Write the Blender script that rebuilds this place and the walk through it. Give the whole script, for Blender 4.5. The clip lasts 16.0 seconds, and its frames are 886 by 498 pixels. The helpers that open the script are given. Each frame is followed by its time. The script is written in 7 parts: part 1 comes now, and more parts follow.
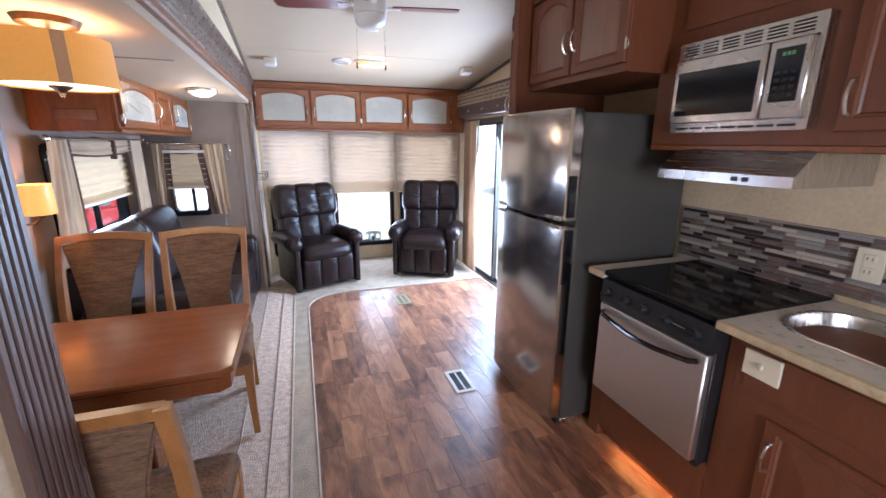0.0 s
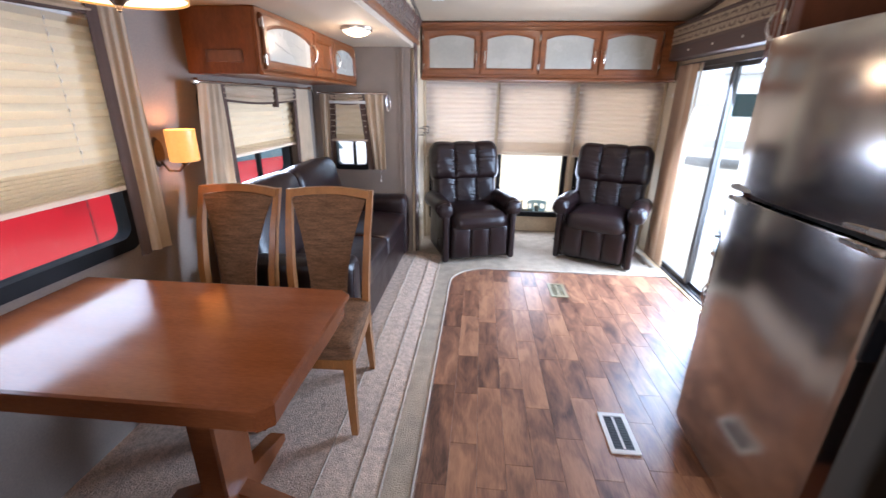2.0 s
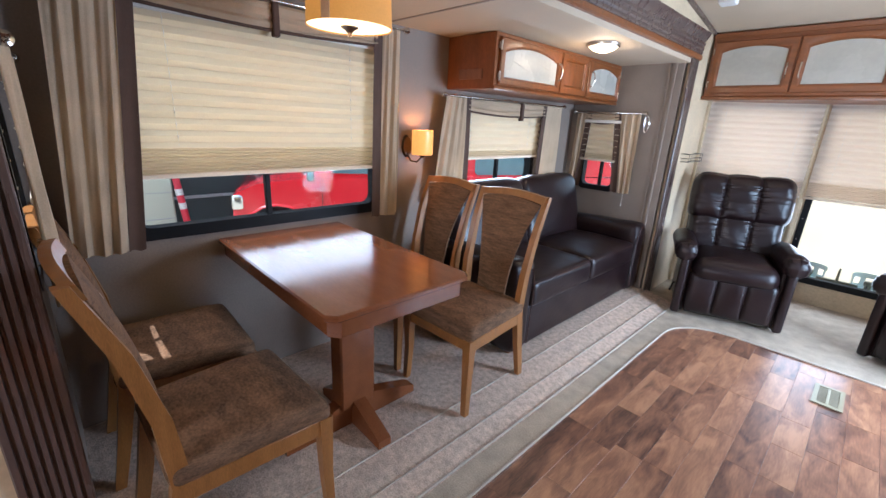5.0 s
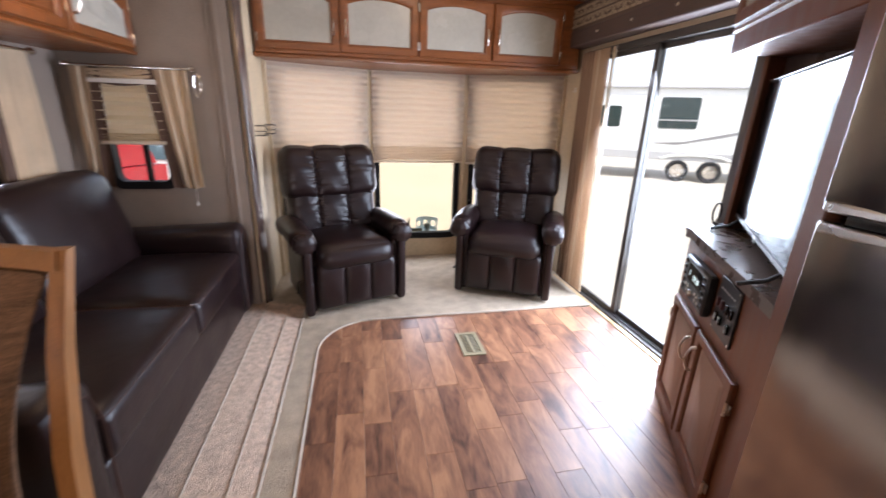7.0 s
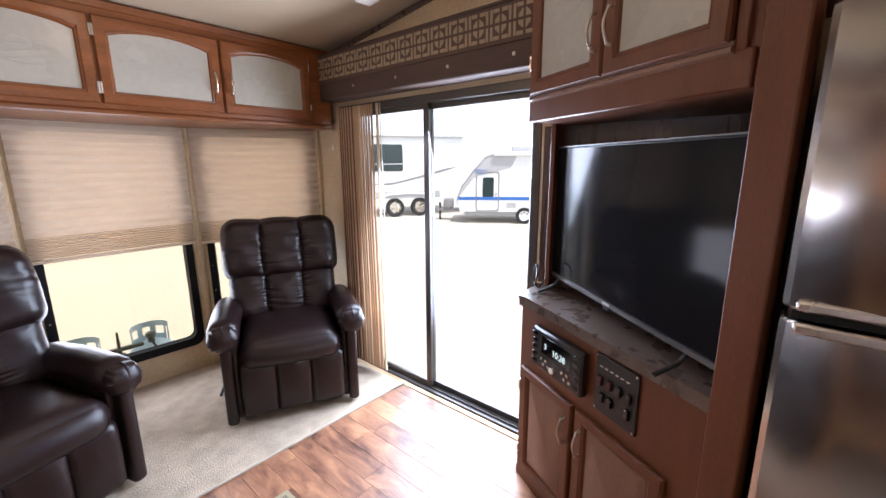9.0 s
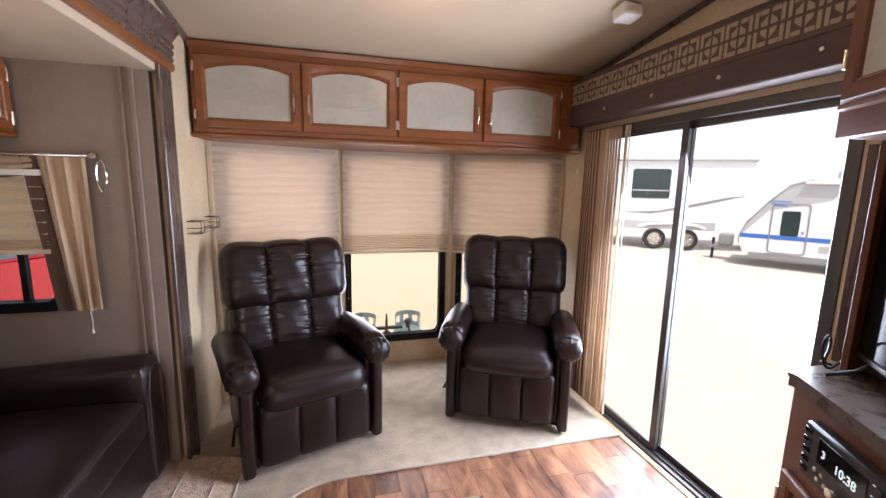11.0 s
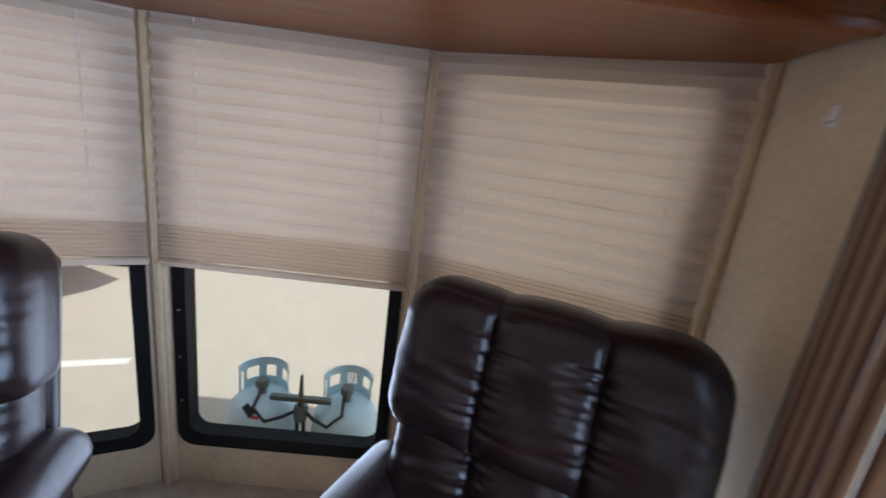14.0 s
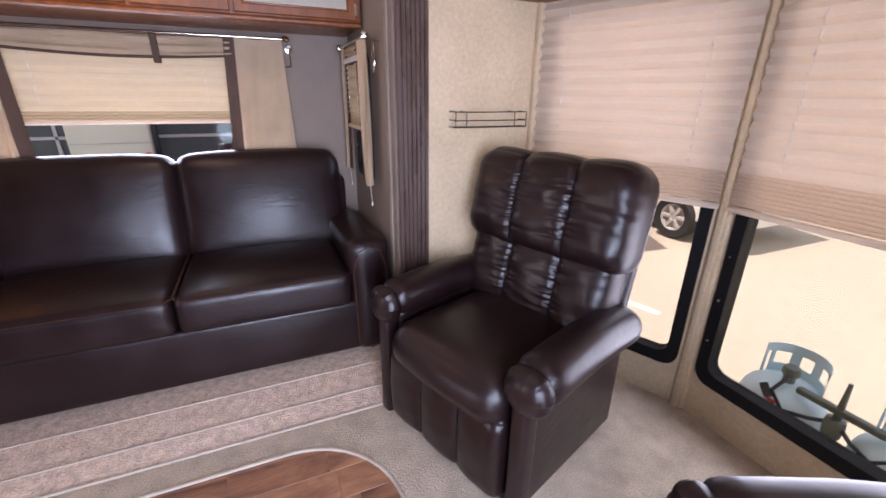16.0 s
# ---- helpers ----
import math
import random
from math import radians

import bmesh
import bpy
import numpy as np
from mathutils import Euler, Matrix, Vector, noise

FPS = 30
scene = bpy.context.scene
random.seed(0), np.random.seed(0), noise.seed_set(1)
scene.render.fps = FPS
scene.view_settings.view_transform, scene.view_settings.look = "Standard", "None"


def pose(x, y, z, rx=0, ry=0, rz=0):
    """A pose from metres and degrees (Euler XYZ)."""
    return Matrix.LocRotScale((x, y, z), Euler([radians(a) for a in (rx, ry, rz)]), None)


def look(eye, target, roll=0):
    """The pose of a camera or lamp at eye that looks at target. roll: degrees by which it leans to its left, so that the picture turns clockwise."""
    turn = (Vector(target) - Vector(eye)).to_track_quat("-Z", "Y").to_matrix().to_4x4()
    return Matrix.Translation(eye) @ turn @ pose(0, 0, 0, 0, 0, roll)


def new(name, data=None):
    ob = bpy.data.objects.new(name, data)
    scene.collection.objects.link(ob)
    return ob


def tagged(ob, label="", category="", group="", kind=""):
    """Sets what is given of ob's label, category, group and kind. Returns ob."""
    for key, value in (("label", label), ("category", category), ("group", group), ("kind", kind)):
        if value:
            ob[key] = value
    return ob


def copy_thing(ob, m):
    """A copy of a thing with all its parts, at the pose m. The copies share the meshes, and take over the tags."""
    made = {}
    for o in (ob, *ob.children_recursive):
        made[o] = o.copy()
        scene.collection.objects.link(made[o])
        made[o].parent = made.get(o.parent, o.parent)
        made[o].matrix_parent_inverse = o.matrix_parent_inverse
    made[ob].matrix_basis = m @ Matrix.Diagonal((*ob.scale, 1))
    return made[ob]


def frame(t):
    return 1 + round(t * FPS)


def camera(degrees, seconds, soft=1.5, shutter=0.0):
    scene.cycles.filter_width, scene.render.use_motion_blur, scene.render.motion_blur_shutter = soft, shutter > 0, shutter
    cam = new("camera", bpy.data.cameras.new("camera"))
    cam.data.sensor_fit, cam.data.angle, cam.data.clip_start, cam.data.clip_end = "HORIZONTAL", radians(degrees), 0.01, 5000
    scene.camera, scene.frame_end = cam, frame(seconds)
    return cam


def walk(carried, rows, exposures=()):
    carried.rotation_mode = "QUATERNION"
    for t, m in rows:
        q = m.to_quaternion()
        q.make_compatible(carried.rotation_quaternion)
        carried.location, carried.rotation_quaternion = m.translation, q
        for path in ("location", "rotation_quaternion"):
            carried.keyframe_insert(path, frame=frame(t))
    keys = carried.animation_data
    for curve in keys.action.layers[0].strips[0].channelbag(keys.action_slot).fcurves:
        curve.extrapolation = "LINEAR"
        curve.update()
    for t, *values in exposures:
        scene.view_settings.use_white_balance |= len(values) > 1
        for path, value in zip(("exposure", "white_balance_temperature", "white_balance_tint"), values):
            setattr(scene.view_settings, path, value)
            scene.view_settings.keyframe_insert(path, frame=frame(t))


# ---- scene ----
cam = camera(94.5, 16.0, shutter=0.25)
PATH = [
    (0, (0.474, 0.603, 1.519), (1.105, 2.434, 1.021), 0.3),
    (0.5, (0.471, 0.764, 1.497), (0.968, 2.615, 0.924), -0.4),
    (1, (0.474, 0.937, 1.48), (0.823, 2.803, 0.851), -1.1),
    (1.5, (0.517, 1.078, 1.477), (0.706, 2.954, 0.81), -0.6),
    (2, (0.662, 1.248, 1.463), (0.502, 3.121, 0.781), 0.8),
    (2.5, (0.768, 1.465, 1.405), (0.097, 3.237, 0.766), 1.4),
    (3, (0.852, 1.621, 1.413), (-0.361, 3.126, 0.899), 1.4),
    (3.2, (0.894, 1.655, 1.401), (-0.492, 3.032, 0.973), 0.5),
    (5.3, (1.23, 1.406, 1.383), (-0.092, 2.764, 0.745), 3.8),
    (5.5, (1.2, 1.472, 1.379), (0.01, 2.942, 0.727), 3.7),
    (6, (1.069, 1.781, 1.339), (0.285, 3.498, 0.679), 3.1),
    (6.1, (1.043, 1.82, 1.333), (0.349, 3.573, 0.669), 3.1),
    (6.5, (0.867, 2.039, 1.306), (0.617, 3.911, 0.647), 2.3),
    (7, (0.716, 2.283, 1.32), (1.109, 4.141, 0.695), 1.8),
    (7.5, (0.729, 2.605, 1.362), (1.691, 4.294, 0.894), 1.8),
    (8, (0.713, 2.847, 1.507), (2.078, 4.276, 1.2), 0.2),
    (8.5, (0.688, 2.971, 1.572), (2.216, 4.232, 1.3), -0.8),
    (9, (0.689, 2.964, 1.425), (2.169, 4.243, 1.01), -0.3),
    (9.5, (0.622, 2.957, 1.485), (1.868, 4.496, 1.204), -0.6),
    (10, (0.663, 2.926, 1.498), (1.5, 4.732, 1.307), -0.0),
    (10.2, (0.689, 2.892, 1.487), (1.375, 4.761, 1.293), 0.5),
    (12.3, (1.168, 3.386, 1.378), (1.558, 5.289, 0.903), 3.6),
    (12.5, (1.265, 3.558, 1.389), (1.623, 5.468, 0.917), 4.8),
    (13, (1.488, 3.977, 1.438), (1.88, 5.888, 0.996), 5.9),
    (13.5, (1.639, 4.32, 1.442), (2.139, 6.202, 0.989), 6.8),
    (14, (1.688, 4.688, 1.393), (1.788, 6.623, 0.896), 7.3),
    (14.5, (1.776, 4.965, 1.322), (0.892, 6.678, 0.747), 7.3),
    (15, (1.783, 4.911, 1.274), (0.369, 6.18, 0.65), 6.4),
    (15.5, (1.764, 4.68, 1.306), (0.113, 5.606, 0.659), 3.4),
    (16, (1.749, 4.485, 1.276), (0.031, 5.229, 0.574), 0.7),
]
EXPOSURE = [(0, 1.54, 5150, 17), (1.5, 1.54, 5200, 17), (2.5, 1.2, 5700, 19), (3.0, 1.02, 6000, 18), (5.5, 1.35, 5200, 13), (6.0, 1.2, 5700, 20), (7.0, 1.10, 6150, 23), (7.5, 1.02, 6500, 25), (9.0, 1.1, 6000, 23), (10.0, 1.05, 6500, 26), (12.5, 0.84, 5900, 25), (13.0, 0.80, 5800, 23), (13.5, 0.70, 5800, 21), (14.0, 0.50, 5200, 16), (14.5, 0.86, 5050, 28), (15.0, 0.78, 5100, 25), (15.5, 0.95, 5650, 32), (16, 0.98, 6000, 32)]
walk(cam, [(t, look(eye, target, roll)) for t, eye, target, roll in PATH], EXPOSURE)
SKY, SUN, LAMPS, DAY = 0.15, 3.3, 0.6, 0.85

# ---- light ----
world = bpy.data.worlds.new("sky")
scene.world = world
world.use_nodes = True
_wn = world.node_tree.nodes
_sky = _wn.new("ShaderNodeTexSky")
_sky.sky_type = "NISHITA"
_sky.sun_disc = False
_sky.sun_elevation = radians(66)
_sky.sun_rotation = radians(180)
_wn["Background"].inputs["Strength"].default_value = SKY
_haze = _wn.new("ShaderNodeHueSaturation")
_haze.inputs["Saturation"].default_value, _haze.inputs["Value"].default_value = 0.35, 1.25
world.node_tree.links.new(_sky.outputs[0], _haze.inputs["Color"])
world.node_tree.links.new(_haze.outputs[0], _wn["Background"].inputs["Color"])
_sun = bpy.data.lights.new("sun", "SUN")
_sun.energy, _sun.angle, _sun.color = SUN, radians(0.53), (1.0, 0.95, 0.86)
new("sun", _sun).matrix_world = look((-0.01, -0.40, 0.91), (0, 0, 0))


def window_light(name, eye, target, w, h, power, color=(0.86, 0.93, 1.0)):
    """Skylight that comes in through an opening; also makes the added rear fill."""
    ld = bpy.data.lights.new(name, "AREA")
    ld.shape, ld.size, ld.size_y, ld.energy, ld.color = "RECTANGLE", w, h, power * DAY, color
    new(name, ld).matrix_world = look(eye, target)


window_light("daylight_door", (2.66, 4.45, 0.95), (0.4, 3.65, 0.30), 1.05, 1.45, 66, (0.78, 0.89, 1.0))
# under the half-drawn shades
window_light("daylight_front_middle", (1.25, 5.97, 0.56), (1.25, 0.0, 0.7), 0.72, 0.6, 4.5)
window_light("daylight_front_west", (0.445, 5.815, 0.56), (0.9, 4.8, 0.6), 0.6, 0.6, 1.2)
window_light("daylight_front_east", (2.05, 5.805, 0.56), (1.6, 4.8, 0.6), 0.6, 0.6, 1.2)
window_light("daylight_dining", (-0.80, 2.23, 0.99), (2.0, 2.23, 1.1), 1.12, 0.2, 1.6)
# added fill light from the unseen rear end, where no window is known
window_light("rear_fill", (0.95, -1.21, 1.25), (1.5, 2.5, 0.6), 0.95, 1.15, 23, (1.0, 0.95, 0.86))
window_light("daylight_sofa", (-0.80, 3.92, 1.02), (2.0, 3.92, 0.9), 0.92, 0.17, 3.5)
# behind the shades' cloth
window_light("daylight_shade_middle", (1.25, 6.027, 1.25), (1.25, 0.0, 1.25), 0.74, 0.68, 1.20)
window_light("daylight_shade_west", (0.435, 5.864, 1.25), (0.435 + 0.414, 5.864 - 0.91, 1.25), 0.64, 0.68, 1.08)
window_light("daylight_shade_east", (2.06, 5.860, 1.25), (2.06 - 0.427, 5.860 - 0.904, 1.25), 0.64, 0.68, 0.88)
window_light("daylight_shade_dining", (-0.835, 2.23, 1.42), (2.0, 2.23, 1.42), 1.12, 0.56, 2.10)
window_light("daylight_shade_sofa", (-0.835, 3.92, 1.29), (2.0, 3.92, 1.29), 0.92, 0.3, 1.05)



# ---- materials ----
def mat(name, color, rough=0.5, metal=0.0, var=0.12, scale=6.0, fine=90.0, bump=0.05, stretch=(1, 1, 1), rvar=0.08,
        coat=0.0, spec=0.5, piece=0.0, translucent=0.0, emit=None, power=0.0, alpha_glass=False, relief=0.002):
    """A surface with variation at two scales, fine relief and, with piece, a shade of its own for every object."""
    m = bpy.data.materials.new(name)
    m.use_nodes = True
    nt = m.node_tree
    n, l = nt.nodes, nt.links
    b = n["Principled BSDF"]
    co = n.new("ShaderNodeTexCoord")
    mp = n.new("ShaderNodeMapping")
    mp.inputs["Scale"].default_value = stretch
    l.new(co.outputs["Object"], mp.inputs["Vector"])
    n1, n2 = n.new("ShaderNodeTexNoise"), n.new("ShaderNodeTexNoise")
    n1.inputs["Scale"].default_value, n2.inputs["Scale"].default_value = scale, fine
    n1.inputs["Detail"].default_value, n2.inputs["Detail"].default_value = 4, 3
    for q in (n1, n2):
        l.new(mp.outputs[0], q.inputs["Vector"])
    add = n.new("ShaderNodeMath")
    add.operation = "ADD"
    l.new(n1.outputs["Fac"], add.inputs[0])
    l.new(n2.outputs["Fac"], add.inputs[1])
    last = add
    if piece:
        oi = n.new("ShaderNodeObjectInfo")
        mul = n.new("ShaderNodeMath")
        mul.operation = "MULTIPLY_ADD"
        mul.inputs[1].default_value = piece
        l.new(oi.outputs["Random"], mul.inputs[0])
        l.new(add.outputs[0], mul.inputs[2])
        last = mul
    rg = n.new("ShaderNodeMapRange")
    rg.inputs[1].default_value, rg.inputs[2].default_value = 0.65, 1.35 + piece
    rg.inputs[3].default_value, rg.inputs[4].default_value = 0.0, 1.0
    l.new(last.outputs[0], rg.inputs[0])
    mx = n.new("ShaderNodeMix")
    mx.data_type = "RGBA"
    dark = [max(0.0, c * (1 - var)) for c in color]
    lite = [min(1.0, c * (1 + var)) for c in color]
    mx.inputs["A"].default_value, mx.inputs["B"].default_value = (*dark, 1), (*lite, 1)
    l.new(rg.outputs[0], mx.inputs["Factor"])
    l.new(mx.outputs["Result"], b.inputs["Base Color"])
    rr = n.new("ShaderNodeMapRange")
    rr.inputs[1].default_value, rr.inputs[2].default_value = 0.3, 0.7
    rr.inputs[3].default_value, rr.inputs[4].default_value = max(0.02, rough - rvar), min(1, rough + rvar)
    l.new(n1.outputs["Fac"], rr.inputs[0])
    l.new(rr.outputs[0], b.inputs["Roughness"])
    b.inputs["Metallic"].default_value = metal
    b.inputs["Specular IOR Level"].default_value = spec
    b.inputs["Coat Weight"].default_value = coat
    b.inputs["Coat Roughness"].default_value = 0.12
    if bump:
        bp = n.new("ShaderNodeBump")
        bp.inputs["Strength"].default_value = bump
        bp.inputs["Distance"].default_value = relief
        l.new(n2.outputs["Fac"], bp.inputs["Height"])
        l.new(bp.outputs[0], b.inputs["Normal"])
    if emit:
        b.inputs["Emission Color"].default_value = (*emit, 1)
        b.inputs["Emission Strength"].default_value = power
    if translucent:
        tr = n.new("ShaderNodeBsdfTranslucent")
        l.new(mx.outputs["Result"], tr.inputs["Color"])
        ms = n.new("ShaderNodeMixShader")
        ms.inputs[0].default_value = translucent
        l.new(b.outputs[0], ms.inputs[1])
        l.new(tr.outputs[0], ms.inputs[2])
        l.new(ms.outputs[0], n["Material Output"].inputs["Surface"])
    return m


def glass(name, color=(1, 1, 1), rough=0.0, clear=0.9, face=0.025):
    """Pane glass: mostly clear, with a mirror's share at grazing angles."""
    m = bpy.data.materials.new(name)
    m.use_nodes = True
    n, l = m.node_tree.nodes, m.node_tree.links
    n.remove(n["Principled BSDF"])
    tr, gl, ms, fr = n.new("ShaderNodeBsdfTransparent"), n.new("ShaderNodeBsdfGlossy"), n.new("ShaderNodeMixShader"), n.new("ShaderNodeLayerWeight")
    pw, sm = n.new("ShaderNodeMath"), n.new("ShaderNodeMath")
    pw.operation, sm.operation = "POWER", "MULTIPLY_ADD"
    pw.inputs[1].default_value, sm.inputs[1].default_value, sm.inputs[2].default_value = 5.0, 0.6, face
    tr.inputs["Color"].default_value = (*[c * clear for c in color], 1)
    gl.inputs["Roughness"].default_value = rough
    l.new(fr.outputs["Facing"], pw.inputs[0])
    l.new(pw.outputs[0], sm.inputs[0])
    l.new(sm.outputs[0], ms.inputs[0])
    l.new(tr.outputs[0], ms.inputs[1])
    l.new(gl.outputs[0], ms.inputs[2])
    l.new(ms.outputs[0], n["Material Output"].inputs["Surface"])
    return m


def lamp_mat(name, color, power):
    m = bpy.data.materials.new(name)
    m.use_nodes = True
    b = m.node_tree.nodes["Principled BSDF"]
    b.inputs["Base Color"].default_value = (*color, 1)
    b.inputs["Emission Color"].default_value = (*color, 1)
    b.inputs["Emission Strength"].default_value = power
    return m


def plank_mat():
    """Acacia-look planks: each with its own shade and its own dark heartwood figure along y."""
    m = bpy.data.materials.new("plank_acacia")
    m.use_nodes = True
    n, l = m.node_tree.nodes, m.node_tree.links
    b = n["Principled BSDF"]
    co, oi, off, mp = n.new("ShaderNodeTexCoord"), n.new("ShaderNodeObjectInfo"), n.new("ShaderNodeVectorMath"), n.new("ShaderNodeMapping")
    sc = n.new("ShaderNodeMath")
    sc.operation = "MULTIPLY"
    sc.inputs[1].default_value = 37.0
    l.new(oi.outputs["Random"], sc.inputs[0])
    l.new(co.outputs["Object"], off.inputs[0])
    l.new(sc.outputs[0], off.inputs[1])
    mp.inputs["Scale"].default_value = (3.2, 1.0, 3.2)
    l.new(off.outputs[0], mp.inputs["Vector"])
    fig, grain = n.new("ShaderNodeTexNoise"), n.new("ShaderNodeTexNoise")
    fig.inputs["Scale"].default_value, fig.inputs["Detail"].default_value, fig.inputs["Distortion"].default_value = 3.6, 5, 1.1
    grain.inputs["Scale"].default_value, grain.inputs["Detail"].default_value = 55, 3
    mg = n.new("ShaderNodeMapping")
    mg.inputs["Scale"].default_value = (3, 0.35, 3)
    l.new(off.outputs[0], mg.inputs["Vector"])
    l.new(mp.outputs[0], fig.inputs["Vector"])
    l.new(mg.outputs[0], grain.inputs["Vector"])
    a1, a2 = n.new("ShaderNodeMath"), n.new("ShaderNodeMath")
    a1.operation = a2.operation = "MULTIPLY_ADD"
    a1.inputs[1].default_value, a2.inputs[1].default_value = 0.28, 0.30
    l.new(oi.outputs["Random"], a1.inputs[0])
    l.new(fig.outputs["Fac"], a1.inputs[2])
    l.new(grain.outputs["Fac"], a2.inputs[0])
    l.new(a1.outputs[0], a2.inputs[2])
    cr = n.new("ShaderNodeValToRGB")
    e = cr.color_ramp.elements
    e[0].position, e[0].color = 0.48, (0.066, 0.029, 0.018, 1)
    e[1].position, e[1].color = 1.0, (0.43, 0.222, 0.116, 1)
    for pos, c in ((0.64, (0.165, 0.076, 0.045, 1)), (0.80, (0.275, 0.130, 0.072, 1))):
        q = e.new(pos)
        q.color = c
    l.new(a2.outputs[0], cr.inputs[0])
    l.new(cr.outputs[0], b.inputs["Base Color"])
    rr = n.new("ShaderNodeMapRange")
    rr.inputs[3].default_value, rr.inputs[4].default_value = 0.30, 0.42
    b.inputs["Specular IOR Level"].default_value = 0.6
    l.new(grain.outputs["Fac"], rr.inputs[0])
    l.new(rr.outputs[0], b.inputs["Roughness"])
    bp = n.new("ShaderNodeBump")
    bp.inputs["Strength"].default_value, bp.inputs["Distance"].default_value = 0.08, 0.001
    l.new(grain.outputs["Fac"], bp.inputs["Height"])
    l.new(bp.outputs[0], b.inputs["Normal"])
    return m


CHERRY = mat("cherry_wood", (0.190, 0.060, 0.014), 0.36, var=0.38, scale=5, fine=70, stretch=(6, 6, 0.7), bump=0.06, coat=0.08)
CHERRY_H = mat("cherry_wood_across", (0.190, 0.060, 0.014), 0.36, var=0.38, scale=5, fine=70, stretch=(0.7, 6, 6), bump=0.06, coat=0.08)
PANEL = mat("brown_panel", (0.138, 0.047, 0.019), 0.4, var=0.22, scale=5, fine=80, stretch=(5, 5, 0.6), bump=0.05, spec=0.4)
PANEL_PALE = mat("worn_brown_panel", (0.20, 0.105, 0.065), 0.42, var=0.2, scale=5, fine=80, stretch=(5, 5, 0.6), bump=0.05, coat=0.1)
OAK = mat("honey_oak", (0.265, 0.112, 0.028), 0.38, var=0.28, scale=6, fine=90, stretch=(6, 6, 0.8), bump=0.08, coat=0.1)
WALNUT = mat("walnut_stain", (0.20, 0.085, 0.04), 0.36, var=0.3, scale=6, fine=80, stretch=(6, 6, 0.8), bump=0.08, coat=0.25)
TABLE = mat("table_cherry", (0.180, 0.059, 0.020), 0.17, var=0.18, scale=3, fine=50, stretch=(0.8, 5, 5), bump=0.012, spec=0.45, rvar=0.05)
PLANK = plank_mat()
CARPET = mat("carpet_pink_beige", (0.585, 0.455, 0.35), 0.95, var=0.38, scale=34, fine=160, bump=0.9, relief=0.010, spec=0.1)
CARPET_FRONT = mat("carpet_light", (0.46, 0.385, 0.29), 0.95, var=0.26, scale=11, fine=150, bump=0.8, relief=0.008, spec=0.1)
CARPET_PALE = mat("carpet_worn_fold", (0.48, 0.42, 0.34), 0.95, var=0.2, scale=10, fine=240, bump=0.8, relief=0.005, spec=0.1)
TAUPE = mat("taupe_wallboard", (0.245, 0.197, 0.158), 0.62, var=0.12, scale=7, fine=130, bump=0.25, relief=0.001, spec=0.3)
CREAM = mat("cream_wallboard", (0.57, 0.455, 0.295), 0.6, var=0.15, scale=5, fine=60, bump=0.2, relief=0.001)
CEIL = mat("ceiling_board", (0.49, 0.395, 0.275), 0.7, var=0.06, scale=8, fine=160, bump=0.2, relief=0.001)
TRIM = mat("dark_trim", (0.085, 0.055, 0.045), 0.3, var=0.2, scale=6, fine=100, stretch=(5, 5, 0.6), bump=0.04, coat=0.3)


def leather_mat(name, color, rough):
    """Soft upholstery leather: pores, and broad irregular creases that catch the light."""
    m = mat(name, color, rough, var=0.35, scale=5, fine=120, bump=0.0, rvar=0.06, spec=0.42)
    n, l = m.node_tree.nodes, m.node_tree.links
    co, crease, pore = n.new("ShaderNodeTexCoord"), n.new("ShaderNodeTexNoise"), n.new("ShaderNodeTexVoronoi")
    mp = n.new("ShaderNodeMapping")
    mp.inputs["Scale"].default_value = (0.7, 0.7, 1.8)
    crease.inputs["Scale"].default_value, crease.inputs["Detail"].default_value, crease.inputs["Distortion"].default_value = 11.0, 4, 1.6
    pore.inputs["Scale"].default_value = 420.0
    l.new(co.outputs["Object"], mp.inputs["Vector"])
    l.new(mp.outputs[0], crease.inputs["Vector"])
    l.new(co.outputs["Object"], pore.inputs["Vector"])
    b1, b2 = n.new("ShaderNodeBump"), n.new("ShaderNodeBump")
    b1.inputs["Strength"].default_value, b1.inputs["Distance"].default_value = 0.16, 0.010
    b2.inputs["Strength"].default_value, b2.inputs["Distance"].default_value = 0.12, 0.0006
    l.new(crease.outputs["Fac"], b1.inputs["Height"])
    l.new(pore.outputs["Distance"], b2.inputs["Height"])
    l.new(b1.outputs[0], b2.inputs["Normal"])
    l.new(b2.outputs[0], n["Principled BSDF"].inputs["Normal"])
    return m


LEATHER = leather_mat("dark_brown_leather", (0.0130, 0.0060, 0.0062), 0.35)
LEATHER_EDGE = mat("worn_leather_seam", (0.045, 0.018, 0.012), 0.36, var=0.3, scale=12, fine=170, bump=0.2, relief=0.001)
TWEED = mat("brown_tweed", (0.150, 0.086, 0.048), 0.9, var=0.55, scale=42, fine=260, stretch=(0.3, 0.45, 1.7), bump=0.7, relief=0.002, spec=0.15)
SHADE = mat("pleated_shade_cloth", (0.80, 0.705, 0.585), 0.9, var=0.05, scale=3, fine=200, bump=0.15, translucent=0.55, spec=0.1)
SHADE_SLIDE = mat("pleated_shade_ecru", (0.76, 0.67, 0.51), 0.9, var=0.05, scale=3, fine=200, bump=0.15, translucent=0.5, spec=0.1)
CURTAIN = mat("beige_curtain", (0.62, 0.49, 0.335), 0.9, var=0.14, scale=8, fine=300, bump=0.5, relief=0.001, translucent=0.35, spec=0.1)
CURTAIN_BAND = mat("brown_curtain_band", (0.10, 0.065, 0.05), 0.85, var=0.15, scale=8, fine=300, bump=0.5, relief=0.001, spec=0.1)
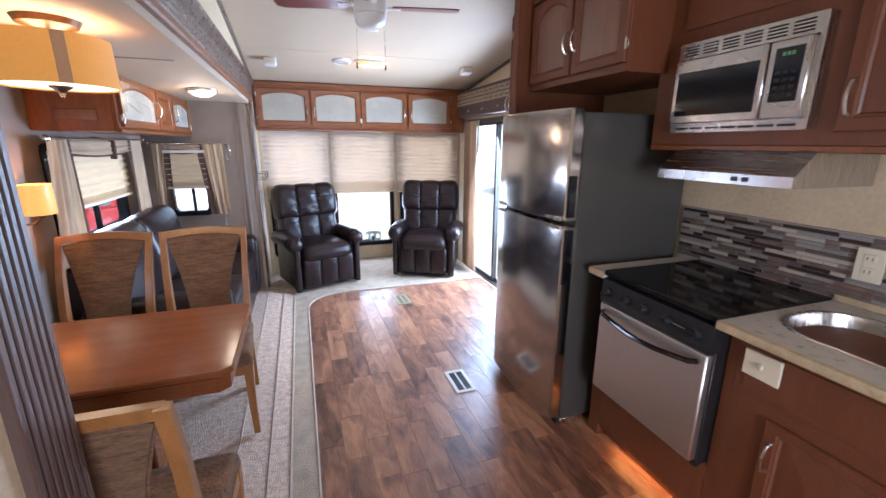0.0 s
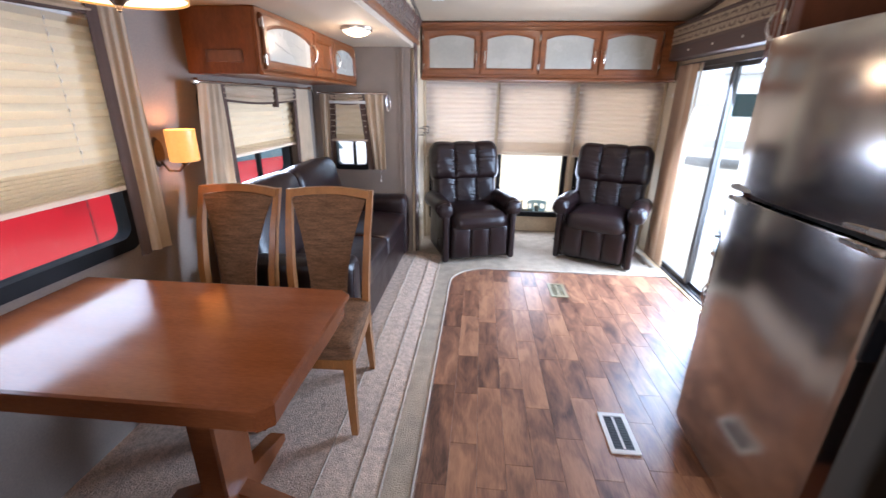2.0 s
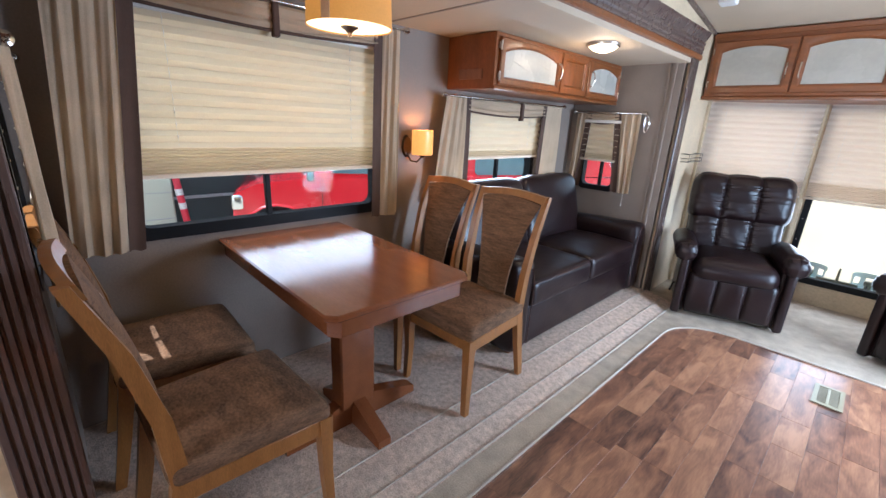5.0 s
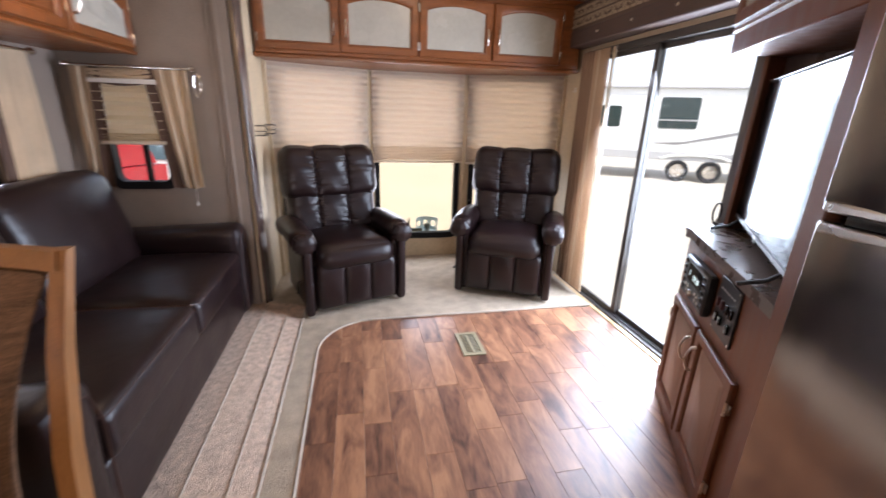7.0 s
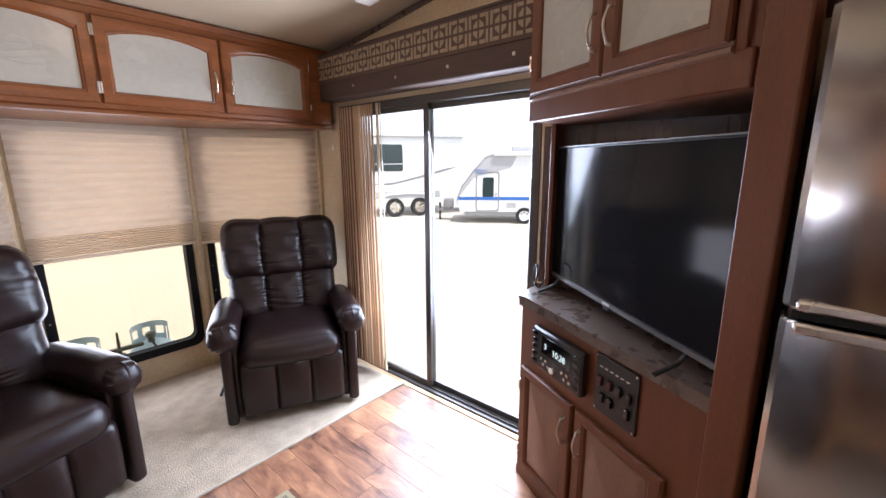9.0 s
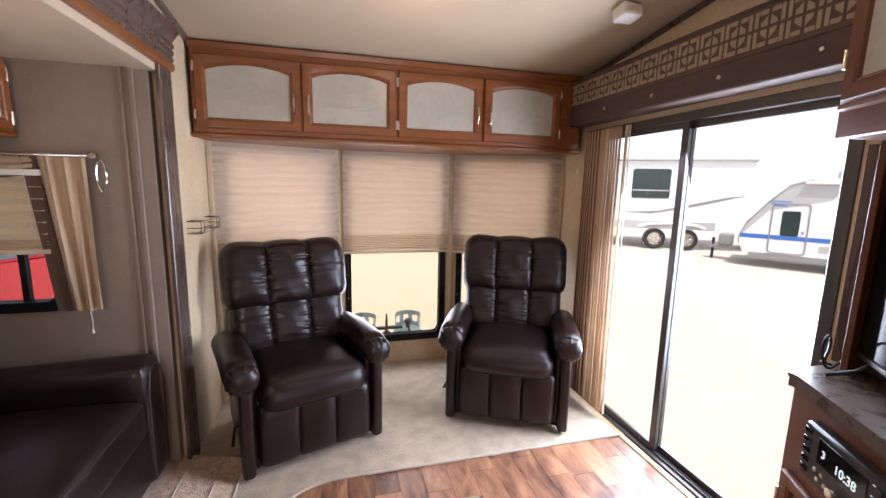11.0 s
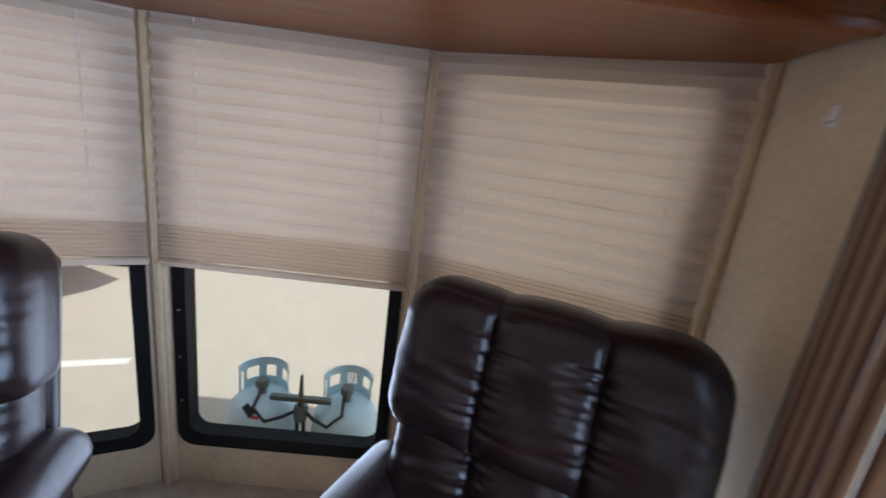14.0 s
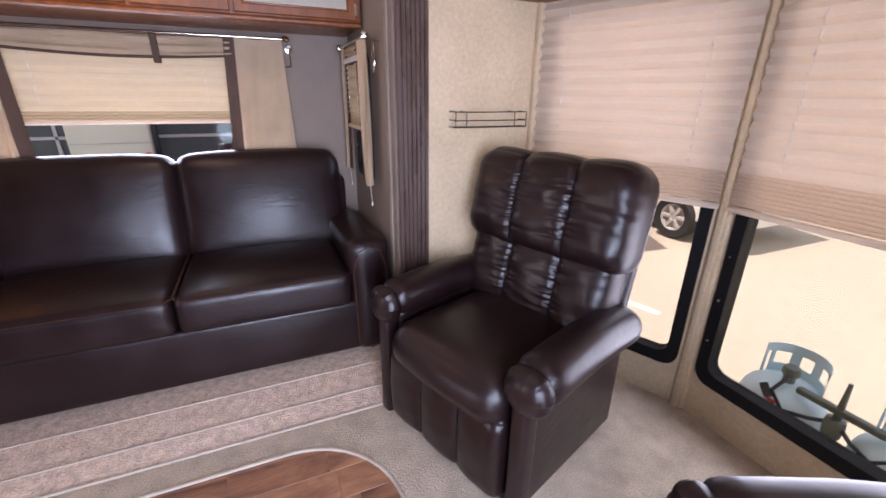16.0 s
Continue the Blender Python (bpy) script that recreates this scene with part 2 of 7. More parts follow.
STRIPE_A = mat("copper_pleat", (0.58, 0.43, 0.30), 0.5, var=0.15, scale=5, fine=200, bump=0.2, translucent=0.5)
STRIPE_SHADED = mat("shaded_brown_pleat", (0.17, 0.09, 0.06), 0.5, var=0.15, scale=5, fine=200, bump=0.2, translucent=0.15)
STRIPE_C = mat("cream_pleat", (0.72, 0.62, 0.47), 0.55, var=0.12, scale=5, fine=200, bump=0.2, translucent=0.45)
STEEL = mat("brushed_steel", (0.56, 0.54, 0.52), 0.26, 1.0, var=0.06, scale=4, fine=140, stretch=(40, 1, 1), bump=0.03, rvar=0.05)
STEEL_DARK = mat("fridge_steel", (0.44, 0.405, 0.375), 0.17, 1.0, var=0.03, scale=2, fine=90, stretch=(1, 1, 8), bump=0.0, rvar=0.012)
OVEN_STEEL = mat("brushed_oven_steel", (0.62, 0.59, 0.56), 0.40, 1.0, var=0.06, scale=4, fine=140, stretch=(1, 40, 1), bump=0.03, rvar=0.05)
REGISTER = mat("olive_beige_plastic", (0.30, 0.265, 0.165), 0.45, var=0.08, bump=0.03)
THRESHOLD = mat("worn_gold_strip", (0.60, 0.42, 0.22), 0.38, 0.6, var=0.3, scale=14, fine=120, bump=0.05)
CHROME = mat("chrome", (0.7, 0.68, 0.65), 0.14, 1.0, var=0.04, bump=0.0, rvar=0.04)
NICKEL = mat("satin_nickel", (0.62, 0.57, 0.5), 0.27, 1.0, var=0.06, bump=0.0, rvar=0.05)
BRONZE = mat("dark_bronze", (0.09, 0.06, 0.04), 0.35, 0.8, var=0.2, bump=0.02)
FRIDGE_SIDE = mat("grey_fridge_side", (0.075, 0.070, 0.062), 0.36, 0.2, var=0.1, scale=4, fine=250, bump=0.12, relief=0.0006)
BLACK = mat("black_plastic", (0.012, 0.012, 0.013), 0.38, var=0.2, scale=10, fine=200, bump=0.1, relief=0.0004)
BLACK_GLOSS = mat("black_gloss", (0.006, 0.006, 0.007), 0.08, var=0.1, bump=0.0, rvar=0.03)
SCREEN = mat("tv_screen", (0.009, 0.009, 0.010), 0.09, var=0.05, bump=0.0, rvar=0.01, spec=0.14)
RED_ROCKER = mat("red_rocker", (0.05, 0.008, 0.008), 0.35)
FRAME_BLACK = mat("black_window_frame", (0.006, 0.006, 0.007), 0.55, var=0.2, scale=10, fine=200, bump=0.1, relief=0.0004, spec=0.2)
ALU = mat("bronze_aluminium", (0.11, 0.105, 0.10), 0.36, 0.6, var=0.1, bump=0.03)
WHITE = mat("white_plastic", (0.72, 0.70, 0.65), 0.4, var=0.05, bump=0.03)
ALMOND = mat("almond_plastic", (0.68, 0.62, 0.47), 0.4, var=0.04, bump=0.03)
COUNTER = mat("pale_laminate", (0.60, 0.57, 0.50), 0.33, var=0.14, scale=40, fine=240, bump=0.03)
COUNTER_EDGE = mat("tan_laminate_edge", (0.46, 0.36, 0.22), 0.35, var=0.2, scale=30, fine=200, bump=0.03)
GRANITE = mat("brown_stone_laminate", (0.115, 0.085, 0.068), 0.3, var=0.42, scale=14, fine=130, bump=0.04)
MOSAIC = [mat("mosaic_" + nm, c, r, var=0.25, scale=12, fine=90, bump=0.04, piece=0.5) for nm, c, r in
          (("cream_stone", (0.42, 0.36, 0.28), 0.4), ("grey_stone", (0.24, 0.22, 0.20), 0.35), ("brown_stone", (0.15, 0.10, 0.075), 0.3), ("umber_glass", (0.045, 0.028, 0.024), 0.1), ("taupe_glass", (0.12, 0.10, 0.09), 0.1))]
GROUT = mat("grey_grout", (0.30, 0.27, 0.24), 0.85, var=0.12, fine=250, bump=0.3)
FROST = mat("frosted_glass", (0.41, 0.395, 0.335), 0.26, var=0.06, scale=4, fine=40, bump=0.15, relief=0.002, spec=0.3)
VALANCE_WOOD = mat("valance_cloth_brown", (0.075, 0.045, 0.035), 0.7, var=0.35, scale=8, fine=180, stretch=(1, 1, 7), bump=0.4, relief=0.001)
VALANCE_DARK = mat("valance_pattern_dark", (0.095, 0.06, 0.042), 0.75, var=0.2, fine=220, bump=0.3)
VALANCE_LIGHT = mat("valance_pattern_cream", (0.33, 0.255, 0.17), 0.75, var=0.12, fine=220, bump=0.3)
PANE_WARM = glass("warm_tinted_pane", (1.0, 0.975, 0.86), 0.0, 0.88)
PANE = glass("clear_pane", (0.93, 0.97, 0.96), 0.0, 0.95, 0.010)
LAMPSHADE = mat("linen_lampshade", (0.46, 0.22, 0.06), 0.85, var=0.1, scale=9, fine=160, bump=0.2, emit=(1.0, 0.42, 0.06), power=0.17)
LAMP_DIFF = lamp_mat("lamp_diffuser", (1.0, 0.74, 0.36), 1.0)
SCONCE_GLASS = mat("amber_sconce_glass", (0.5, 0.24, 0.06), 0.4, var=0.15, scale=20, bump=0.0, emit=(1.0, 0.36, 0.065), power=0.46)
DOME_GLASS = lamp_mat("dome_glass", (1.0, 0.80, 0.52), 1.3)
AMBER_LENS = mat("amber_lens", (0.75, 0.5, 0.25), 0.3, var=0.1, scale=20, bump=0.0, emit=(1.0, 0.45, 0.10), power=0.42)
BULB = lamp_mat("warm_bulb", (1.0, 0.74, 0.38), 2.2)
LED = lamp_mat("toe_kick_led", (1.0, 0.42, 0.08), 9.0)
DIGIT = lamp_mat("display_digits", (0.75, 0.95, 0.9), 0.35)
DIGIT_G = lamp_mat("display_digits_green", (0.05, 0.10, 0.04), 0.3)
FAN_RED = mat("reddish_fan_blade", (0.16, 0.03, 0.022), 0.35, var=0.2, stretch=(1, 5, 5), bump=0.03, coat=0.2)


# ---- building tools ----
def link(name, bm, material, smooth=40):
    bmesh.ops.recalc_face_normals(bm, faces=bm.faces[:])
    me = bpy.data.meshes.new(name)
    bm.to_mesh(me)
    bm.free()
    me.materials.append(material)
    if smooth:
        me.polygons.foreach_set("use_smooth", [True] * len(me.polygons))
        me.set_sharp_from_angle(angle=radians(smooth))
    return new(name, me)


def part(name, bm, material, parent, label="", smooth=40):
    """Links a bmesh, drawn in its thing's own space, as one mesh under a thing or a part."""
    ob = link(name, bm, material, smooth)
    ob.parent = parent
    return tagged(ob, label)


def thing(name, m, label, category, group="", kind=""):
    """An Empty at the base of a thing that is made of parts."""
    ob = new(name)
    ob.empty_display_size = 0.1
    ob.matrix_world = m
    return tagged(ob, label, category, group, kind)


def solo(name, bm, material, label, category, group="", kind="", smooth=40):
    return tagged(link(name, bm, material, smooth), label, category, group, kind)


def B():
    return bmesh.new()


def T(m, p):
    return (m @ Vector(p)) if m else Vector(p)


def cb(bm, lo, hi, b=0.003, m=None):
    """A box with chamfered edges."""
    lo, hi = Vector(lo), Vector(hi)
    c, h = (lo + hi) / 2, (hi - lo) / 2
    h = Vector([abs(v) for v in h])
    b = min(b, 0.45 * min(h))
    v = {}
    for sx in (-1, 1):
        for sy in (-1, 1):
            for sz in (-1, 1):
                s = (sx, sy, sz)
                for a in range(3):
                    p = [s[i] * (h[i] - (0 if i == a else b)) for i in range(3)]
                    v[s, a] = bm.verts.new(T(m, c + Vector(p)))
    for a in range(3):
        o, q = [i for i in range(3) if i != a]
        for sa in (-1, 1):
            loop = []
            for so, sq in ((-1, -1), (1, -1), (1, 1), (-1, 1)):
                s = [0, 0, 0]
                s[a], s[o], s[q] = sa, so, sq
                loop.append(v[tuple(s), a])
            bm.faces.new(loop)
        for so in (-1, 1):
            for sq in (-1, 1):
                s1, s2 = [0, 0, 0], [0, 0, 0]
                s1[a], s1[o], s1[q] = -1, so, sq
                s2[a], s2[o], s2[q] = 1, so, sq
                bm.faces.new([v[tuple(s1), o], v[tuple(s1), q], v[tuple(s2), q], v[tuple(s2), o]])
    for sx in (-1, 1):
        for sy in (-1, 1):
            for sz in (-1, 1):
                bm.faces.new([v[(sx, sy, sz), a] for a in range(3)])
    return bm


def rbox(bm, c, half, r, n=(8, 8, 8), m=None, fn=None):
    """A cushion-like box: rounded by r, with n cells along each axis; fn(u, v, w, p) may move each point."""
    pos = []
    for a in range(3):
        h, rr = half[a], min(r, half[a] * 0.98)
        arc = [h - rr + rr * math.sin(k / 4 * math.pi / 2) * 1.0 for k in range(1, 5)]
        mid = list(np.linspace(-(h - rr), h - rr, max(2, n[a])))
        pos.append([-x for x in reversed(arc)] + mid + arc)
    seen = {}

    def vert(q):
        key = tuple(round(x, 6) for x in q)
        if key not in seen:
            inner = [max(-(half[i] - min(r, half[i] * 0.98)), min(half[i] - min(r, half[i] * 0.98), q[i])) for i in range(3)]
            d = Vector(q) - Vector(inner)
            rr = min(r, *[x * 0.98 for x in half])
            p = Vector(inner)
            if d.length > 1e-9:
                lim = Vector([d[i] / min(r, half[i] * 0.98) for i in range(3)])
                s = max(abs(x) for x in lim)
                p = Vector(inner) + Vector([lim[i] / lim.length * s * min(r, half[i] * 0.98) for i in range(3)])
            if fn:
                p = fn(q[0] / half[0], q[1] / half[1], q[2] / half[2], p)
            seen[key] = bm.verts.new(T(m, Vector(c) + p))
        return seen[key]

    for a in range(3):
        o, q = [i for i in range(3) if i != a]
        for sa in (-1, 1):
            for i in range(len(pos[o]) - 1):
                for j in range(len(pos[q]) - 1):
                    loop = []
                    for di, dj in ((0, 0), (1, 0), (1, 1), (0, 1)):
                        p = [0, 0, 0]
                        p[a], p[o], p[q] = sa * half[a], pos[o][i + di], pos[q][j + dj]
                        w = vert(p)
                        if w not in loop:
                            loop.append(w)
                    if len(loop) > 2 and not bm.faces.get(loop):
                        bm.faces.new(loop)
    return bm


def tube(bm, pts, r, n=8, m=None, closed=False):
    """A round bar along points; r may be one radius or one for each point."""
    pts = [Vector(p) for p in pts]
    rs = r if isinstance(r, (list, tuple)) else [r] * len(pts)
    rings, side = [], None
    for i, p in enumerate(pts):
        if closed:
            d = pts[(i + 1) % len(pts)] - pts[i - 1]
        else:
            d = pts[min(i + 1, len(pts) - 1)] - pts[max(i - 1, 0)]
        d = d.normalized()
        if side is None:
            side = d.orthogonal().normalized()
        side = (side - d * side.dot(d)).normalized()
        up = d.cross(side)
        rings.append([bm.verts.new(T(m, p + rs[i] * (math.cos(k * 2 * math.pi / n) * side + math.sin(k * 2 * math.pi / n) * up))) for k in range(n)])
    for a, b in zip(rings, rings[1:] + ([rings[0]] if closed else [])):
        for k in range(n):
            bm.faces.new([a[k], a[(k + 1) % n], b[(k + 1) % n], b[k]])
    if not closed:
        bm.faces.new(rings[0])
        bm.faces.new(rings[-1])
    return bm


def lathe(bm, prof, n=28, m=None):
    """A turned shape from (radius, height) pairs."""
    rings = []
    for r, z in prof:
        if r < 1e-6:
            rings.append([bm.verts.new(T(m, (0, 0, z)))])
        else:
            rings.append([bm.verts.new(T(m, (r * math.cos(k * 2 * math.pi / n), r * math.sin(k * 2 * math.pi / n), z))) for k in range(n)])
    for a, b in zip(rings, rings[1:]):
        for k in range(n):
            loop = [a[k % len(a)], a[(k + 1) % len(a)], b[(k + 1) % len(b)], b[k % len(b)]]
            out = []
            for w in loop:
                if w not in out:
                    out.append(w)
            if len(out) > 2:
                bm.faces.new(out)
    return bm


def prism(bm, pts, z0, z1, m=None):
    """A flat outline (x, y) raised from z0 to z1."""
    a = [bm.verts.new(T(m, (x, y, z0))) for x, y in pts]
    b = [bm.verts.new(T(m, (x, y, z1))) for x, y in pts]
    bm.faces.new(a)
    bm.faces.new(b)
    for i in range(len(pts)):
        j = (i + 1) % len(pts)
        bm.faces.new([a[i], a[j], b[j], b[i]])
    return bm


def run(bm, prof, p0, p1, u, v):
    """A moulding: a profile (in the directions u and v) run from p0 to p1."""
    p0, p1, u, v = Vector(p0), Vector(p1), Vector(u), Vector(v)
    a = [bm.verts.new(p0 + x * u + y * v) for x, y in prof]
    b = [bm.verts.new(p1 + x * u + y * v) for x, y in prof]
    bm.faces.new(a)
    bm.faces.new(b)
    for i in range(len(prof)):
        j = (i + 1) % len(prof)
        bm.faces.new([a[i], a[j], b[j], b[i]])
    return bm


def loops(bm, rings, close_ends=False):
    """Joins rings of equal length by quads."""
    vs = [[bm.verts.new(p) for p in ring] for ring in rings]
    for a, b in zip(vs, vs[1:]):
        for k in range(len(a)):
            j = (k + 1) % len(a)
            bm.faces.new([a[k], a[j], b[j], b[k]])
    if close_ends:
        bm.faces.new(vs[0])
        bm.faces.new(vs[-1])
    return bm


def wall_with_holes(bm, length, height, thick, holes, m):
    """A wall in its own space (along x, thick in y from 0, up z) with openings (x0, x1, z0, z1) through it."""
    xs = sorted({0.0, length, *[h[0] for h in holes], *[h[1] for h in holes]})
    zs = sorted({0.0, height, *[h[2] for h in holes], *[h[3] for h in holes]})
    def solid(i, k):
        if i < 0 or k < 0 or i >= len(xs) - 1 or k >= len(zs) - 1:
            return False
        cx, cz = (xs[i] + xs[i + 1]) / 2, (zs[k] + zs[k + 1]) / 2
        return not any(h[0] < cx < h[1] and h[2] < cz < h[3] for h in holes)
    seen = {}
    def V(i, y, k):
        if (i, y, k) not in seen:
            seen[i, y, k] = bm.verts.new(m @ Vector((xs[i], y, zs[k])))
        return seen[i, y, k]
    for i in range(len(xs) - 1):
        for k in range(len(zs) - 1):
            if not solid(i, k):
                continue
            for y in (0.0, thick):
                bm.faces.new([V(i, y, k), V(i + 1, y, k), V(i + 1, y, k + 1), V(i, y, k + 1)])
            for di, dk, (a, b) in ((-1, 0, ((i, k), (i, k + 1))), (1, 0, ((i + 1, k), (i + 1, k + 1))), (0, -1, ((i, k), (i + 1, k))), (0, 1, ((i, k + 1), (i + 1, k + 1)))):
                if not solid(i + di, k + dk):
                    bm.faces.new([V(a[0], 0.0, a[1]), V(b[0], 0.0, b[1]), V(b[0], thick, b[1]), V(a[0], thick, a[1])])
    return bm


def rounded_rect(x0, z0, x1, z1, r, n=5):
    pts = []
    for cx, cz, a0 in ((x1 - r, z0 + r, -90), (x1 - r, z1 - r, 0), (x0 + r, z1 - r, 90), (x0 + r, z0 + r, 180)):
        for k in range(n + 1):
            a = radians(a0 + 90 * k / n)
            pts.append((cx + r * math.cos(a), cz + r * math.sin(a)))
    return pts


def ring_frame(bm, outer, inner, y0, y1, m):
    """A flat frame between two outlines of equal length, from depth y0 to y1."""
    f = [[m @ Vector((x, y, z)) for x, z in line] for line, y in ((outer, y0), (outer, y1), (inner, y1), (inner, y0), (outer, y0))]
    return loops(bm, f)


def ceil_z(y):
    """Height of the sloping ceiling."""
    return 2.13 + 0.14 * (5.45 - max(y, 1.2))

# ---- the shell ----
XR, XL, XS, YN, YF = 2.42, 0.07, -0.83, 1.34, 5.00   # door wall, slide line, slide's outer wall and its two ends
ZS, ZC = 0.06, 1.88                                   # the slide's floor and ceiling
YB = -1.2                                             # rear end of the room

solo("floor", prism(B(), [(-0.05, YB), (2.5, YB), (2.5, 6.05), (-0.05, 6.05)], -0.12, -0.012), GROUT,
     "plywood subfloor of a travel trailer", "floor", kind="structure")

# front carpet with the rounded inner corner, and the strip beside the slide
def arc_corner(cx, cy, r, n=10):
    return [(cx - r * math.cos(radians(90 * k / n)), cy + r * math.sin(radians(90 * k / n))) for k in range(n + 1)]

_edge = [(0.45, YB)] + arc_corner(0.80, 4.42, 0.35) + [(2.41, 4.77), (2.41, 5.70), (1.68, 6.045), (0.82, 6.045), (0.0, 5.67), (0.0, 5.05), (0.335, 5.05), (0.335, YB)]
solo("carpet", prism(B(), _edge, -0.012, 0.007), CARPET_FRONT, "light grey-beige cut pile carpet with a rounded edge", "carpet", kind="structure")
_bind = arc_corner(0.80, 4.42, 0.35)
_line = [(0.452, YB, 0.006)] + [(x, y, 0.006) for x, y in _bind] + [(2.40, 4.77, 0.006)]
solo("trim", tube(B(), _line, 0.007, 6), CARPET_PALE, "pale bound edge between carpet and wood floor", "trim", kind="structure")
# slide floor with its ramp
bm = run(B(), [(XS - 0.05, -0.1), (0.335, -0.1), (0.335, 0.004), (0.315, 0.008), (0.24, 0.030), (0.20, 0.034), (0.10, 0.058), (0.06, ZS), (XS - 0.05, ZS)],
         (0, YN - 0.05, 0), (0, YF + 0.03, 0), (1, 0, 0), (0, 0, 1))
solo("floor_slide", bm, CARPET, "grey-beige cut pile carpet on the raised slide-out floor", "floor", kind="structure", smooth=20)
bm = B()
for x, z in ((0.325, 0.009), (0.228, 0.034), (0.085, 0.060)):
    tube(bm, [(x, YN, z), (x, YF, z)], 0.006 if x > 0.3 else 0.0035, 6)
solo("trim_ramp", bm, CARPET_PALE, "pale folded seams along the carpet ramp", "trim", kind="structure")


def wall(name, p0, p1, z0, z1, holes, material, label, thick=0.06, flip=1):
    """A wall whose room face runs from p0 to p1; it is thick to the outside."""
    p0, p1 = Vector((*p0, z0)), Vector((*p1, z0))
    d = (p1 - p0)
    ang = math.atan2(d.y, d.x)
    m = Matrix.Translation(p0) @ Matrix.Rotation(ang, 4, "Z")
    bm = wall_with_holes(B(), d.length, z1 - z0, thick * flip, [(a, b, c - z0, e - z0) for a, b, c, e in holes], m)
    for v in bm.verts:
        v.co.z = min(v.co.z, ceil_z(v.co.y) + 0.25)
    return solo(name, bm, material, label, "wall", kind="structure", smooth=0), m


# door wall, with the slider's opening; runs from rear to front, thick to +x (flip -1 puts it at the right of the way)
wall("wall_east", (XR, YB), (XR, 5.72), -0.1, 3.0, [(3.87 - YB, 5.37 - YB, 0.0, 1.79)], CREAM, "cream wallboard beside the sliding door", flip=-1)
# the opening is made up, to go with the added rear fill light
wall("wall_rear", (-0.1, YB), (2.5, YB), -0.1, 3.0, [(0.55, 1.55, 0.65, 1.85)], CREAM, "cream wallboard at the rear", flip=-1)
wall("wall_west_rear", (XL, YB), (XL, YN - 0.04), -0.1, 3.0, [], CREAM, "cream wallboard beside the slide-out", thick=0.05)
wall("wall_west_front", (XL, YF + 0.06), (XL, 5.73), -0.1, 3.0, [], CREAM, "cream mottled wallboard beside the front windows", thick=0.05)
bm = B()
run(bm, [(YN - 0.05, 2.08), (YF + 0.07, 2.08), (YF + 0.07, ceil_z(YF) + 0.1), (YN - 0.05, ceil_z(YN) + 0.1)], (XL - 0.05, 0, 0), (XL, 0, 0), (0, 1, 0), (0, 0, 1))
solo("wall_west_above", bm, CREAM, "cream wallboard above the slide-out", "wall", kind="structure", smooth=0)
# slide-out: outer wall with two windows, ends with one small window each
BW = (1.62, 2.84, 0.85, 1.72)      # dining window: y, y, z, z
SW = (3.42, 4.42, 0.90, 1.50)      # sofa window
EW = (-0.67, -0.35, 0.86, 1.45)    # small end windows: x, x, z, z
wall("wall_slide_outer", (XS, YN - 0.05), (XS, YF + 0.05), 0.0, 2.0, [(BW[0] - YN + 0.05, BW[1] - YN + 0.05, BW[2], BW[3]), (SW[0] - YN + 0.05, SW[1] - YN + 0.05, SW[2], SW[3])],
     TAUPE, "grey-taupe textured wallboard of the slide-out", thick=0.05)
wall("wall_slide_front", (XS, YF), (0.04, YF), 0.0, 2.0, [(EW[0] - XS, EW[1] - XS, EW[2], EW[3])], TAUPE, "grey-taupe textured wallboard at the end of the slide-out", thick=0.045)
wall("wall_slide_rear", (XS, YN), (0.04, YN), 0.0, 2.0, [(EW[0] - XS, EW[1] - XS, EW[2], EW[3])], TAUPE, "grey-taupe textured wallboard behind the dining chairs", thick=0.045, flip=-1)
bm = B()
cb(bm, (XS - 0.05, YN - 0.05, ZC), (0.05, YF + 0.05, ZC + 0.06), 0.002)
solo("ceiling_slide", bm, CEIL, "off-white ceiling board of the slide-out", "ceiling", kind="structure")
bm = B()
cb(bm, (XS, 2.90, ZC - 0.003), (0.03, 2.915, ZC + 0.004), 0.001)
cb(bm, (-0.03, YF - 0.012, ZS), (-0.012, YF - 0.001, ZC), 0.003)
cb(bm, (-0.065, YF - 0.008, ZS), (-0.055, YF - 0.001, ZC), 0.002)
solo("trim_slide", bm, TAUPE, "thin batten over a joint in the slide-out", "trim", kind="structure")

# main ceiling, sloping up from the front
bm = run(B(), [(6.1, ceil_z(6.1)), (1.2, ceil_z(1.2)), (YB - 0.1, ceil_z(YB)), (YB - 0.1, ceil_z(YB) + 0.3), (1.2, ceil_z(1.2) + 0.3), (6.1, ceil_z(6.1) + 0.3)], (-0.1, 0, 0), (2.55, 0, 0), (0, 1, 0), (0, 0, 1))
solo("ceiling", bm, CEIL, "off-white ceiling board sloping up from the front", "ceiling", kind="structure", smooth=0)
bm = B()
for y in (4.49, 3.27, 2.05):
    s = Vector((0, 1, -0.14 if y > 1.2 else 0)).normalized()
    run(bm, [(-0.008, -0.0015), (0.008, -0.0015), (0.008, 0.004), (-0.008, 0.004)], (0.0, y, ceil_z(y)), (2.45, y, ceil_z(y)), s, (0, 0.14, 1))
solo("trim_ceiling_seam", bm, CEIL, "flat cover strip on a ceiling joint", "trim", kind="structure")
